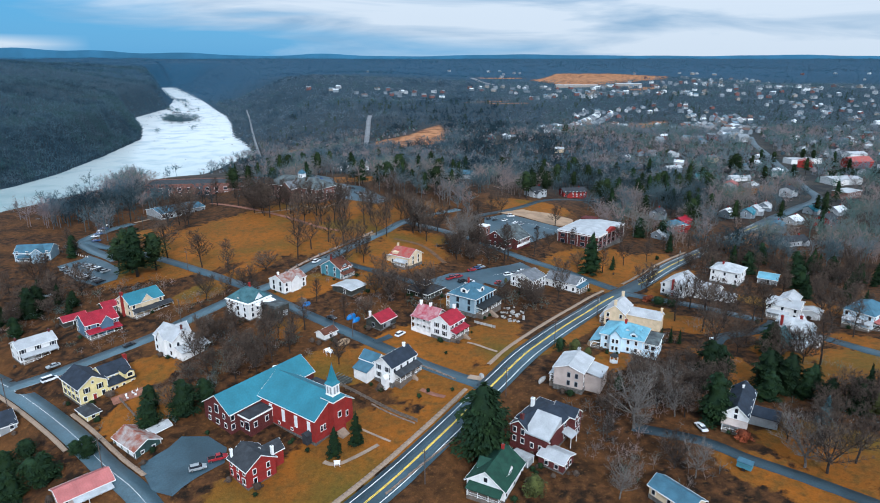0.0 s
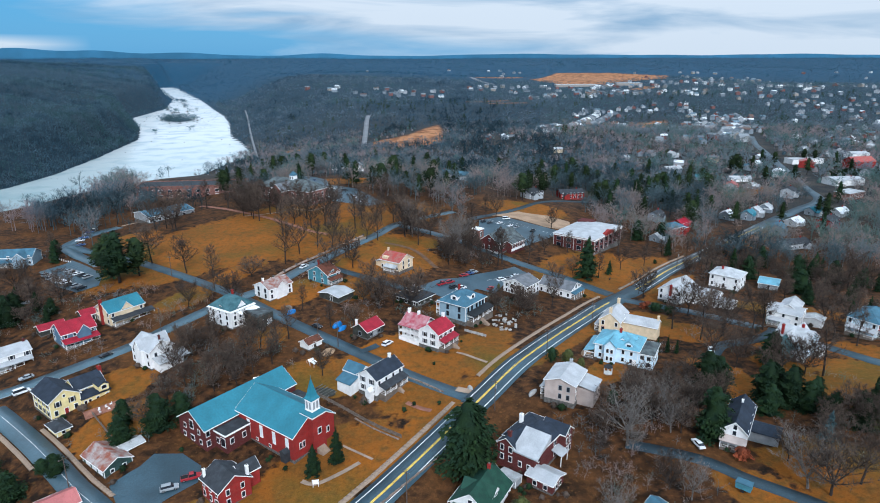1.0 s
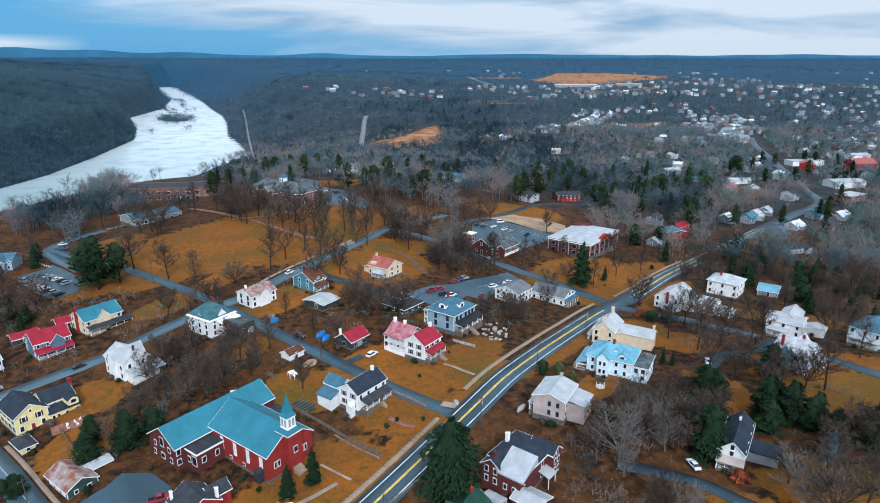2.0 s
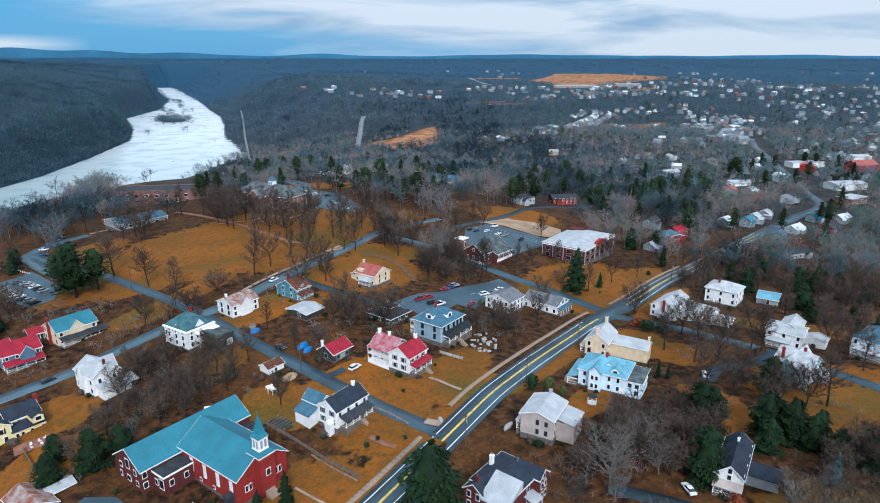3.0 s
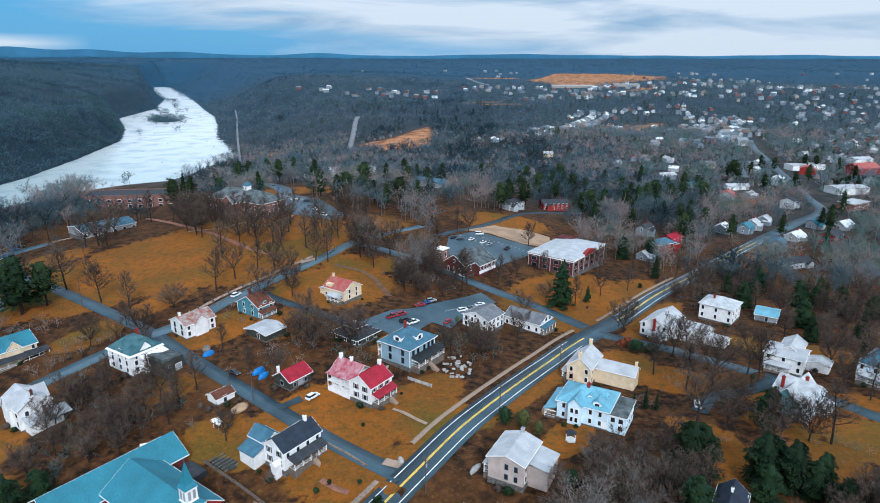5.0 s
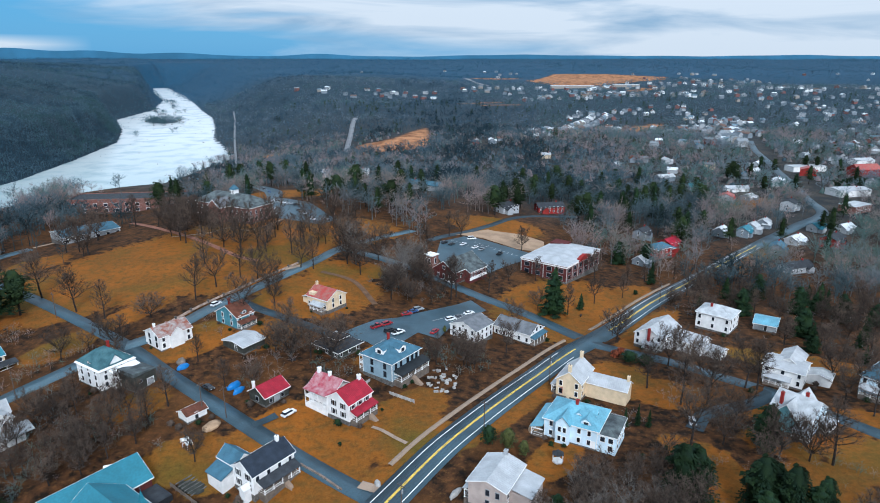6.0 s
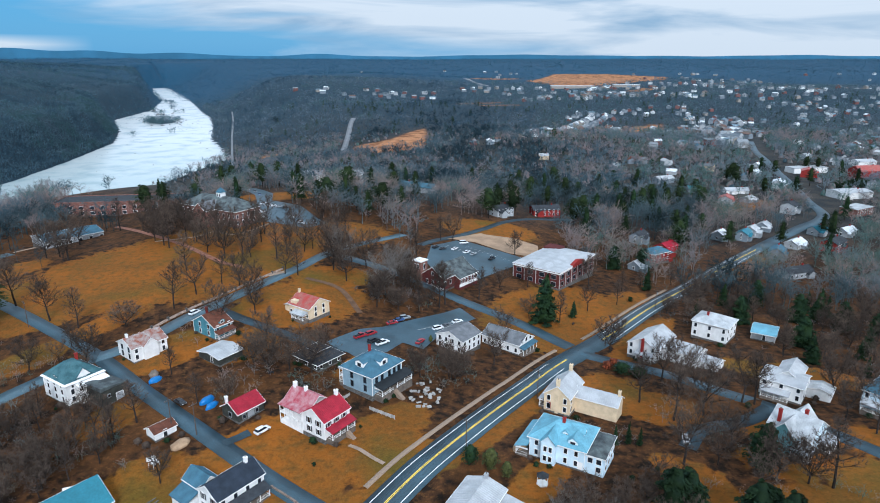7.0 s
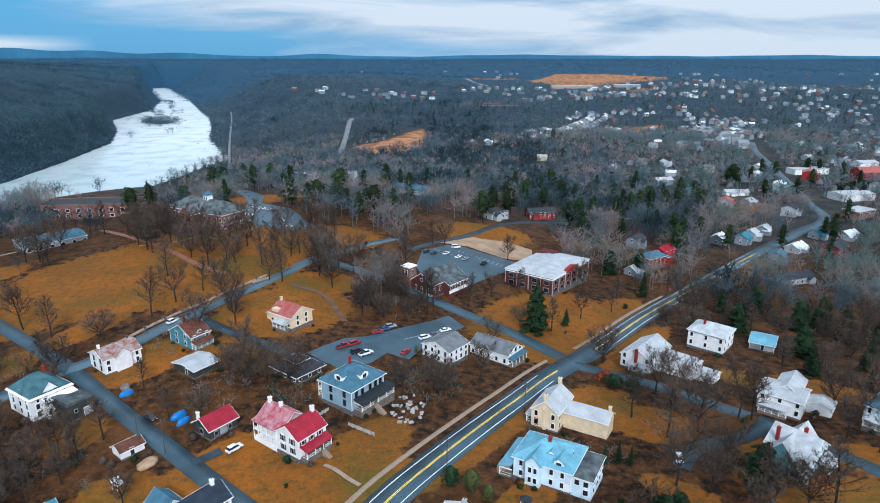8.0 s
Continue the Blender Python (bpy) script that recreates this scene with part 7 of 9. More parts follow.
def keep_mask(x, y, gap):
    ok = np.ones(len(x), bool)
    for w, p in LINES.values():
        if p[:, 1].max() > 380:
            for px, py in p[::2]:
                ok &= np.hypot(x - px, y + (10 if py > 480 else 0) - py) > w / 2 + gap + (9 if py > 480 else 0)
    for w, p in FARLINES.values():
        for px, py in p:
            ok &= (np.hypot(x - px, y - py) > w / 2 + 3) & (np.hypot(x - px * 0.985, y - py * 0.985) > w / 2 + 2)
    for poly in LOTS.values():
        ok &= lot_edge(x, y, poly) > 3
    for a, b, r in PADS + CLEAR:
        ok &= np.hypot(x - a, y - b) > r + 1
        if b > 380:
            for q in (0.985, 0.972, 0.96):
                ok &= np.hypot(x - a * q, y - b * q) > r + 1
    d, hw, side = along(x, y, RIVER)
    ok &= (d - hw > np.where(side > 0, 6, 14)) | (islands(x, y) > -83) | ((y > 2750) & (d - hw > -35))
    ok &= in_lawns(x, y, 0.1) < 0.5
    # the near river bank is open towards the bridge
    ok &= ~((x < np.where(y < 505, -205 - 0.33 * (y - 330), -125 - 0.25 * (y - 505))) & (y < 980) & (x > -640) & (side <= 0)) | (nr.random(len(x)) < 0.03)
    return ok


def canopy(x, y, hmin, hmax, wide, mat, label, rings=2):
    """Uneven closed crowns standing crown to crown, in one mesh."""
    n, K = len(x), 6
    z = ground(x, y)
    h = nr.uniform(hmin, hmax, n)
    r = h * wide * nr.uniform(0.7, 1.3, n)
    V = np.zeros((n, 1 + rings * K, 3))
    V[:, 0] = np.stack([r * nr.uniform(-0.3, 0.3, n), r * nr.uniform(-0.3, 0.3, n), h], -1)
    a0 = nr.uniform(0, 6.283, n)
    shape = (None, ((1.0, 0.02, 0.04),), ((0.62, 0.74, 0.14), (1.0, 0.06, 0.06)), ((0.58, 0.88, 0.07), (1.0, 0.62, 0.10), (0.55, 0.20, 0.06)))[rings]
    for q in range(rings):
        f, zz, j = shape[q]
        for k in range(K):
            a = a0 + 6.283 * (k + 0.5 * q) / K + nr.uniform(-0.25, 0.25, n)
            rr = r * f * nr.uniform(0.65, 1.3, n)
            V[:, 1 + q * K + k] = np.stack([rr * np.cos(a), rr * np.sin(a), h * (zz + nr.uniform(-j, j, n))], -1)
    V += np.stack([x, y, z], -1)[:, None, :]
    F = [(0, 1 + k, 1 + (k + 1) % K) for k in range(K)]
    for q in range(rings - 1):
        for k in range(K):
            a, b, c, d = 1 + q * K + k, 1 + q * K + (k + 1) % K, 1 + (q + 1) * K + k, 1 + (q + 1) * K + (k + 1) % K
            F += [(a, c, b), (b, c, d)]
    F = (np.arange(n)[:, None, None] * V.shape[1] + np.array(F)[None]).reshape(-1, 3)
    drift = 0.5 + 0.3 * np.sin(x / 37 + y / 61) * np.sin(y / 43 - x / 29) + 0.35 * np.sin(x / 130 + y / 95) * np.sin(y / 110 - x / 240)
    drift = drift + 0.45 * np.sin(y / 95 + np.sin(x / 310) * 1.6) * sstep(2300, 3000, y)
    tone = np.clip(0.40 * nr.random((n, 1)) + 0.45 * drift[:, None] + 0.25 * nr.random((n, V.shape[1])) - 0.05, 0, 1)
    me = raw_mesh("woods", V.reshape(-1, 3), F, mat, tone.ravel())
    me.polygons.foreach_set("use_smooth", [True] * len(me.polygons))
    tagged(new("woods", me), label, "woods", kind="stuff")


def tree_shapes(seed, kinds, limbs, twigs, width, spread, ever=False):
    """Leafless trees one unit high as triangles: trunk, rising limbs, fans of twigs; or needle trees with drooping boughs."""
    r = np.random.default_rng(seed)
    unit = lambda q: q / np.linalg.norm(q)
    out = []
    for _ in range(kinds):
        tris = [[(-0.011, 0, -0.04), (0.011, 0, -0.04), (0, 0, 0.7)], [(0, -0.011, -0.04), (0, 0.011, -0.04), (0, 0, 0.7)]]
        for i in range(limbs):
            a = 2.4 * i + r.uniform(-0.4, 0.4)
            if ever:
                f = (i + 0.5) / limbs
                d = np.array([math.cos(a), math.sin(a), -0.25])
                p, l = np.array([0, 0, 0.12 + 0.86 * f]), spread * (1.05 - f) ** 0.7 * r.uniform(0.7, 1.1)
            else:
                el = r.uniform(0.35, 1.35)
                d = np.array([math.cos(a) * math.cos(el), math.sin(a) * math.cos(el), math.sin(el)])
                p, l = np.array([0, 0, r.uniform(0.24, 0.6)]), r.uniform(0.26, 0.46) * (spread / 0.3)
            w = unit(np.cross(d, (0, 0, 1))) * (0.007 if not ever else width)
            tris.append([p - w, p + w, p + d * l])
            for _k in range(twigs):
                q = p + d * l * r.uniform(0.3, 1.0)
                dd = unit(d * 0.55 + unit(r.normal(0, 1, 3)) * 0.8 + np.array([0, 0, -0.1 if ever else 0.4]))
                w = unit(np.cross(dd, r.normal(0, 1, 3))) * width * r.uniform(0.6, 1.3)
                tris.append([q - w, q + w, q + dd * r.uniform(0.09, 0.2)])
        t = np.array(tris, float)
        t[..., 2] /= t[..., 2].max()
        out.append(t)
    return np.array(out)


def grove(x, y, hmin, hmax, shapes, mat, label, name="woods", wide=1.0):
    """Many trees of a few shapes, turned and stretched, in one mesh."""
    n = len(x)
    S = shapes[nr.integers(0, len(shapes), n)]
    a, h = nr.uniform(0, 6.283, n), nr.uniform(hmin, hmax, n)
    c, s = (np.cos(a) * h * wide * nr.uniform(0.8, 1.25, n))[:, None, None], (np.sin(a) * h * wide * nr.uniform(0.8, 1.25, n))[:, None, None]
    V = np.stack([S[..., 0] * c - S[..., 1] * s, S[..., 0] * s + S[..., 1] * c, S[..., 2] * h[:, None, None]], -1)
    V += np.stack([x, y, ground(x, y)], -1)[:, None, None, :]
    drift = 0.5 + 0.3 * np.sin(x / 37 + y / 61) * np.sin(y / 43 - x / 29) + 0.35 * np.sin(x / 130 + y / 95) * np.sin(y / 110 - x / 240)
    drift += 0.34 * np.sin(x / 13 + 1.7 * np.sin(y / 31)) * np.sin(y / 17 + 1.3 * np.sin(x / 23))
    hollow = 0.36 * np.exp(-((x - 20) / 240) ** 2 - ((y - 1350) / 520) ** 2) + 0.20 * (1 - sstep(120, 330, x)) * (x > -200) * (1 - sstep(800, 1200, y)) * (y > 330)
    tone = np.repeat(np.clip(0.26 * nr.random(n) + 0.70 * drift - 0.02 - 0.06 * (1 - sstep(-230, -110, x)) * (y < 620) + 0.26 * sstep(60, 320, x) + 0.20 * sstep(420, 1100, x) - hollow, 0, 1), S.shape[1] * 3)
    verts = V.reshape(-1, 3)
    me = raw_mesh(name, verts, np.arange(len(verts)).reshape(-1, 3), mat, tone)
    tagged(new(name, me), label, "woods", kind="stuff")


def scatter(x0, x1, y0, y1, n, gap=1.5, left=None):
    x, y = nr.uniform(x0, x1, n), nr.uniform(y0, y1, n)
    ok = keep_mask(x, y, gap) & (np.abs(x) < 1.1 * y + 320)
    if left is not None:
        d, hw, side = along(x, y, RIVER)
        ok &= (side > 0) if left else (side <= 0)
    return x[ok], y[ok]

# ---- town further off ----
CLEAR = []
FARWALLS = [WHITE, GREYWALL, CREAM, WHITE, BRICK, PALEBLUE, WHITE]
FARROOFS = [SHINGLE, GREYSHINGLE, WHITEROOF, SHINGLE, BROWNROOF, SILVER, BLUEROOF]
WORDS = {WHITE: "white", GREYWALL: "grey", CREAM: "cream", BRICK: "red brick", PALEBLUE: "pale blue", SHINGLE: "dark shingle", GREYSHINGLE: "grey shingle", WHITEROOF: "white metal", BROWNROOF: "rust brown",
         SILVER: "silver metal", BLUEROOF: "blue-grey", REDROOF: "crimson metal", REDROOF2: "scarlet metal", TEALROOF: "teal metal", ROSEBRICK: "rose brick"}


DISTANT = [[], [], []]
dr = random.Random(8)


def distant(x, y, yaw, a, b, h, rise, flat):
    """A house too far off to tell its parts: walls and roof added to the one distant town."""
    v, f, mi = DISTANT
    m = pose(x, y, gz(x, y), 0, 0, yaw)
    w, r = dr.choice((0, 0, 1, 1, 2, 3, 4)), 5 + dr.choice((0, 0, 1, 1, 2, 3, 4))
    wall, roof = Build(), Build()
    wall.box(-a / 2, -b / 2, -3, a / 2, b / 2, h)
    if flat:
        roof.box(-a / 2 - 0.3, -b / 2 - 0.3, h, a / 2 + 0.3, b / 2 + 0.3, h + 0.5)
        r = 7
    else:
        wall.extrude([(-b / 2, h), (b / 2, h), (0, h + rise)], lambda t, p, z: (t, p, z), -a / 2, a / 2)
        k = rise / (b / 2) * 0.5
        roof.extrude([(-b / 2 - 0.5, h - k), (0, h + rise), (b / 2 + 0.5, h - k), (b / 2 + 0.5, h - k + 0.3), (0, h + rise + 0.35), (-b / 2 - 0.5, h - k + 0.3)], lambda t, p, z: (t, p, z), -a / 2 - 0.5, a / 2 + 0.5)
        wing = dr.random() < 0.6
        if wing:
            s, q = dr.uniform(-a / 3, a / 3), b / 2 + dr.uniform(1.5, 4)
            wall.box(s - 2.2, -q, -3, s + 2.2, 0, h * 0.75)
            roof.extrude([(s - 2.7, h * 0.7), (s, h * 0.75 + 1.7), (s + 2.7, h * 0.7), (s, h * 0.75 + 2.0)], lambda t, p, z: (p, t, z), -q - 0.4, 0)
        wall.box(a / 4 - 0.4, -0.4, h, a / 4 + 0.4, 0.4, h + rise + 1.2)
    for bld, mat in ((wall, w), (roof, r)):
        n = len(v)
        v += [tuple(m @ Vector(p)) for p in bld.v]
        f += [tuple(n + i for i in q) for q in bld.f]
        mi += [mat] * len(bld.f)


def far_house(x, y, yaw, a, b, h, wall, roof, where="among trees", rise=2.4, flat=False, windows=True):
    CLEAR.append((x, y, 0.55 * max(a, b)))
    if y > 1000:
        distant(x, y, yaw, a, b, h, rise, flat)
        return None
    ob = thing("house", pose(x, y, gz(x, y), 0, 0, yaw), WORDS[wall] + " house with " + WORDS[roof] + " roof " + where, "house", "houses of the far town")
    # smaller houses get the copies of white and grey with haze painted in
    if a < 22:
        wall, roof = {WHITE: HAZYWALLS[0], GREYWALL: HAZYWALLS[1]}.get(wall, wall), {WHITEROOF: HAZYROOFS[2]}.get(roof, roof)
    w = Build()
    w.box(-a / 2, -b / 2, -3, a / 2, b / 2, h)
    if not flat:
        for s in (-a / 2, a / 2 - 0.15):
            w.extrude([(-b / 2, h), (b / 2, h), (0, h + rise)], lambda t, p, z: (t, p, z), s, s + 0.15)
    part("wall", w, wall, ob)
    r = Build()
    if flat:
        r.box(-a / 2 - 0.3, -b / 2 - 0.3, h, a / 2 + 0.3, b / 2 + 0.3, h + 0.4)
    else:
        k = rise / (b / 2) * 0.5
        r.extrude([(-b / 2 - 0.5, h - k), (0, h + rise), (b / 2 + 0.5, h - k), (b / 2 + 0.5, h - k + 0.25), (0, h + rise + 0.28), (-b / 2 - 0.5, h - k + 0.25)], lambda t, p, z: (t, p, z), -a / 2 - 0.5, a / 2 + 0.5)
    part("roof", r, roof, ob)
    if not flat:
        side, q = dr.uniform(-a / 3, a / 3), b / 2 + dr.uniform(1.5, 3.5)
        w = Build()
        w.box(side - 2.3, -q, -3, side + 2.3, 0, h * 0.72)
        w.extrude([(side - 2.3, h * 0.72), (side + 2.3, h * 0.72), (side, h * 0.72 + 1.7)], lambda t, p, z: (p, t, z), -q, -q + 0.15)
        part("wing", w, wall, ob)
        w = Build()
        w.extrude([(side - 2.8, h * 0.66), (side, h * 0.72 + 1.75), (side + 2.8, h * 0.66), (side + 2.8, h * 0.66 + 0.2), (side, h * 0.72 + 2.0), (side - 2.8, h * 0.66 + 0.2)], lambda t, p, z: (p, t, z), -q - 0.4, 0)
        part("wing_roof", w, roof, ob)
        w = Build()
        w.box(a / 4 - 0.4, -0.4, h, a / 4 + 0.4, 0.4, h + rise + 1.3)
        part("chimney", w, BRICK, ob)
    if windows and y < 660 and a < 40:
        f, g, _ = window_mesh(1.1, 1.5, TRIM, False)
        n = max(2, int(a / 3.2))
        for z in (1.1, 3.7) if h > 4.6 else (1.0,):
            for i in range(n):
                part("pane", g, None, part("window", f, None, ob, m=Matrix.Translation((-a / 2 + a * (i + 0.5) / n, -b / 2, z))))
            part("pane", g, None, part("window", f, None, ob, m=Matrix.Translation((-a / 2, 0, z)) @ pose(0, 0, 0, 0, 0, -90)))
    return ob


by_road = "beside the road"
for spec in ((146, 405, 50, 9, 7, 3.2, GREYWALL, SILVER), (177, 447, 40, 12, 9, 5, BRICK, REDROOF), (252, 455, 55, 13, 9, 4.6, GREYWALL, BLUEROOF, by_road), (242, 414, 20, 18, 9, 4.0, WHITE, SHINGLE), (275, 476, 40, 14, 9, 3.4, WHITE, WHITEROOF, by_road),
             (297, 470, 40, 17, 11, 6, BRICK, SHINGLE, by_road), (308, 508, 30, 13, 8, 4, WHITE, TEALROOF), (327, 505, 30, 13, 8, 4, WHITE, WHITEROOF), (274, 519, 50, 10, 8, 4, GREYWALL, SILVER), (230, 492, 50, 10, 8, 4.5, GREYWALL, WHITEROOF),
             (248, 494, 50, 12, 8, 5, GREYWALL, TEALROOF), (258, 504, 50, 10, 8, 5, WHITE, SILVER), (373, 692, 60, 16, 11, 6, WHITE, WHITEROOF, by_road), (366, 745, 60, 16, 11, 5, GREYWALL, BLUEROOF), (464, 806, 10, 44, 16, 6, WHITE, WHITEROOF, by_road, 2.0, True),
             (446, 770, 60, 17, 14, 7, BRICK, REDROOF2), (512, 772, 10, 30, 18, 8, BRICK, REDROOF2, "in a wide lot", 5), (374, 569, 30, 24, 14, 6, ROSEBRICK, SILVER, by_road, 1.5, True), (566, 862, 10, 26, 16, 6, WHITE, WHITEROOF),
             (283, 606, 60, 12, 11, 6, WHITE, REDROOF2), (308, 618, 40, 12, 9, 3, GREYWALL, SILVER), (316, 660, 0, 22, 8, 3, WHITE, WHITEROOF), (279, 672, 0, 10, 8, 3, GREYWALL, TEALROOF), (322, 574, 50, 14, 11, 7, WHITE, SHINGLE), (268, 724, 20, 20, 10, 5, GREYWALL, SILVER),
             (76, 498, 40, 16, 10, 5, WHITE, SHINGLE), (110, 516, 10, 20, 11, 5, BRICK, SHINGLE), (-52, 652, 10, 22, 12, 10, WHITE, WHITEROOF, "behind dark pines"), (-104, 720, 0, 40, 14, 8, WHITE, WHITEROOF, "behind dark pines"), (14, 580, 150, 34, 12, 5, GREYWALL, BLUEROOF), (165, 466, 50, 12, 8, 5, GREYWALL, SHINGLE)):
    far_house(*spec)
tr = random.Random(77)
for spec in ((412, 640, 10, 33, 19, 6, WHITE, WHITEROOF, "beside a wide lot", 1.2), (480, 2320, 0, 150, 30, 8, ROSEBRICK, SILVER, "below the tan field", 2, True), (660, 2300, 0, 90, 26, 8, BRICK, WHITEROOF, "below the tan field", 2, True), (530, 1180, 20, 42, 18, 7, WHITE, SILVER, "in the town centre", 3), (505, 1120, 70, 26, 16, 7, GREYWALL, WHITEROOF, "in the town centre", 2, True)):
    far_house(*spec, windows=False)
for i in range(46):
    u_ = i / 45
    x, y = 470 + 170 * u_ + tr.uniform(-38, 38), 1050 + 400 * u_ + tr.uniform(-30, 30)
    if np.min(np.hypot(LINES["road_main"][1][:, 0] - x, LINES["road_main"][1][:, 1] - y)) > 14 and all(math.hypot(x - p, y - q) > r + 7 for p, q, r in CLEAR):
        far_house(x, y, tr.choice((20, 65, 110)) + tr.uniform(-6, 6), tr.uniform(10, 20), tr.uniform(8, 12), tr.uniform(5, 9), WHITE, WHITEROOF, "in the town centre", tr.uniform(1.5, 3.5), windows=False)
for i in range(13):
    far_house(246 + 10.5 * i + 5 * (i % 2), 1250 + 24 * i, 60, 15, 10, 7.5, (WHITE, GREYWALL, CREAM)[i % 3], (GREYSHINGLE, SHINGLE, WHITEROOF)[i % 3], "in a terrace row", 3, windows=False)
    far_house(276 + 10.5 * i, 1240 + 24 * i, 60, 15, 10, 7.5, (WHITE, WHITE, PALEBLUE)[i % 3], (SILVER, GREYSHINGLE, WHITEROOF)[i % 3], "in a terrace row", 3, windows=False)
# rows and clusters: centre, radii, number
for cx, cy, ra, rb, n, bright in ((364, 1540, 60, 60, 16, 0.8), (250, 1270, 60, 40, 12, 0.8), (190, 1190, 40, 30, 5, 0.5), (104, 1070, 30, 20, 2, 0.6), (170, 895, 20, 20, 2, 0.7), (571, 1300, 80, 90, 22, 0.8), (650, 1470, 90, 60, 18, 0.9), (409, 1030, 60, 40, 6, 0.6), (465, 1930, 220, 90, 22, 0.6),
                          (317, 2200, 240, 120, 16, 0.7), (700, 2260, 300, 120, 24, 0.7), (1111, 2285, 300, 160, 16, 0.7), (987, 1640, 260, 200, 18, 0.6), (560, 1600, 120, 60, 10, 0.7), (1238, 2699, 200, 100, 6, 0.8), (-200, 2050, 260, 90, 12, 0.8), (750, 1050, 160, 150, 16, 0.6), (330, 820, 90, 70, 8, 0.5), (560, 700, 100, 80, 8, 0.6), (850, 1900, 300, 150, 14, 0.7), (420, 1300, 90, 80, 8, 0.6), (640, 900, 120, 80, 10, 0.6), (1250, 1900, 340, 240, 18, 0.6), (1500, 2300, 300, 200, 14, 0.6), (900, 1350, 260, 160, 14, 0.6), (1100, 1550, 240, 200, 12, 0.6), (300, 3300, 700, 300, 4, 0.6), (1500, 3000, 700, 300, 7, 0.6)):
    for _ in range(int(n * (2.1 if cy > 1000 else 1.6))):
        a, q = tr.uniform(0, 6.28), math.sqrt(tr.random())
        x, y = cx + ra * q * math.cos(a), cy + rb * q * math.sin(a)
        if any(math.hypot(x - u, y - v) < r + 8 for u, v, r in CLEAR) or not free(x, y, 6):
            continue
        big = 1.0 + 0.25 * (y > 1800)
        wall = tr.choice(FARWALLS) if tr.random() > bright * 0.6 else WHITE
        far_house(x, y, tr.choice((0, 54, 20, 144, 90)) + tr.uniform(-8, 8), tr.uniform(8, 14) * big, tr.uniform(7, 9.5) * big, tr.uniform(4, 6.5) * big, wall, tr.choice(FARROOFS), windows=y < 560)

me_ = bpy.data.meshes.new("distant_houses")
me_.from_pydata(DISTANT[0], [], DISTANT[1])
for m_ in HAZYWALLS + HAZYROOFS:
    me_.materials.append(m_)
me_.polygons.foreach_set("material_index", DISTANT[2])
tagged(new("distant_houses", me_), "hazy pale and grey houses of the town scattered far off among woods", "houses", kind="stuff")

# ---- woods ----
bx, by = [], []
for cx, cy, ra, rb, n, ever in PATCHES + ((-78, 186, 14, 10, 0, 0), (50, 150, 12, 10, 0, 0), (60, 140, 14, 10, 0, 0), (110, 150, 20, 12, 0, 0), (30, 262, 10, 8, 0, 0), (82, 220, 10, 8, 0, 0), (50, 165, 10, 8, 0, 0), (170, 200, 20, 20, 0, 0), (-100, 240, 16, 18, 0, 0), (0, 246, 16, 8, 0, 0), (-30, 240, 10, 12, 0, 0), (-128, 215, 16, 8, 0, 0), (-140, 262, 20, 12, 0, 0), (40, 160, 12, 8, 0, 0), (20, 150, 8, 10, 0, 0), (95, 165, 14, 10, 0, 0)):
    for _ in range(int(ra * rb * (0.26 if cx < 90 else 0.09))):
        a, q = rng.uniform(0, 6.28), math.sqrt(rng.random())
        x, y = cx + ra * q * math.cos(a), cy + rb * q * math.sin(a)
        if free(x, y, 1.0):
            bx.append(x)
            by.append(y)
NEARTREES = tree_shapes(1, 12, 13, 10, 0.0056, 0.30)
MIDTREES = tree_shapes(2, 12, 9, 6, 0.0135, 0.34)
SLOPETREES = tree_shapes(6, 12, 4, 3, 0.030, 0.40)
FARTREES = tree_shapes(3, 12, 3, 3, 0.048, 0.44)
BUSHES = tree_shapes(4, 8, 9, 6, 0.010, 0.55)
FIRS = tree_shapes(5, 8, 22, 2, 0.055, 0.26, True)
grove(np.array(bx), np.array(by), 1.6, 4.2, BUSHES, WOODS, "low brown leafless brush under the trees", "brush", 1.3)
x, y = scatter(-420, 520, 345, 620, 3900)
ok = ~((np.abs(x + 95) < 60) & (y < 430)) & ~((x < 140) & (x > -60) & (y < 395)) & ~((x < 108) & (x > 20) & (y < 482))
x, y = x[ok], y[ok]
grove(x, y, 9, 21, NEARTREES, WOODS, "brown leafless woods with tangled crowns", wide=1.3)
# dark trees along the river bank beyond the park
t_ = nr.random(150)
x, y = np.interp(t_, [0, 0.3, 0.6, 1], [-246, -236, -238, -268]) + nr.uniform(-12, 12, 150), np.interp(t_, [0, 0.3, 0.6, 1], [372, 395, 445, 545]) + nr.uniform(-4, 4, 150)
ok = keep_mask(x, y, 2) | (nr.random(150) < 0.8)
grove(x[ok], y[ok], 14, 22, NEARTREES, MIDWOODS, "tall dark leafless trees along the river bank", wide=1.0)
x, y = scatter(-500, 900, 610, 1300, 6000, left=False)
grove(x, y, 9, 20, MIDTREES, MIDWOODS, "brown leafless woods with tangled crowns", wide=1.4)
canopy(x[::2], y[::2], 3, 7, 0.5, MIDWOODS, "brown leafless crowns standing close together")
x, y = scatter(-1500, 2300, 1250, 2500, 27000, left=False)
grove(x, y, 8, 16, FARTREES, FARWOODS, "hazy grey leafless woods on rolling land", wide=1.5)
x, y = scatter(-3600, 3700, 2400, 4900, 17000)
grove(x, y, 8, 13, FARTREES, HORIZONWOODS, "leafless woods towards the horizon, painted haze blue", wide=2.4)
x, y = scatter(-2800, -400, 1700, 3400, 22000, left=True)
grove(x, y, 9, 15, FARTREES, HILLWOODS, "hazy grey leafless woods on the far hillside", wide=1.4)
x, y = scatter(-1900, -400, 380, 1720, 30000, left=True)
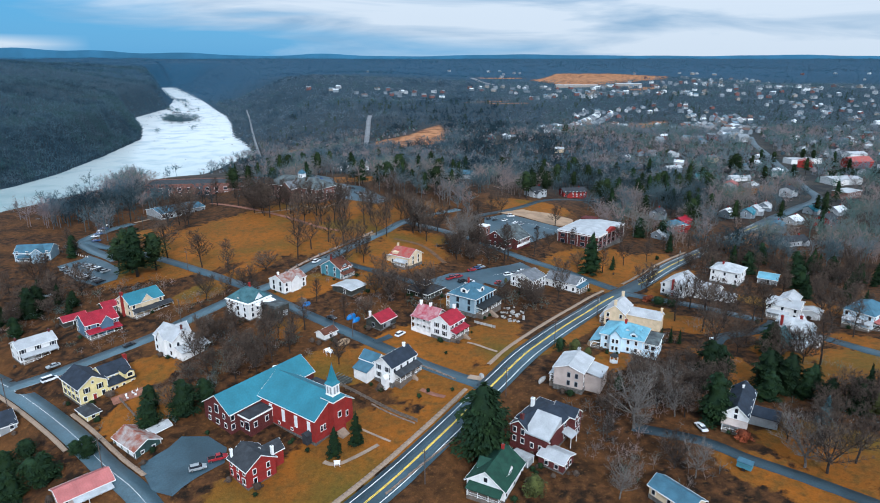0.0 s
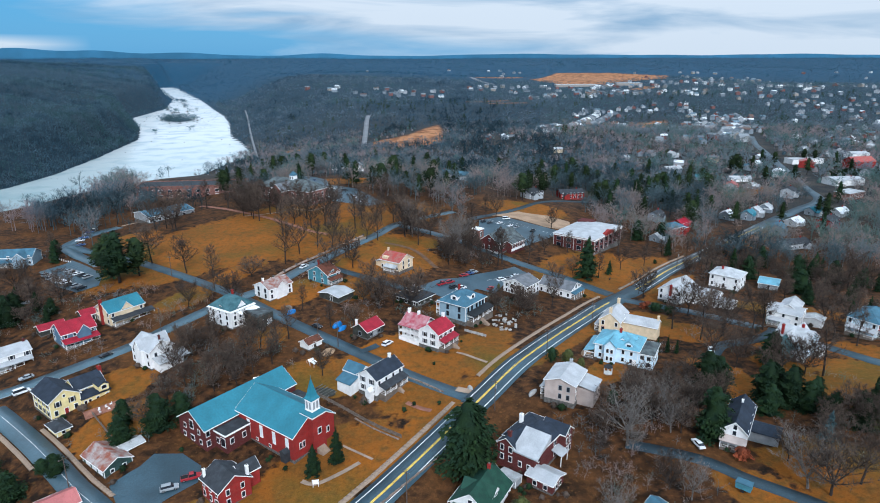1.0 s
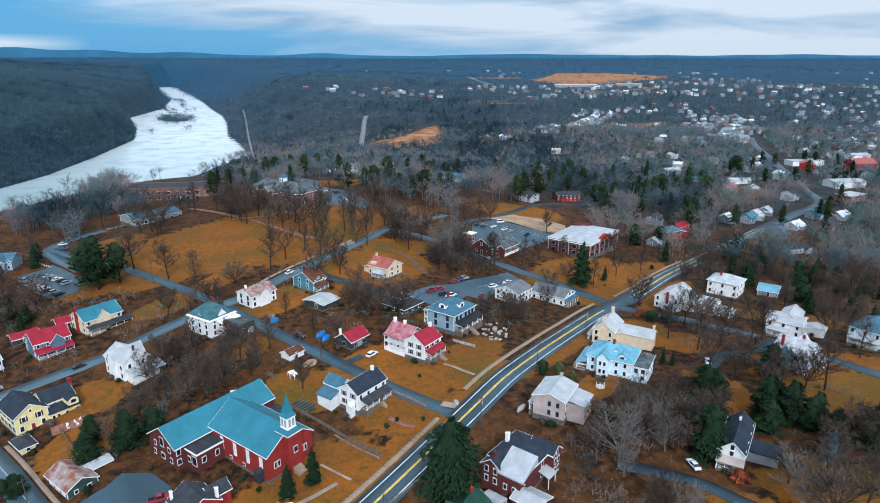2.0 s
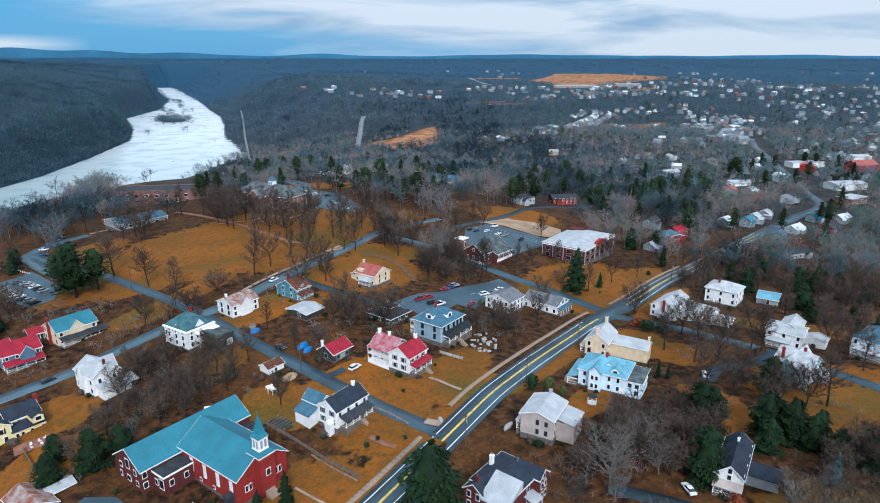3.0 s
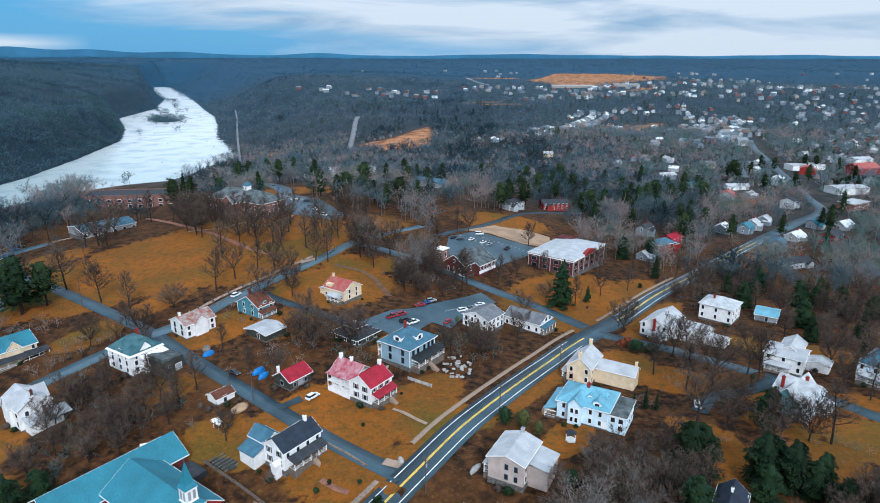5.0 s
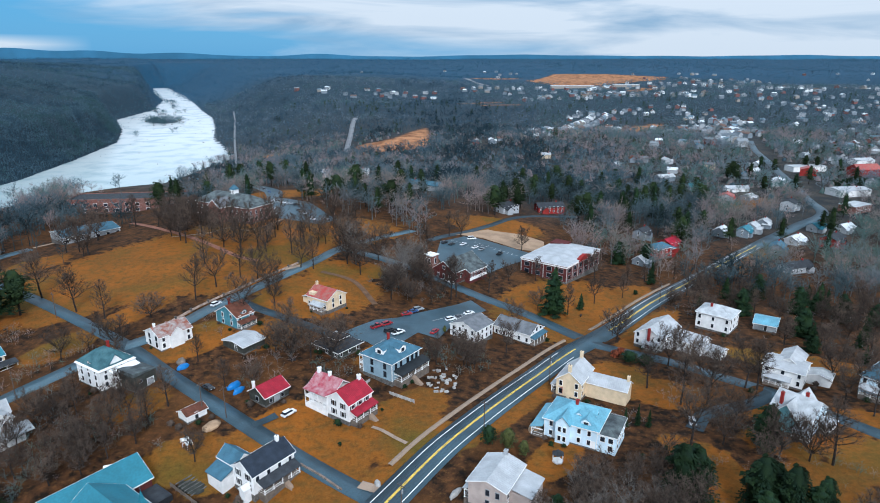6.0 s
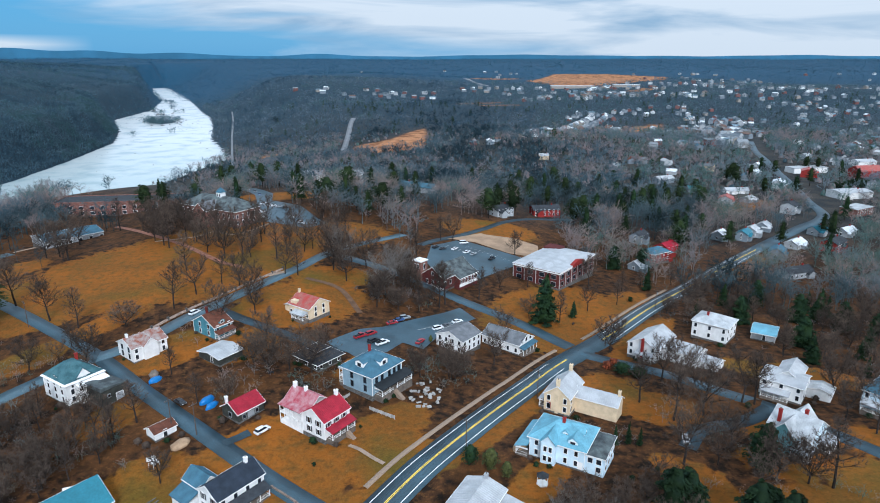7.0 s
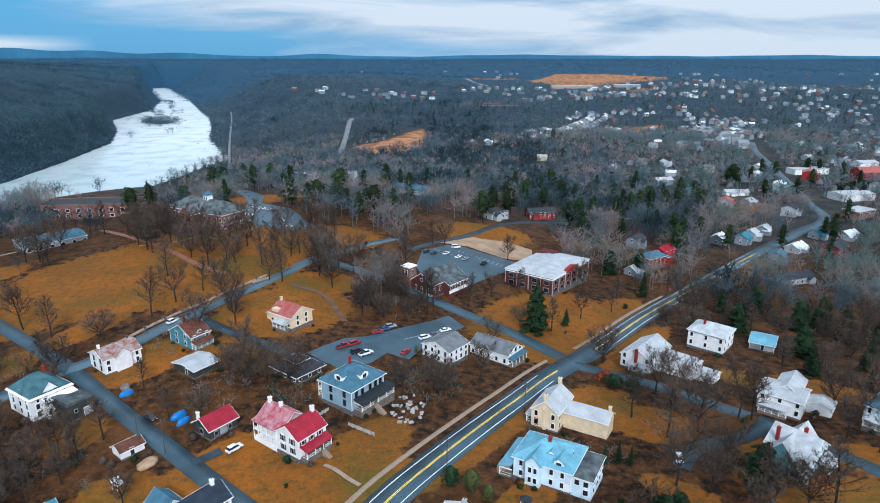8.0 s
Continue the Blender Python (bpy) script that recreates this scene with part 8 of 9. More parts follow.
bx, by = scatter(-1000, -450, 600, 1900, 26000, left=True)
bd, bw, bs = along(bx, by, RIVER)
steep = bd - bw < 85
x, y = np.concatenate([x, bx[steep]]), np.concatenate([y, by[steep]])
grove(x, y, 8, 16, SLOPETREES, HILLWOODS, "hazy grey leafless woods on the river hillside", wide=1.35)
t_ = nr.random(60)
grove(428 + 74 * t_, 690 + 12 * t_ + nr.uniform(-3, 3, 60), 6, 9, FIRS, PINEWOODS, "dark evergreen hedge row beside a wide lot", "hedge", 1.8)
x, y = scatter(-400, 1200, 700, 1900, 800)
grove(x, y, 8, 16, FIRS, PINEWOODS, "dark evergreen trees scattered in the woods")

x, y = nr.uniform(-1150, -560, 9000), nr.uniform(1500, 2750, 9000)
ok = islands(x, y) > -82.6
grove(x[ok], y[ok], 8, 14, FARTREES, HILLWOODS, "hazy grey leafless thicket on the river islands", wide=1.3)

# rocks in the rapids
x, y = nr.uniform(-1150, -420, 2600), nr.uniform(900, 2700, 2600)
rd, rh, rs = along(x, y, RIVER)
ok = (rd < rh - 4) & (nr.random(2600) < 0.12 + 0.5 * sstep(1300, 2100, y))
canopy(x[ok], y[ok], 3.2, 4.6, 0.9, STONE, "dark rocks standing in the river rapids", 1)

# mountains on the horizon, blue haze put into their colour
mm = material("hazy_ridge", (0.06, 0.20, 0.34), 1.0, 0.1, 0.002, 0.01, 0)
ridge = Build()
xs = np.linspace(-3900, 3900, 131)
for k in range(130):
    tops = [106 + 60 * math.exp(-((x + 3250) / 330) ** 2) + 42 * math.exp(-((x + 2650) / 300) ** 2) + 22 * math.exp(-((x + 1950) / 380) ** 2) + 14 * math.exp(-((x + 900) / 260) ** 2) + 12 * math.exp(-((x - 700) / 500) ** 2) + 7 * math.exp(-((x - 2600) / 600) ** 2) + 2.2 * math.sin(x / 190) + 1.4 * math.sin(x / 83) for x in xs[k:k + 2]]
    ridge.face((xs[k], 4945, 40), (xs[k + 1], 4945, 40), (xs[k + 1], 4955, tops[1]), (xs[k], 4955, tops[0]))
    ridge.face((xs[k], 4955, tops[0]), (xs[k + 1], 4955, tops[1]), (xs[k + 1], 4990, 40), (xs[k], 4990, 40))
tagged(new("backdrop", ridge.mesh("backdrop", mm)), "long mountain ridge on the horizon, painted haze blue", "mountains", kind="structure")

# ---- vehicles ----
CARS = {}


def car_meshes(kind, paint):
    key = (kind, paint)
    if key in CARS:
        return CARS[key]
    hull, roof = Build(), Build()
    L, W = {"car": (4.6, 1.82), "suv": (4.7, 1.9), "pickup": (5.4, 1.95), "van": (5.2, 2.0)}[kind]
    top = {"car": 0.92, "suv": 1.05, "pickup": 1.05, "van": 1.1}[kind]
    a, w = L / 2, W / 2
    prof = [(-a, 0.35), (a, 0.35), (a + 0.05, 0.55), (a - 0.08, 0.80), (a - 1.15, top), (-a + 0.6, top), (-a + 0.05, top - 0.08)]
    n = len(prof)
    pts = []
    for y, k in ((-w, 0), (-w + 0.12, 1), (w - 0.12, 1), (w, 0)):
        for x, z in prof:
            pts.append((x * (1 if k else 0.985), y, z if k or z < 0.5 else z - 0.07))
    fs = [tuple(range(n))[::-1], tuple(range(3 * n, 4 * n))]
    for r in range(3):
        fs += [(r * n + i, r * n + (i + 1) % n, (r + 1) * n + (i + 1) % n, (r + 1) * n + i) for i in range(n)]
    hull.solid(pts, fs)
    x0, x1, x2, x3, h = {"car": (-1.75, -1.05, 0.35, 1.15, 1.42), "suv": (-2.15, -1.85, 0.45, 1.2, 1.72), "pickup": (-0.6, -0.35, 0.75, 1.45, 1.78), "van": (-2.5, -2.35, 0.9, 1.7, 2.0)}[kind]
    cw, rw = w - 0.1, w - 0.28
    c8 = [(x0, -cw, top - 0.02), (x3, -cw, top - 0.02), (x3, cw, top - 0.02), (x0, cw, top - 0.02), (x1, -rw, h - 0.06), (x2, -rw, h - 0.06), (x2, rw, h - 0.06), (x1, rw, h - 0.06)]
    mid8 = Vector([sum(c[i] for c in c8) / 8 for i in range(3)])
    glass = []
    for nm, q in (("side_window", (0, 1, 5, 4)), ("windscreen", (1, 2, 6, 5)), ("side_window", (2, 3, 7, 6)), ("rear_window", (3, 0, 4, 7))):
        g = Build()
        o = [Vector(c8[i]) for i in q]
        n_ = [p + (mid8 - p) * 0.05 for p in o]
        g.solid(o + n_, [(0, 1, 2, 3), (7, 6, 5, 4), (0, 4, 5, 1), (1, 5, 6, 2), (2, 6, 7, 3), (3, 7, 4, 0)])
        glass.append((nm, g.mesh(nm, GLASS)))
    roof.solid([(x1 - 0.05, -rw - 0.03, h - 0.06), (x2 + 0.05, -rw - 0.03, h - 0.06), (x2 + 0.05, rw + 0.03, h - 0.06), (x1 - 0.05, rw + 0.03, h - 0.06), (x1 + 0.1, -rw + 0.15, h), (x2 - 0.15, -rw + 0.15, h), (x2 - 0.15, rw - 0.15, h), (x1 + 0.1, rw - 0.15, h)],
               [(3, 2, 1, 0), (4, 5, 6, 7), (0, 1, 5, 4), (1, 2, 6, 5), (2, 3, 7, 6), (3, 0, 4, 7)])
    bed = None
    if kind == "pickup":
        bed = Build()
        bed.box(-a + 0.15, -w + 0.2, top, -0.7, w - 0.2, top + 0.02)
        bed = bed.mesh("cargo_bed", BRONZE)
    wheel = Build()
    wheel.tube((0, -0.11, 0), (0, 0.11, 0), 0.34, 0.34, 12)
    wheel.f.append(tuple(range(12))[::-1])
    rim = Build()
    rim.tube((0, -0.125, 0), (0, 0.125, 0), 0.2, 0.2, 8)
    rim.f.append(tuple(range(8))[::-1])
    lamp = Build()
    lamp.box(-0.04, -0.2, -0.07, 0.04, 0.2, 0.07)
    CARS[key] = (hull.mesh("body", PAINTS[paint]), glass, roof.mesh("roof", PAINTS[paint]), wheel.mesh("wheel", BRONZE), rim.mesh("rim", CHROME), lamp.mesh("headlight", TRIM), bed, a, w)
    return CARS[key]


def vehicle(kind, paint, x, y, yaw, where, group="parked cars"):
    hull, glass, roof, wheel, rim, lamp, bed, a, w = car_meshes(kind, paint)
    word = {"car": "car", "suv": "sport utility car", "pickup": "pickup truck", "van": "van"}[kind]
    ob = thing({"suv": "car"}.get(kind, kind), pose(x, y, gz(x, y) + 0.13, 0, 0, yaw), paint + " " + word + " parked " + where, "car" if kind in ("car", "suv") else kind, group)
    part("body", hull, None, ob)
    for nm, g in glass:
        part(nm, g, None, ob)
    part("roof", roof, None, ob)
    if bed:
        part("cargo_bed", bed, None, ob, "open black cargo bed")
    for sx in (-a + 0.85, a - 0.85):
        for sy in (-w + 0.1, w - 0.1):
            part("rim", rim, None, part("wheel", wheel, None, ob, m=Matrix.Translation((sx, sy, 0.34))))
    for sy in (-w + 0.35, w - 0.35):
        part("headlight", lamp, None, ob, m=Matrix.Translation((a - 0.01, sy, 0.66)))
    return ob


street, drive_, lot = "at the street kerb", "on a short gravel drive", "in an asphalt lot"
for k, p, x, y, yaw, where in (("van", "white", -135.5, 192.5, 50, street), ("car", "silver", -139.5, 201.5, 230, street), ("car", "black", -117, 212.5, 50, street), ("pickup", "red", -63.3, 151.2, 25, "on the church lot"), ("suv", "silver", -67.5, 147, 25, "on the church lot"),
                               ("car", "white", 75.5, 156.8, 100, "beside the lane"), ("car", "white", 105, 220, 75, "on a drive under trees"), ("suv", "white", -15.5, 219.3, 54, drive_), ("car", "black", -44, 232.5, -36, street), ("suv", "white", -61, 290, 66, "beside the park road"),
                               ("pickup", "red", 4.7, 279.5, 42, lot), ("suv", "red", 8.3, 282.6, 42, lot), ("suv", "black", 10, 275.5, 42, lot), ("pickup", "white", 13.4, 274.4, 42, lot), ("car", "red", 15.4, 293.3, 25, lot), ("car", "blue", 17.9, 297.0, 25, lot), ("suv", "silver", 20.0, 300.2, 25, lot),
                               ("suv", "white", 33.6, 294.6, 30, lot), ("car", "grey", 37, 298.6, 30, lot), ("car", "white", 41.5, 305, 30, lot), ("car", "red", 27.1, 279.5, 60, lot),
                               ("suv", "black", 31.2, 399.9, 54, lot), ("car", "black", 35.2, 398.6, 54, lot), ("car", "white", 41.9, 401.3, 54, lot), ("van", "white", 47.4, 415, 10, lot), ("car", "white", 48.6, 397.8, 54, lot), ("car", "silver", 52.2, 395.6, 54, lot), ("pickup", "black", 62, 391, 60, lot),
                               ("car", "silver", -123.5, 566, -60, lot), ("suv", "grey", -110, 540, -60, lot), ("car", "blue", -101, 521, -60, lot), ("car", "white", -86, 478, 30, lot), ("suv", "silver", -82, 473.5, 30, lot), ("car", "white", -77.5, 470, 30, lot), ("car", "silver", -72.5, 467, 30, lot), ("suv", "black", -67.5, 464, 30, lot),
                               ("car", "white", -80, 450.5, 10, lot), ("suv", "white", -76, 437, 10, lot), ("car", "grey", -62, 447, -50, lot), ("car", "white", -57, 440, -50, lot), ("suv", "white", -49, 426, -30, lot), ("car", "silver", -42, 428, -30, lot)):
    vehicle(k, p, x, y, yaw, where)
pr = random.Random(9)
for i, (x, y) in enumerate([(-184, 292), (-180, 289), (-176, 286), (-172, 283.5), (-168, 280.5), (-164, 278), (-160, 275), (-180, 300), (-176, 297), (-172, 294), (-168, 291), (-164, 288), (-186, 303), (-190, 298)]):
    vehicle(pr.choice(("car", "suv", "car")), pr.choice(("white", "silver", "white", "grey", "silver", "black")), x, y, 60 + pr.uniform(-3, 3), lot)
for x, y in ((-203, 352), (-204, 358), (-206, 364), (-207, 370), (-208, 376), (-198, 344)):
    vehicle("car", pr.choice(("blue", "grey", "white", "black")), x, y, 20, "in a row by the river wood")

# ---- poles and wires ----
pole = Build()
pole.tube((0, 0, -1), (0, 0, 10.5), 0.16, 0.11, 8)
POLE = pole.mesh("shaft", WOODPOLE)
arm = Build()
arm.box(-1.2, -0.06, 9.55, 1.2, 0.06, 9.7)
ARM = arm.mesh("crossarm", WOODPOLE)
ins = Build()
ins.tube((0, 0, 9.7), (0, 0, 9.9), 0.05, 0.03, 6)
INS = ins.mesh("insulator", GREYWALL)
can = Build()
can.tube((0.3, 0, 7.6), (0.3, 0, 8.6), 0.22, 0.22, 8)
CAN = can.mesh("transformer", GREYWALL)


def utility_pole(x, y, yaw, transformer=False):
    ob = thing("utility_pole", pose(x, y, gz(x, y), 0, 0, yaw), "weathered wooden utility pole with a crossarm", "utility pole", "utility poles")
    part("shaft", POLE, None, ob)
    a = part("crossarm", ARM, None, ob)
    for k in (-1.05, -0.4, 0.4, 1.05):
        part("insulator", INS, None, a, m=Matrix.Translation((k, 0, 0)))
    if transformer:
        part("transformer", CAN, None, ob, "grey transformer can")
    return ob


MAINPOLES = [(-4, 139), (20.9, 176), (42.0, 209.5), (66, 243.5), (100, 292), (133, 333), (168, 376)]
for i, (x, y) in enumerate(MAINPOLES):
    utility_pole(x, y, -36 + (6 if i > 3 else 0), i % 2 == 1)
for x, y, a in ((-93.6, 146.2, 54), (-141.5, 178.7, 54), (-41, 219, 54), (-33.5, 217.4, 54), (-120.5, 281, -36), (-104, 229.7, -36), (-85.5, 262, -36)):
    utility_pole(x, y, a)


def wire(a, b, za, zb, off, sag=0.5):
    w = Build()
    d = Vector((b[0] - a[0], b[1] - a[1], 0)).normalized()
    n = Vector((-d.y, d.x, 0))
    for i in range(9):
        t = i / 8
        p = Vector((a[0] + (b[0] - a[0]) * t, a[1] + (b[1] - a[1]) * t, za + (zb - za) * t - sag * 4 * t * (1 - t))) + n * off
        w.v += [tuple(p + n * 0.018), tuple(p - n * 0.018), tuple(p + Vector((0, 0, 0.03)))]
        if i:
            k = 3 * i
            w.f += [(k - 3 + q, k - 3 + (q + 1) % 3, k + (q + 1) % 3, k + q) for q in range(3)]
    return w


for a, b in zip(MAINPOLES, MAINPOLES[1:]):
    ob = thing("power_line", pose(0, 0, 0), "dark overhead wires strung between poles", "power line", "power lines")
    for off, z in ((-1.05, 9.9), (-0.4, 9.9), (0.4, 9.9), (1.05, 9.9), (0.0, 7.2)):
        part("wire", wire(a, b, gz(*a) + z, gz(*b) + z, off), DARKPAINT, ob)

# ---- walls, fences, paths ----
STONES = []
for k in range(3):
    r_ = random.Random(50 + k)
    b_ = Build()
    j_ = lambda: r_.uniform(-0.05, 0.05)
    b_.solid([(x + j_(), y + j_(), z + j_()) for z in (0, 0.4) for x, y in ((-0.34, -0.22), (0.34, -0.22), (0.34, 0.22), (-0.34, 0.22))],
             [(3, 2, 1, 0), (4, 5, 6, 7), (0, 1, 5, 4), (1, 2, 6, 5), (2, 3, 7, 6), (3, 0, 4, 7)])
    STONES.append(b_.mesh("stone", STONEWALL))


def stone_wall(points, courses, label, name="stone_wall"):
    ob = thing(name, pose(0, 0, 0), label, "wall", "stone walls")
    p = curve_points(points, 0.68)
    for i, (x, y) in enumerate(p):
        q = p[min(i + 1, len(p) - 1)] - p[max(i - 1, 0)]
        for c in range(courses):
            part("stone", STONES[(i * 7 + c * 3) % 3], None, ob, m=pose(x + (0.3 if c % 2 else 0) * q[0] * 0.5, y, gz(x, y) - 0.25 + 0.36 * c, 0, 0, math.degrees(math.atan2(q[1], q[0])) + rng.uniform(-6, 6) + 180 * (i % 2)))
    return ob


stone_wall([(-14, 136), (-6, 145), (4, 156)], 2, "low rough stone wall beside the road verge")
stone_wall([(5, 187), (-1, 192.5), (-7, 197)], 2, "low rough stone wall edging the lawn")
stone_wall([(-22, 177), (-16, 172), (-8, 165.5)], 1, "single course of edging stones by the fence")
for pts_, lab_ in (([(-39, 190), (-22.6, 178.3), (-7, 165.8)], "dark weathered board fence between the lots"), ([(-86, 160), (-96, 170), (-104, 178)], "weathered board fence along the yard")):
    ob = thing("fence", pose(0, 0, 0), lab_, "fence", "board fences")
    p = curve_points(pts_, 2.2)
    for i in range(len(p) - 1):
        a, b = p[i], p[i + 1]
        l, ang = np.hypot(*(b - a)), math.degrees(math.atan2(*(b - a)[::-1]))
        t_ = Build()
        t_.box(-0.06, -0.06, -0.5, 0.06, 0.06, 1.5)
        part("post", t_, PLANK, ob, m=pose(*a, gz(*a), 0, 0, ang))
        for k in range(3):
            t_ = Build()
            t_.box(0, 0.06, 0.1 + 0.42 * k, l, 0.09, 0.46 + 0.42 * k)
            part("board", t_, PLANK, ob, m=pose(*a, gz(*a), 0, 0, ang))
# park wall with piers beside the hill road
hill = LINES["road_hill"][1]
sel = hill[(hill[:, 1] > 268) & (hill[:, 1] < 340)]
v, q = ribbon(sel, 5.4, 5.0, 0.75, 1.4)
pw = tagged(new("park_wall", raw_mesh("park_wall", v, q, STONEWALL)), "low stone wall with square piers along the park", "wall")
for i in range(0, len(sel), 3):
    d_ = sel[min(i + 1, len(sel) - 1)] - sel[max(i - 1, 0)]
    d_ = d_ / np.hypot(*d_)
    x, y = sel[i] + np.array((-d_[1], d_[0])) * 5.2
    t_ = Build()
    t_.box(-0.35, -0.35, -1, 0.35, 0.35, 1.15)
    t_.box(-0.42, -0.42, 1.15, 0.42, 0.42, 1.3)
    part("pier", t_, STONE, pw, m=pose(x, y, float(land(*sel[i])), 0, 0, 54))


def path(points, width, mat, label, up=0.05):
    p = curve_points(points, 1.5)
    v, q = ribbon(p, width / 2, -width / 2, 0.0)
    v[:, 2] = ground(v[:, 0], v[:, 1]) + up
    tagged(new("path", raw_mesh("path", v, q, mat)), label, "path", kind="structure")


DIRT = material("brown_earth", (0.17, 0.095, 0.055), 0.95, 0.25, 0.3, 4)
BRICKPATH = material("worn_brick_path", (0.34, 0.15, 0.10), 0.9, 0.25, 0.5, 5)
path([(-33, 150), (-29, 148.5), (-23, 152), (-18, 156)], 1.4, CONCRETE, "pale concrete walk from the church steps")
path([(-24, 164), (-14.5, 157)], 0.8, CONCRETE, "narrow pale concrete edging")
path([(10, 213), (13, 211), (17.4, 206.6), (20.5, 204)], 1.2, CONCRETE, "concrete walk down to the road")
path([(-6.5, 183.7), (-2, 180), (1.5, 178)], 1.6, BRICKPATH, "worn brick walk across the lawn")
for ax, ay, bx_, by_ in ((21.5, 226.5, 13.5, 231.5), (2.0, 232.5, 6.5, 239.0)):
    fence = thing("yard_fence", pose(ax, ay, 0), "low whitewashed board fence between two yards", "fence", "yard fences")
    for k in range(6):
        f0, f1 = k / 6, (k + 1) / 6
        x0, y0, x1, y1 = (bx_ - ax) * f0, (by_ - ay) * f0, (bx_ - ax) * f1, (by_ - ay) * f1
        z0, z1 = gz(ax + x0, ay + y0), gz(ax + x1, ay + y1)
        b_ = Build()
        b_.solid([(x0, y0, z0 + 0.1), (x1, y1, z1 + 0.1), (x1, y1, z1 + 1.1), (x0, y0, z0 + 1.1), (x0 + 0.1, y0 + 0.1, z0 + 0.1), (x1 + 0.1, y1 + 0.1, z1 + 0.1), (x1 + 0.1, y1 + 0.1, z1 + 1.1), (x0 + 0.1, y0 + 0.1, z0 + 1.1)], [(0, 1, 2, 3), (7, 6, 5, 4), (0, 4, 5, 1), (1, 5, 6, 2), (2, 6, 7, 3), (3, 7, 4, 0)])
        part("panel", b_, STOCK, fence)
        b_ = Build()
        b_.box(x0 - 0.06, y0 - 0.06, z0 - 0.4, x0 + 0.12, y0 + 0.12, z0 + 1.25)
        part("post", b_, STOCK, fence)
path([(-196, 386), (-181, 420), (-187, 450)], 2.2, CONCRETE, "pale walk along the park edge")
path([(-163, 431), (-128, 401), (-99, 376), (-71, 348), (-58, 340)], 3.0, BRICKPATH, "wide worn brick walk through the park")
path([(-118, 385), (-100, 392), (-92, 403), (-78, 398), (-65, 430)], 1.6, CONCRETE, "curving pale walk in front of the hall")
path([(-26, 330), (-10, 322), (2, 300)], 2.6, DIRT, "worn gravel drive across the yard")
for x, y, a, lab in ((-22, 216.5, 54, "grey gravel drive pad"), (12.5, 187.5, -36, "pale concrete apron at the corner"), (-40, 333, 60, "pale concrete apron by the hill road")):
    path([(x - 3, y - 3 * math.tan(radians(a)) * 0.6), (x + 3, y + 3 * math.tan(radians(a)) * 0.6)], 3.0, CONCRETE if "apron" in lab else LANE, lab, 0.16)

# ---- yard clutter ----


def heap(name, x, y, w, l, h, mat, label, category, yaw=0):
    b_ = Build()
    n = 10
    r_ = random.Random(int(x * 7 + y))
    rings = [(1.0, -0.3), (1.0, h * 0.45), (0.75, h * 0.85), (0.3, h)]
    pts = [(math.cos(6.283 * i / n) * w / 2 * k * r_.uniform(0.72, 1.15), math.sin(6.283 * i / n) * l / 2 * k * r_.uniform(0.85, 1.1), z * r_.uniform(0.9, 1.1)) for k, z in rings for i in range(n)]
    fs = [(r * n + i, r * n + (i + 1) % n, (r + 1) * n + (i + 1) % n, (r + 1) * n + i) for r in range(3) for i in range(n)] + [tuple(range(3 * n, 4 * n))]
    b_.solid(pts, fs)
    ob = new(name, b_.mesh(name, mat, True))
    ob.matrix_basis = pose(x, y, gz(x, y), 0, 0, yaw)
    return tagged(ob, label, category)


TAN = material("tan_canvas", (0.50, 0.33, 0.20), 0.85, 0.2, 0.8, 5)
heap("tarpaulin", -56.9, 244.6, 2.4, 4.6, 1.3, TARP, "bright blue tarpaulin over a low heap", "tarpaulin", -36)
heap("tarpaulin", -36.3, 233.7, 2.6, 5.2, 1.5, TARP, "bright blue tarpaulin over a boat shape", "tarpaulin", -30)
heap("tarpaulin", -34.0, 231.2, 2.0, 4.6, 1.2, TARP, "blue tarpaulin over a low heap by the garage", "tarpaulin", -30)
heap("canvas_cover", -36.6, 213.4, 4.4, 6.5, 0.7, TAN, "tan canvas spread over a low heap", "canvas", -20)
heap("board_heap", -58.5, 247.5, 3.0, 4.4, 1.5, PLANK, "grey heap of weathered boards", "heap", 20)
heap("garden_bed", -33.8, 190.3, 5.5, 9, 0.14, DARKWALL, "dark dug vegetable bed in the lawn", "garden bed", 54)
heap("rock_outcrop", 14, 188.8, 1.6, 3.0, 1.0, STOCK, "pale boulders at the street corner", "boulders", 20)
heap("rock_outcrop", 33.5, 183.5, 1.6, 5.0, 0.9, STOCK, "pale stone bank beside the road", "boulders", -36)
heap("sand_bank", 58, 214, 5, 9, 0.9, TAN, "bare tan earth bank beside the blue house", "earth bank", -30)
block_mesh = []
for k in range(3):
    r_ = random.Random(80 + k)
    b_ = Build()
    b_.box(-0.5, -0.35, 0, 0.5, 0.35, r_.uniform(0.4, 0.9))
    block_mesh.append(b_.mesh("stone_block", STOCK))
for i in range(34):
    a, q = pr.uniform(0, 6.28), math.sqrt(pr.random())
    x, y = 30 + 5.5 * q * math.cos(a), 242 + 9 * q * math.sin(a)
    ob = new("stone_block", block_mesh[i % 3])
    ob.matrix_basis = pose(x, y, gz(x, y) - 0.14, 0, 0, pr.uniform(0, 180)) @ Matrix.Diagonal((pr.uniform(0.6, 1.6), pr.uniform(0.6, 1.4), pr.uniform(0.5, 1.4), 1))
    tagged(ob, "pale cut stone block lying in a stone yard", "stone block", "stone yard blocks")
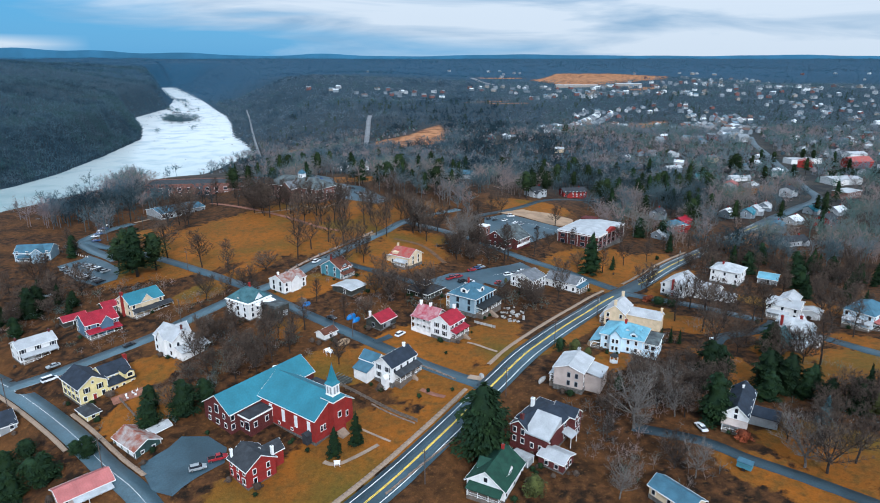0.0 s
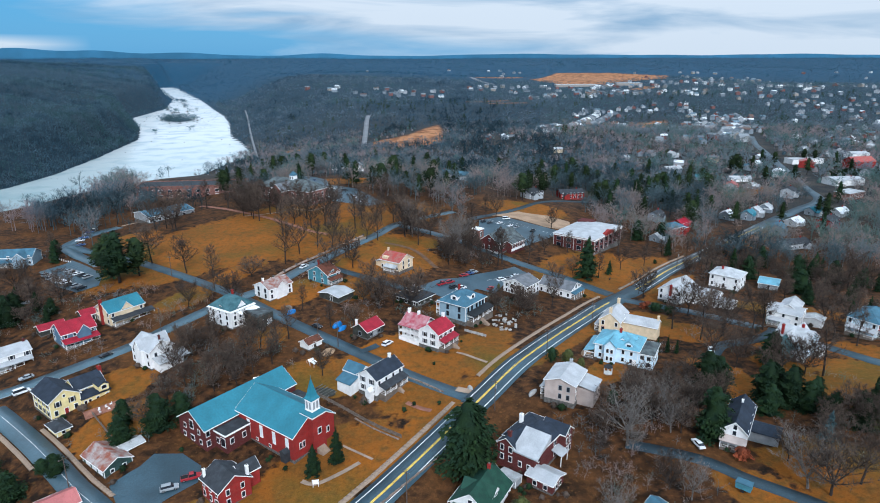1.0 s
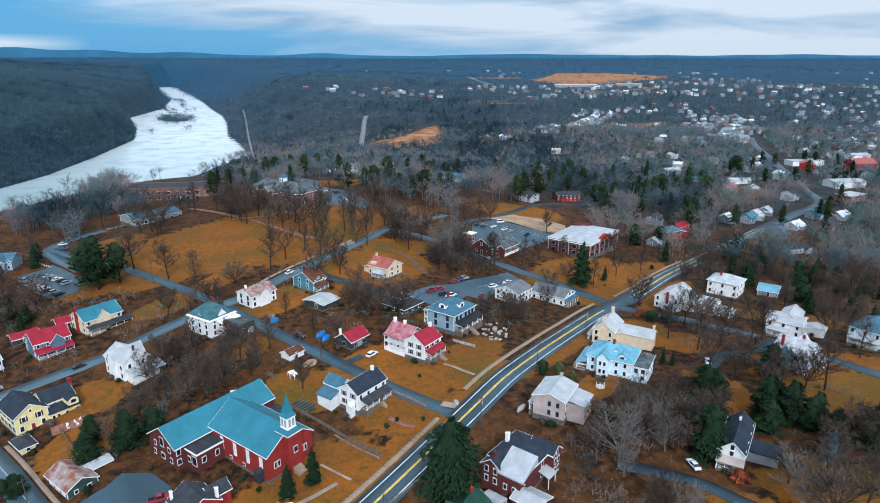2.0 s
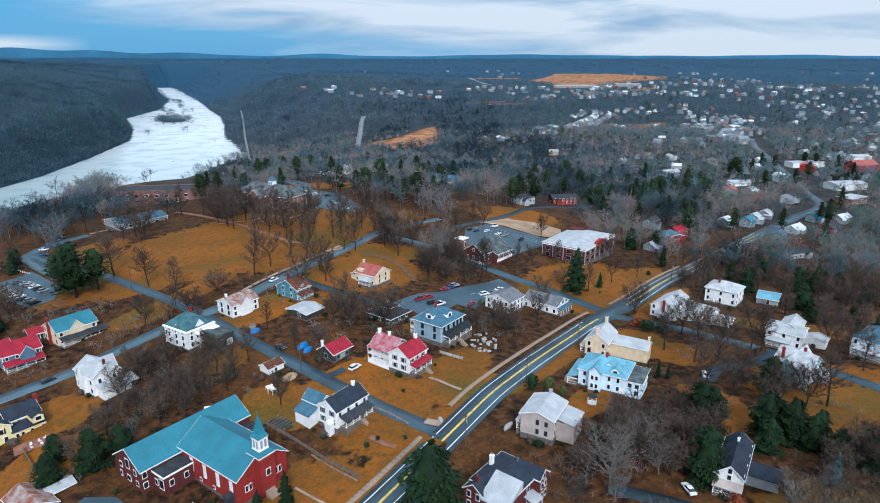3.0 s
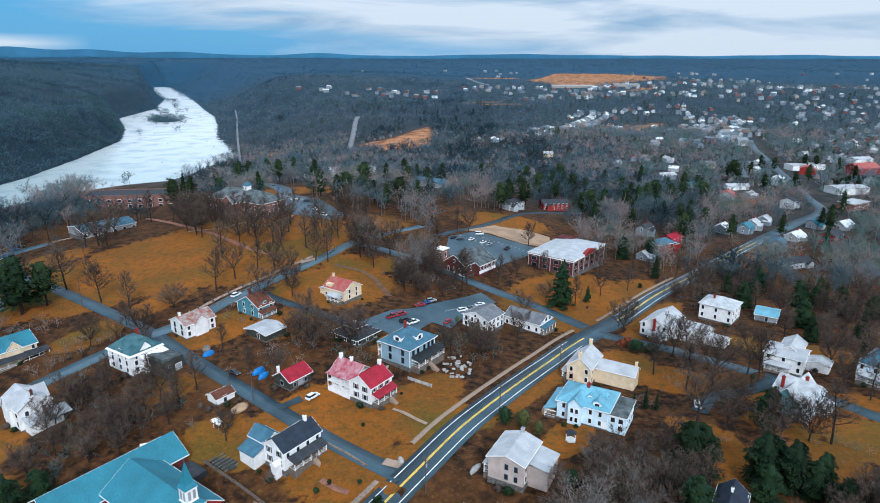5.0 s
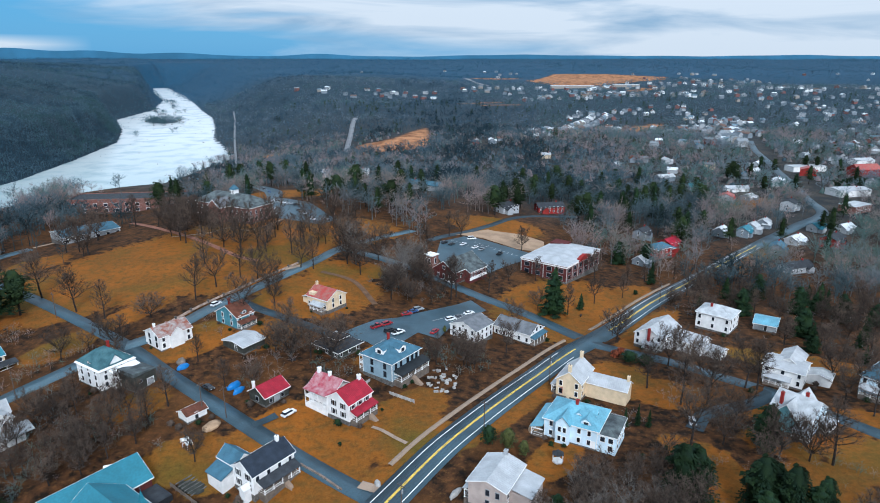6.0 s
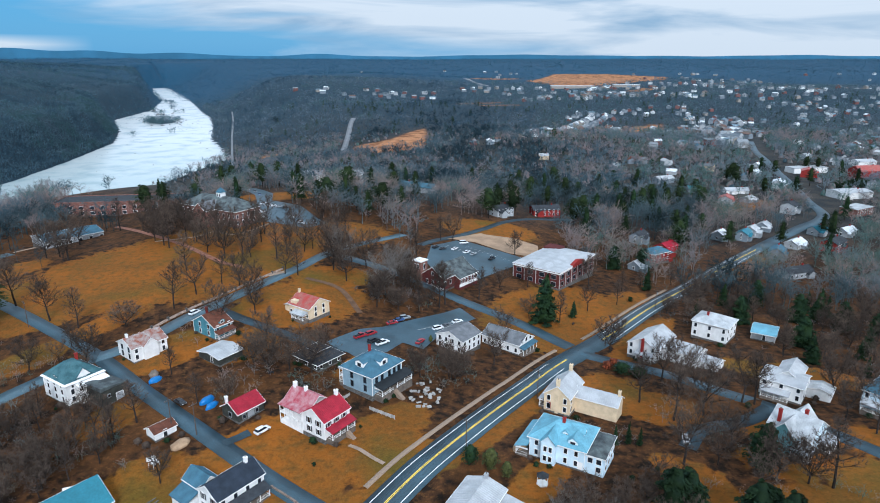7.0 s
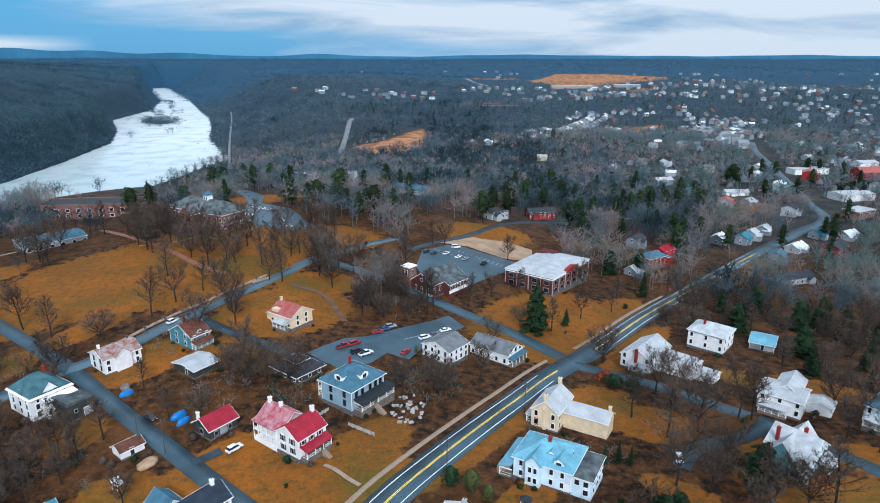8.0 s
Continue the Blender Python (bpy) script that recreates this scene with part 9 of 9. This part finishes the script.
for x, y, yaw in ((91.6, 313.4, 60), (-21, 250, 20)):
    ob = thing("bench", pose(x, y, gz(x, y) - 0.12, 0, 0, yaw), "dark wooden bench on the grass", "bench", "benches")
    for nm, bx in (("seat", (-0.9, -0.25, 0.42, 0.9, 0.25, 0.48)), ("backrest", (-0.9, 0.22, 0.55, 0.9, 0.28, 0.95)), ("leg", (-0.8, -0.25, 0, -0.7, 0.28, 0.42)), ("leg", (0.7, -0.25, 0, 0.8, 0.28, 0.42))):
        t_ = Build()
        t_.box(*bx)
        part(nm, t_, DARKPAINT, ob)
# notice board before the church
ob = thing("notice_board", pose(-28.7, 147.6, gz(-28.7, 147.6), 0, 0, 10), "white notice board on posts before the church", "sign")
for nm, bx, m_ in (("panel", (-0.8, -0.08, 0.8, 0.8, 0.08, 1.9), TRIM), ("post", (-0.75, -0.06, -0.4, -0.63, 0.06, 0.8), TRIM), ("post", (0.63, -0.06, -0.4, 0.75, 0.06, 0.8), TRIM), ("roof", (-0.95, -0.2, 1.9, 0.95, 0.2, 2.0), TRIM)):
    t_ = Build()
    t_.box(*bx)
    part(nm, t_, m_, ob)
# trailer and gazebo
ob = thing("trailer", pose(79.5, 138.2, gz(79.5, 138.2), 0, 0, -40), "teal covered trailer on a grey pad beside the lane", "trailer")
for nm, bx, m_ in (("body", (-1.8, -1.1, 0.6, 1.8, 1.1, 2.2), TEALWALL), ("roof", (-1.9, -1.2, 2.2, 1.9, 1.2, 2.35), BLUEROOF), ("wheel", (-0.4, -1.25, 0.0, 0.4, -1.1, 0.7), BRONZE), ("wheel", (-0.4, 1.1, 0.0, 0.4, 1.25, 0.7), BRONZE)):
    t_ = Build()
    t_.box(*bx)
    part(nm, t_, m_, ob)
ob = thing("carport", pose(-175.6, 260, gz(-175.6, 260), 0, 0, 30), "small white-roofed carport on thin posts", "carport")
t_ = Build()
t_.box(-2.6, -2, 2.4, 2.6, 2, 2.6)
part("roof", t_, WHITEROOF, ob)
for x in (-2.4, 2.4):
    for y in (-1.8, 1.8):
        t_ = Build()
        t_.box(x - 0.06, y - 0.06, -0.3, x + 0.06, y + 0.06, 2.4)
        part("post", t_, TRIM, ob)
ob = thing("gazebo", pose(60.5, 196.5, gz(60.5, 196.5), 0, 0, 20), "small dark-roofed white gazebo beside the bushes", "gazebo")
t_ = Build()
t_.solid([(math.cos(k * 1.0472) * 1.7, math.sin(k * 1.0472) * 1.7, 2.4) for k in range(6)] + [(0, 0, 3.6)], [(k, (k + 1) % 6, 6) for k in range(6)] + [(5, 4, 3, 2, 1, 0)])
part("roof", t_, SHINGLE, ob)
t_ = Build()
t_.tube((0, 0, -0.5), (0, 0, 0.3), 1.5, 1.5, 6)
part("floor", t_, TRIM, ob)
for k in range(6):
    t_ = Build()
    t_.box(-0.06, -0.06, 0, 0.06, 0.06, 2.4)
    part("post", t_, TRIM, ob, m=Matrix.Translation((math.cos(k * 1.0472) * 1.45, math.sin(k * 1.0472) * 1.45, 0)))
# cottage by the lane
H = House("house", 63.6, 124.0, 125, 11.5, 6, 3.0, CREAM, "cream cottage with blue-grey gabled roof under bare trees")
H.walls(1.8, "x"); H.gable("x", 1.8, BLUEROOF); H.rows("B", 3, (0.9,), 0.9, 1.3); H.rows("L", 1, (0.9,)); H.rows("R", 3, (0.9,), 0.9, 1.3)
# shrubs round the houses
for x, y, h in ((-20, 184, 1.8), (-18.5, 188.5, 2.6), (-4, 182, 1.4), (-7, 179.5, 1.6), (4, 181, 1.2), (12, 222, 1.0), (2, 205, 1.1), (-38.5, 155, 1.4), (-44, 160, 1.2), (84, 200, 1.6), (36, 268, 1.5), (38, 270, 1.4), (60, 204, 1.6), (108, 279, 1.5), (112, 277, 1.3), (-121, 178, 1.5), (-112, 176, 1.8), (92, 205, 1.4), (-70, 162, 1.3), (125, 345, 2.4), (132, 240, 2.0), (150, 236, 1.8)):
    tree(ROUND[2], x, y, h, 2.4, "small dark clipped shrub beside a house", "shrub", "garden shrubs", 1.0, "shrub")

# railway bridge over the river: deck, girders and piers
bridge = thing("railway_bridge", pose(-500, 710.5, -77, 0, 0, 19), "low grey railway bridge across the pale river", "bridge")
for nm, bx, m_ in (("deck", (-75, -2.6, -0.9, 75, 2.6, 0.0), LANE), ("girder", (-75, -3.0, -2.0, 75, -2.6, 0.9), STONE), ("girder", (-75, 2.6, -2.0, 75, 3.0, 0.9), STONE), *(("pier", (x - 1.2, -2.4, -9, x + 1.2, 2.4, -0.9), STONE) for x in (-62, -31, 0, 31, 62))):
    b_ = Build()
    b_.box(*bx)
    part(nm, b_, m_, bridge)

# white rail posts along the lot drive
for k in range(9):
    b_ = Build()
    b_.box(-0.12, -0.12, -0.3, 0.12, 0.12, 0.9)
    f_ = k / 8
    x_, y_ = -203 + 16 * f_, 325 - 11 * f_
    o_ = new("rail_post", b_.mesh("rail_post", TRIM))
    o_.matrix_basis = pose(x_, y_, gz(x_, y_))
    tagged(o_, "short white wooden post beside the lot drive", "post", "white posts")

# garden rows across the dug bed
for k in range(6):
    b_ = Build()
    b_.box(-2.3, -0.08, 0.0, 2.3, 0.08, 0.34)
    o_ = new("garden_edging", b_.mesh("garden_edging", STONE))
    x_, y_ = -33.8 - math.sin(radians(54)) * (k - 2.5) * 1.3, 190.3 + math.cos(radians(54)) * (k - 2.5) * 1.3
    o_.matrix_basis = pose(x_, y_, gz(x_, y_), 0, 0, 54)
    tagged(o_, "grey board edging across a dug garden bed", "edging", "garden edging")

# small white canopies in the yards
for x_, y_, yaw_ in ((-57.5, 195.5, 20), (-41.5, 206.5, 40), (-40.2, 205.0, 70)):
    tent = thing("garden_canopy", pose(x_, y_, gz(x_, y_), 0, 0, yaw_), "small white fabric canopy over garden things", "canopy", "garden canopies")
    b_ = Build()
    b_.extrude([(-0.9, 0.9), (0, 1.6), (0.9, 0.9), (0.9, 0.98), (0, 1.72), (-0.9, 0.98)], lambda s, p, z: (s, p, z), -1.1, 1.1)
    part("cover", b_, TRIM, tent)
    for px_ in (-1.0, 1.0):
        for py_ in (-0.8, 0.8):
            b_ = Build()
            b_.box(px_ - 0.04, py_ - 0.04, -0.3, px_ + 0.04, py_ + 0.04, 0.98)
            part("leg", b_, TRIM, tent)

# painted bay lines in the lots
b_ = Build()
b_.box(-2.3, -0.07, 0.0, 2.3, 0.07, 0.012)
BAY = b_.mesh("bay_line", WHITELINE)
for cx_, cy_, run_, turn_, n_ in ((33, 298, -45, 30, 7), (44, 400, -126, 54, 8), (62, 398, -126, 54, 12)):
    for k in range(n_):
        x_, y_ = cx_ + (k - n_ / 2) * 2.8 * math.cos(radians(run_ + 90)), cy_ + (k - n_ / 2) * 2.8 * math.sin(radians(run_ + 90))
        o_ = new("bay_line", BAY)
        o_.matrix_basis = pose(x_, y_, gz(x_, y_) + 0.15, 0, 0, turn_)
        tagged(o_, "white painted bay line on the asphalt lot", "road marking", kind="structure")

# white garden chairs on the patio behind the yellow house
for x_, y_, yaw_ in ((-102.6, 179.6, 20), (-101.0, 181.2, 80), (-101.6, 178.4, 140), (-99.6, 180.0, 200), (-100.4, 182.6, 310)):
    seat = thing("garden_chair", pose(x_, y_, gz(x_, y_) - 0.1, 0, 0, yaw_), "white slatted garden chair on a brick patio", "chair", "garden chairs")
    for nm_, bx_ in (("seat", (-0.32, -0.3, 0.38, 0.32, 0.3, 0.44)), ("backrest", (-0.32, 0.26, 0.5, 0.32, 0.32, 1.05)), ("leg", (-0.32, -0.3, 0, -0.26, -0.24, 0.38)), ("leg", (0.26, -0.3, 0, 0.32, -0.24, 0.38)), ("leg", (-0.32, 0.26, 0, -0.26, 0.32, 0.5)), ("leg", (0.26, 0.26, 0, 0.32, 0.32, 0.5))):
        b_ = Build()
        b_.box(*bx_)
        part(nm_, b_, TRIM, seat)
path([(-106, 177), (-98, 183)], 5.0, BRICKPATH, "worn brick patio behind the yellow house")
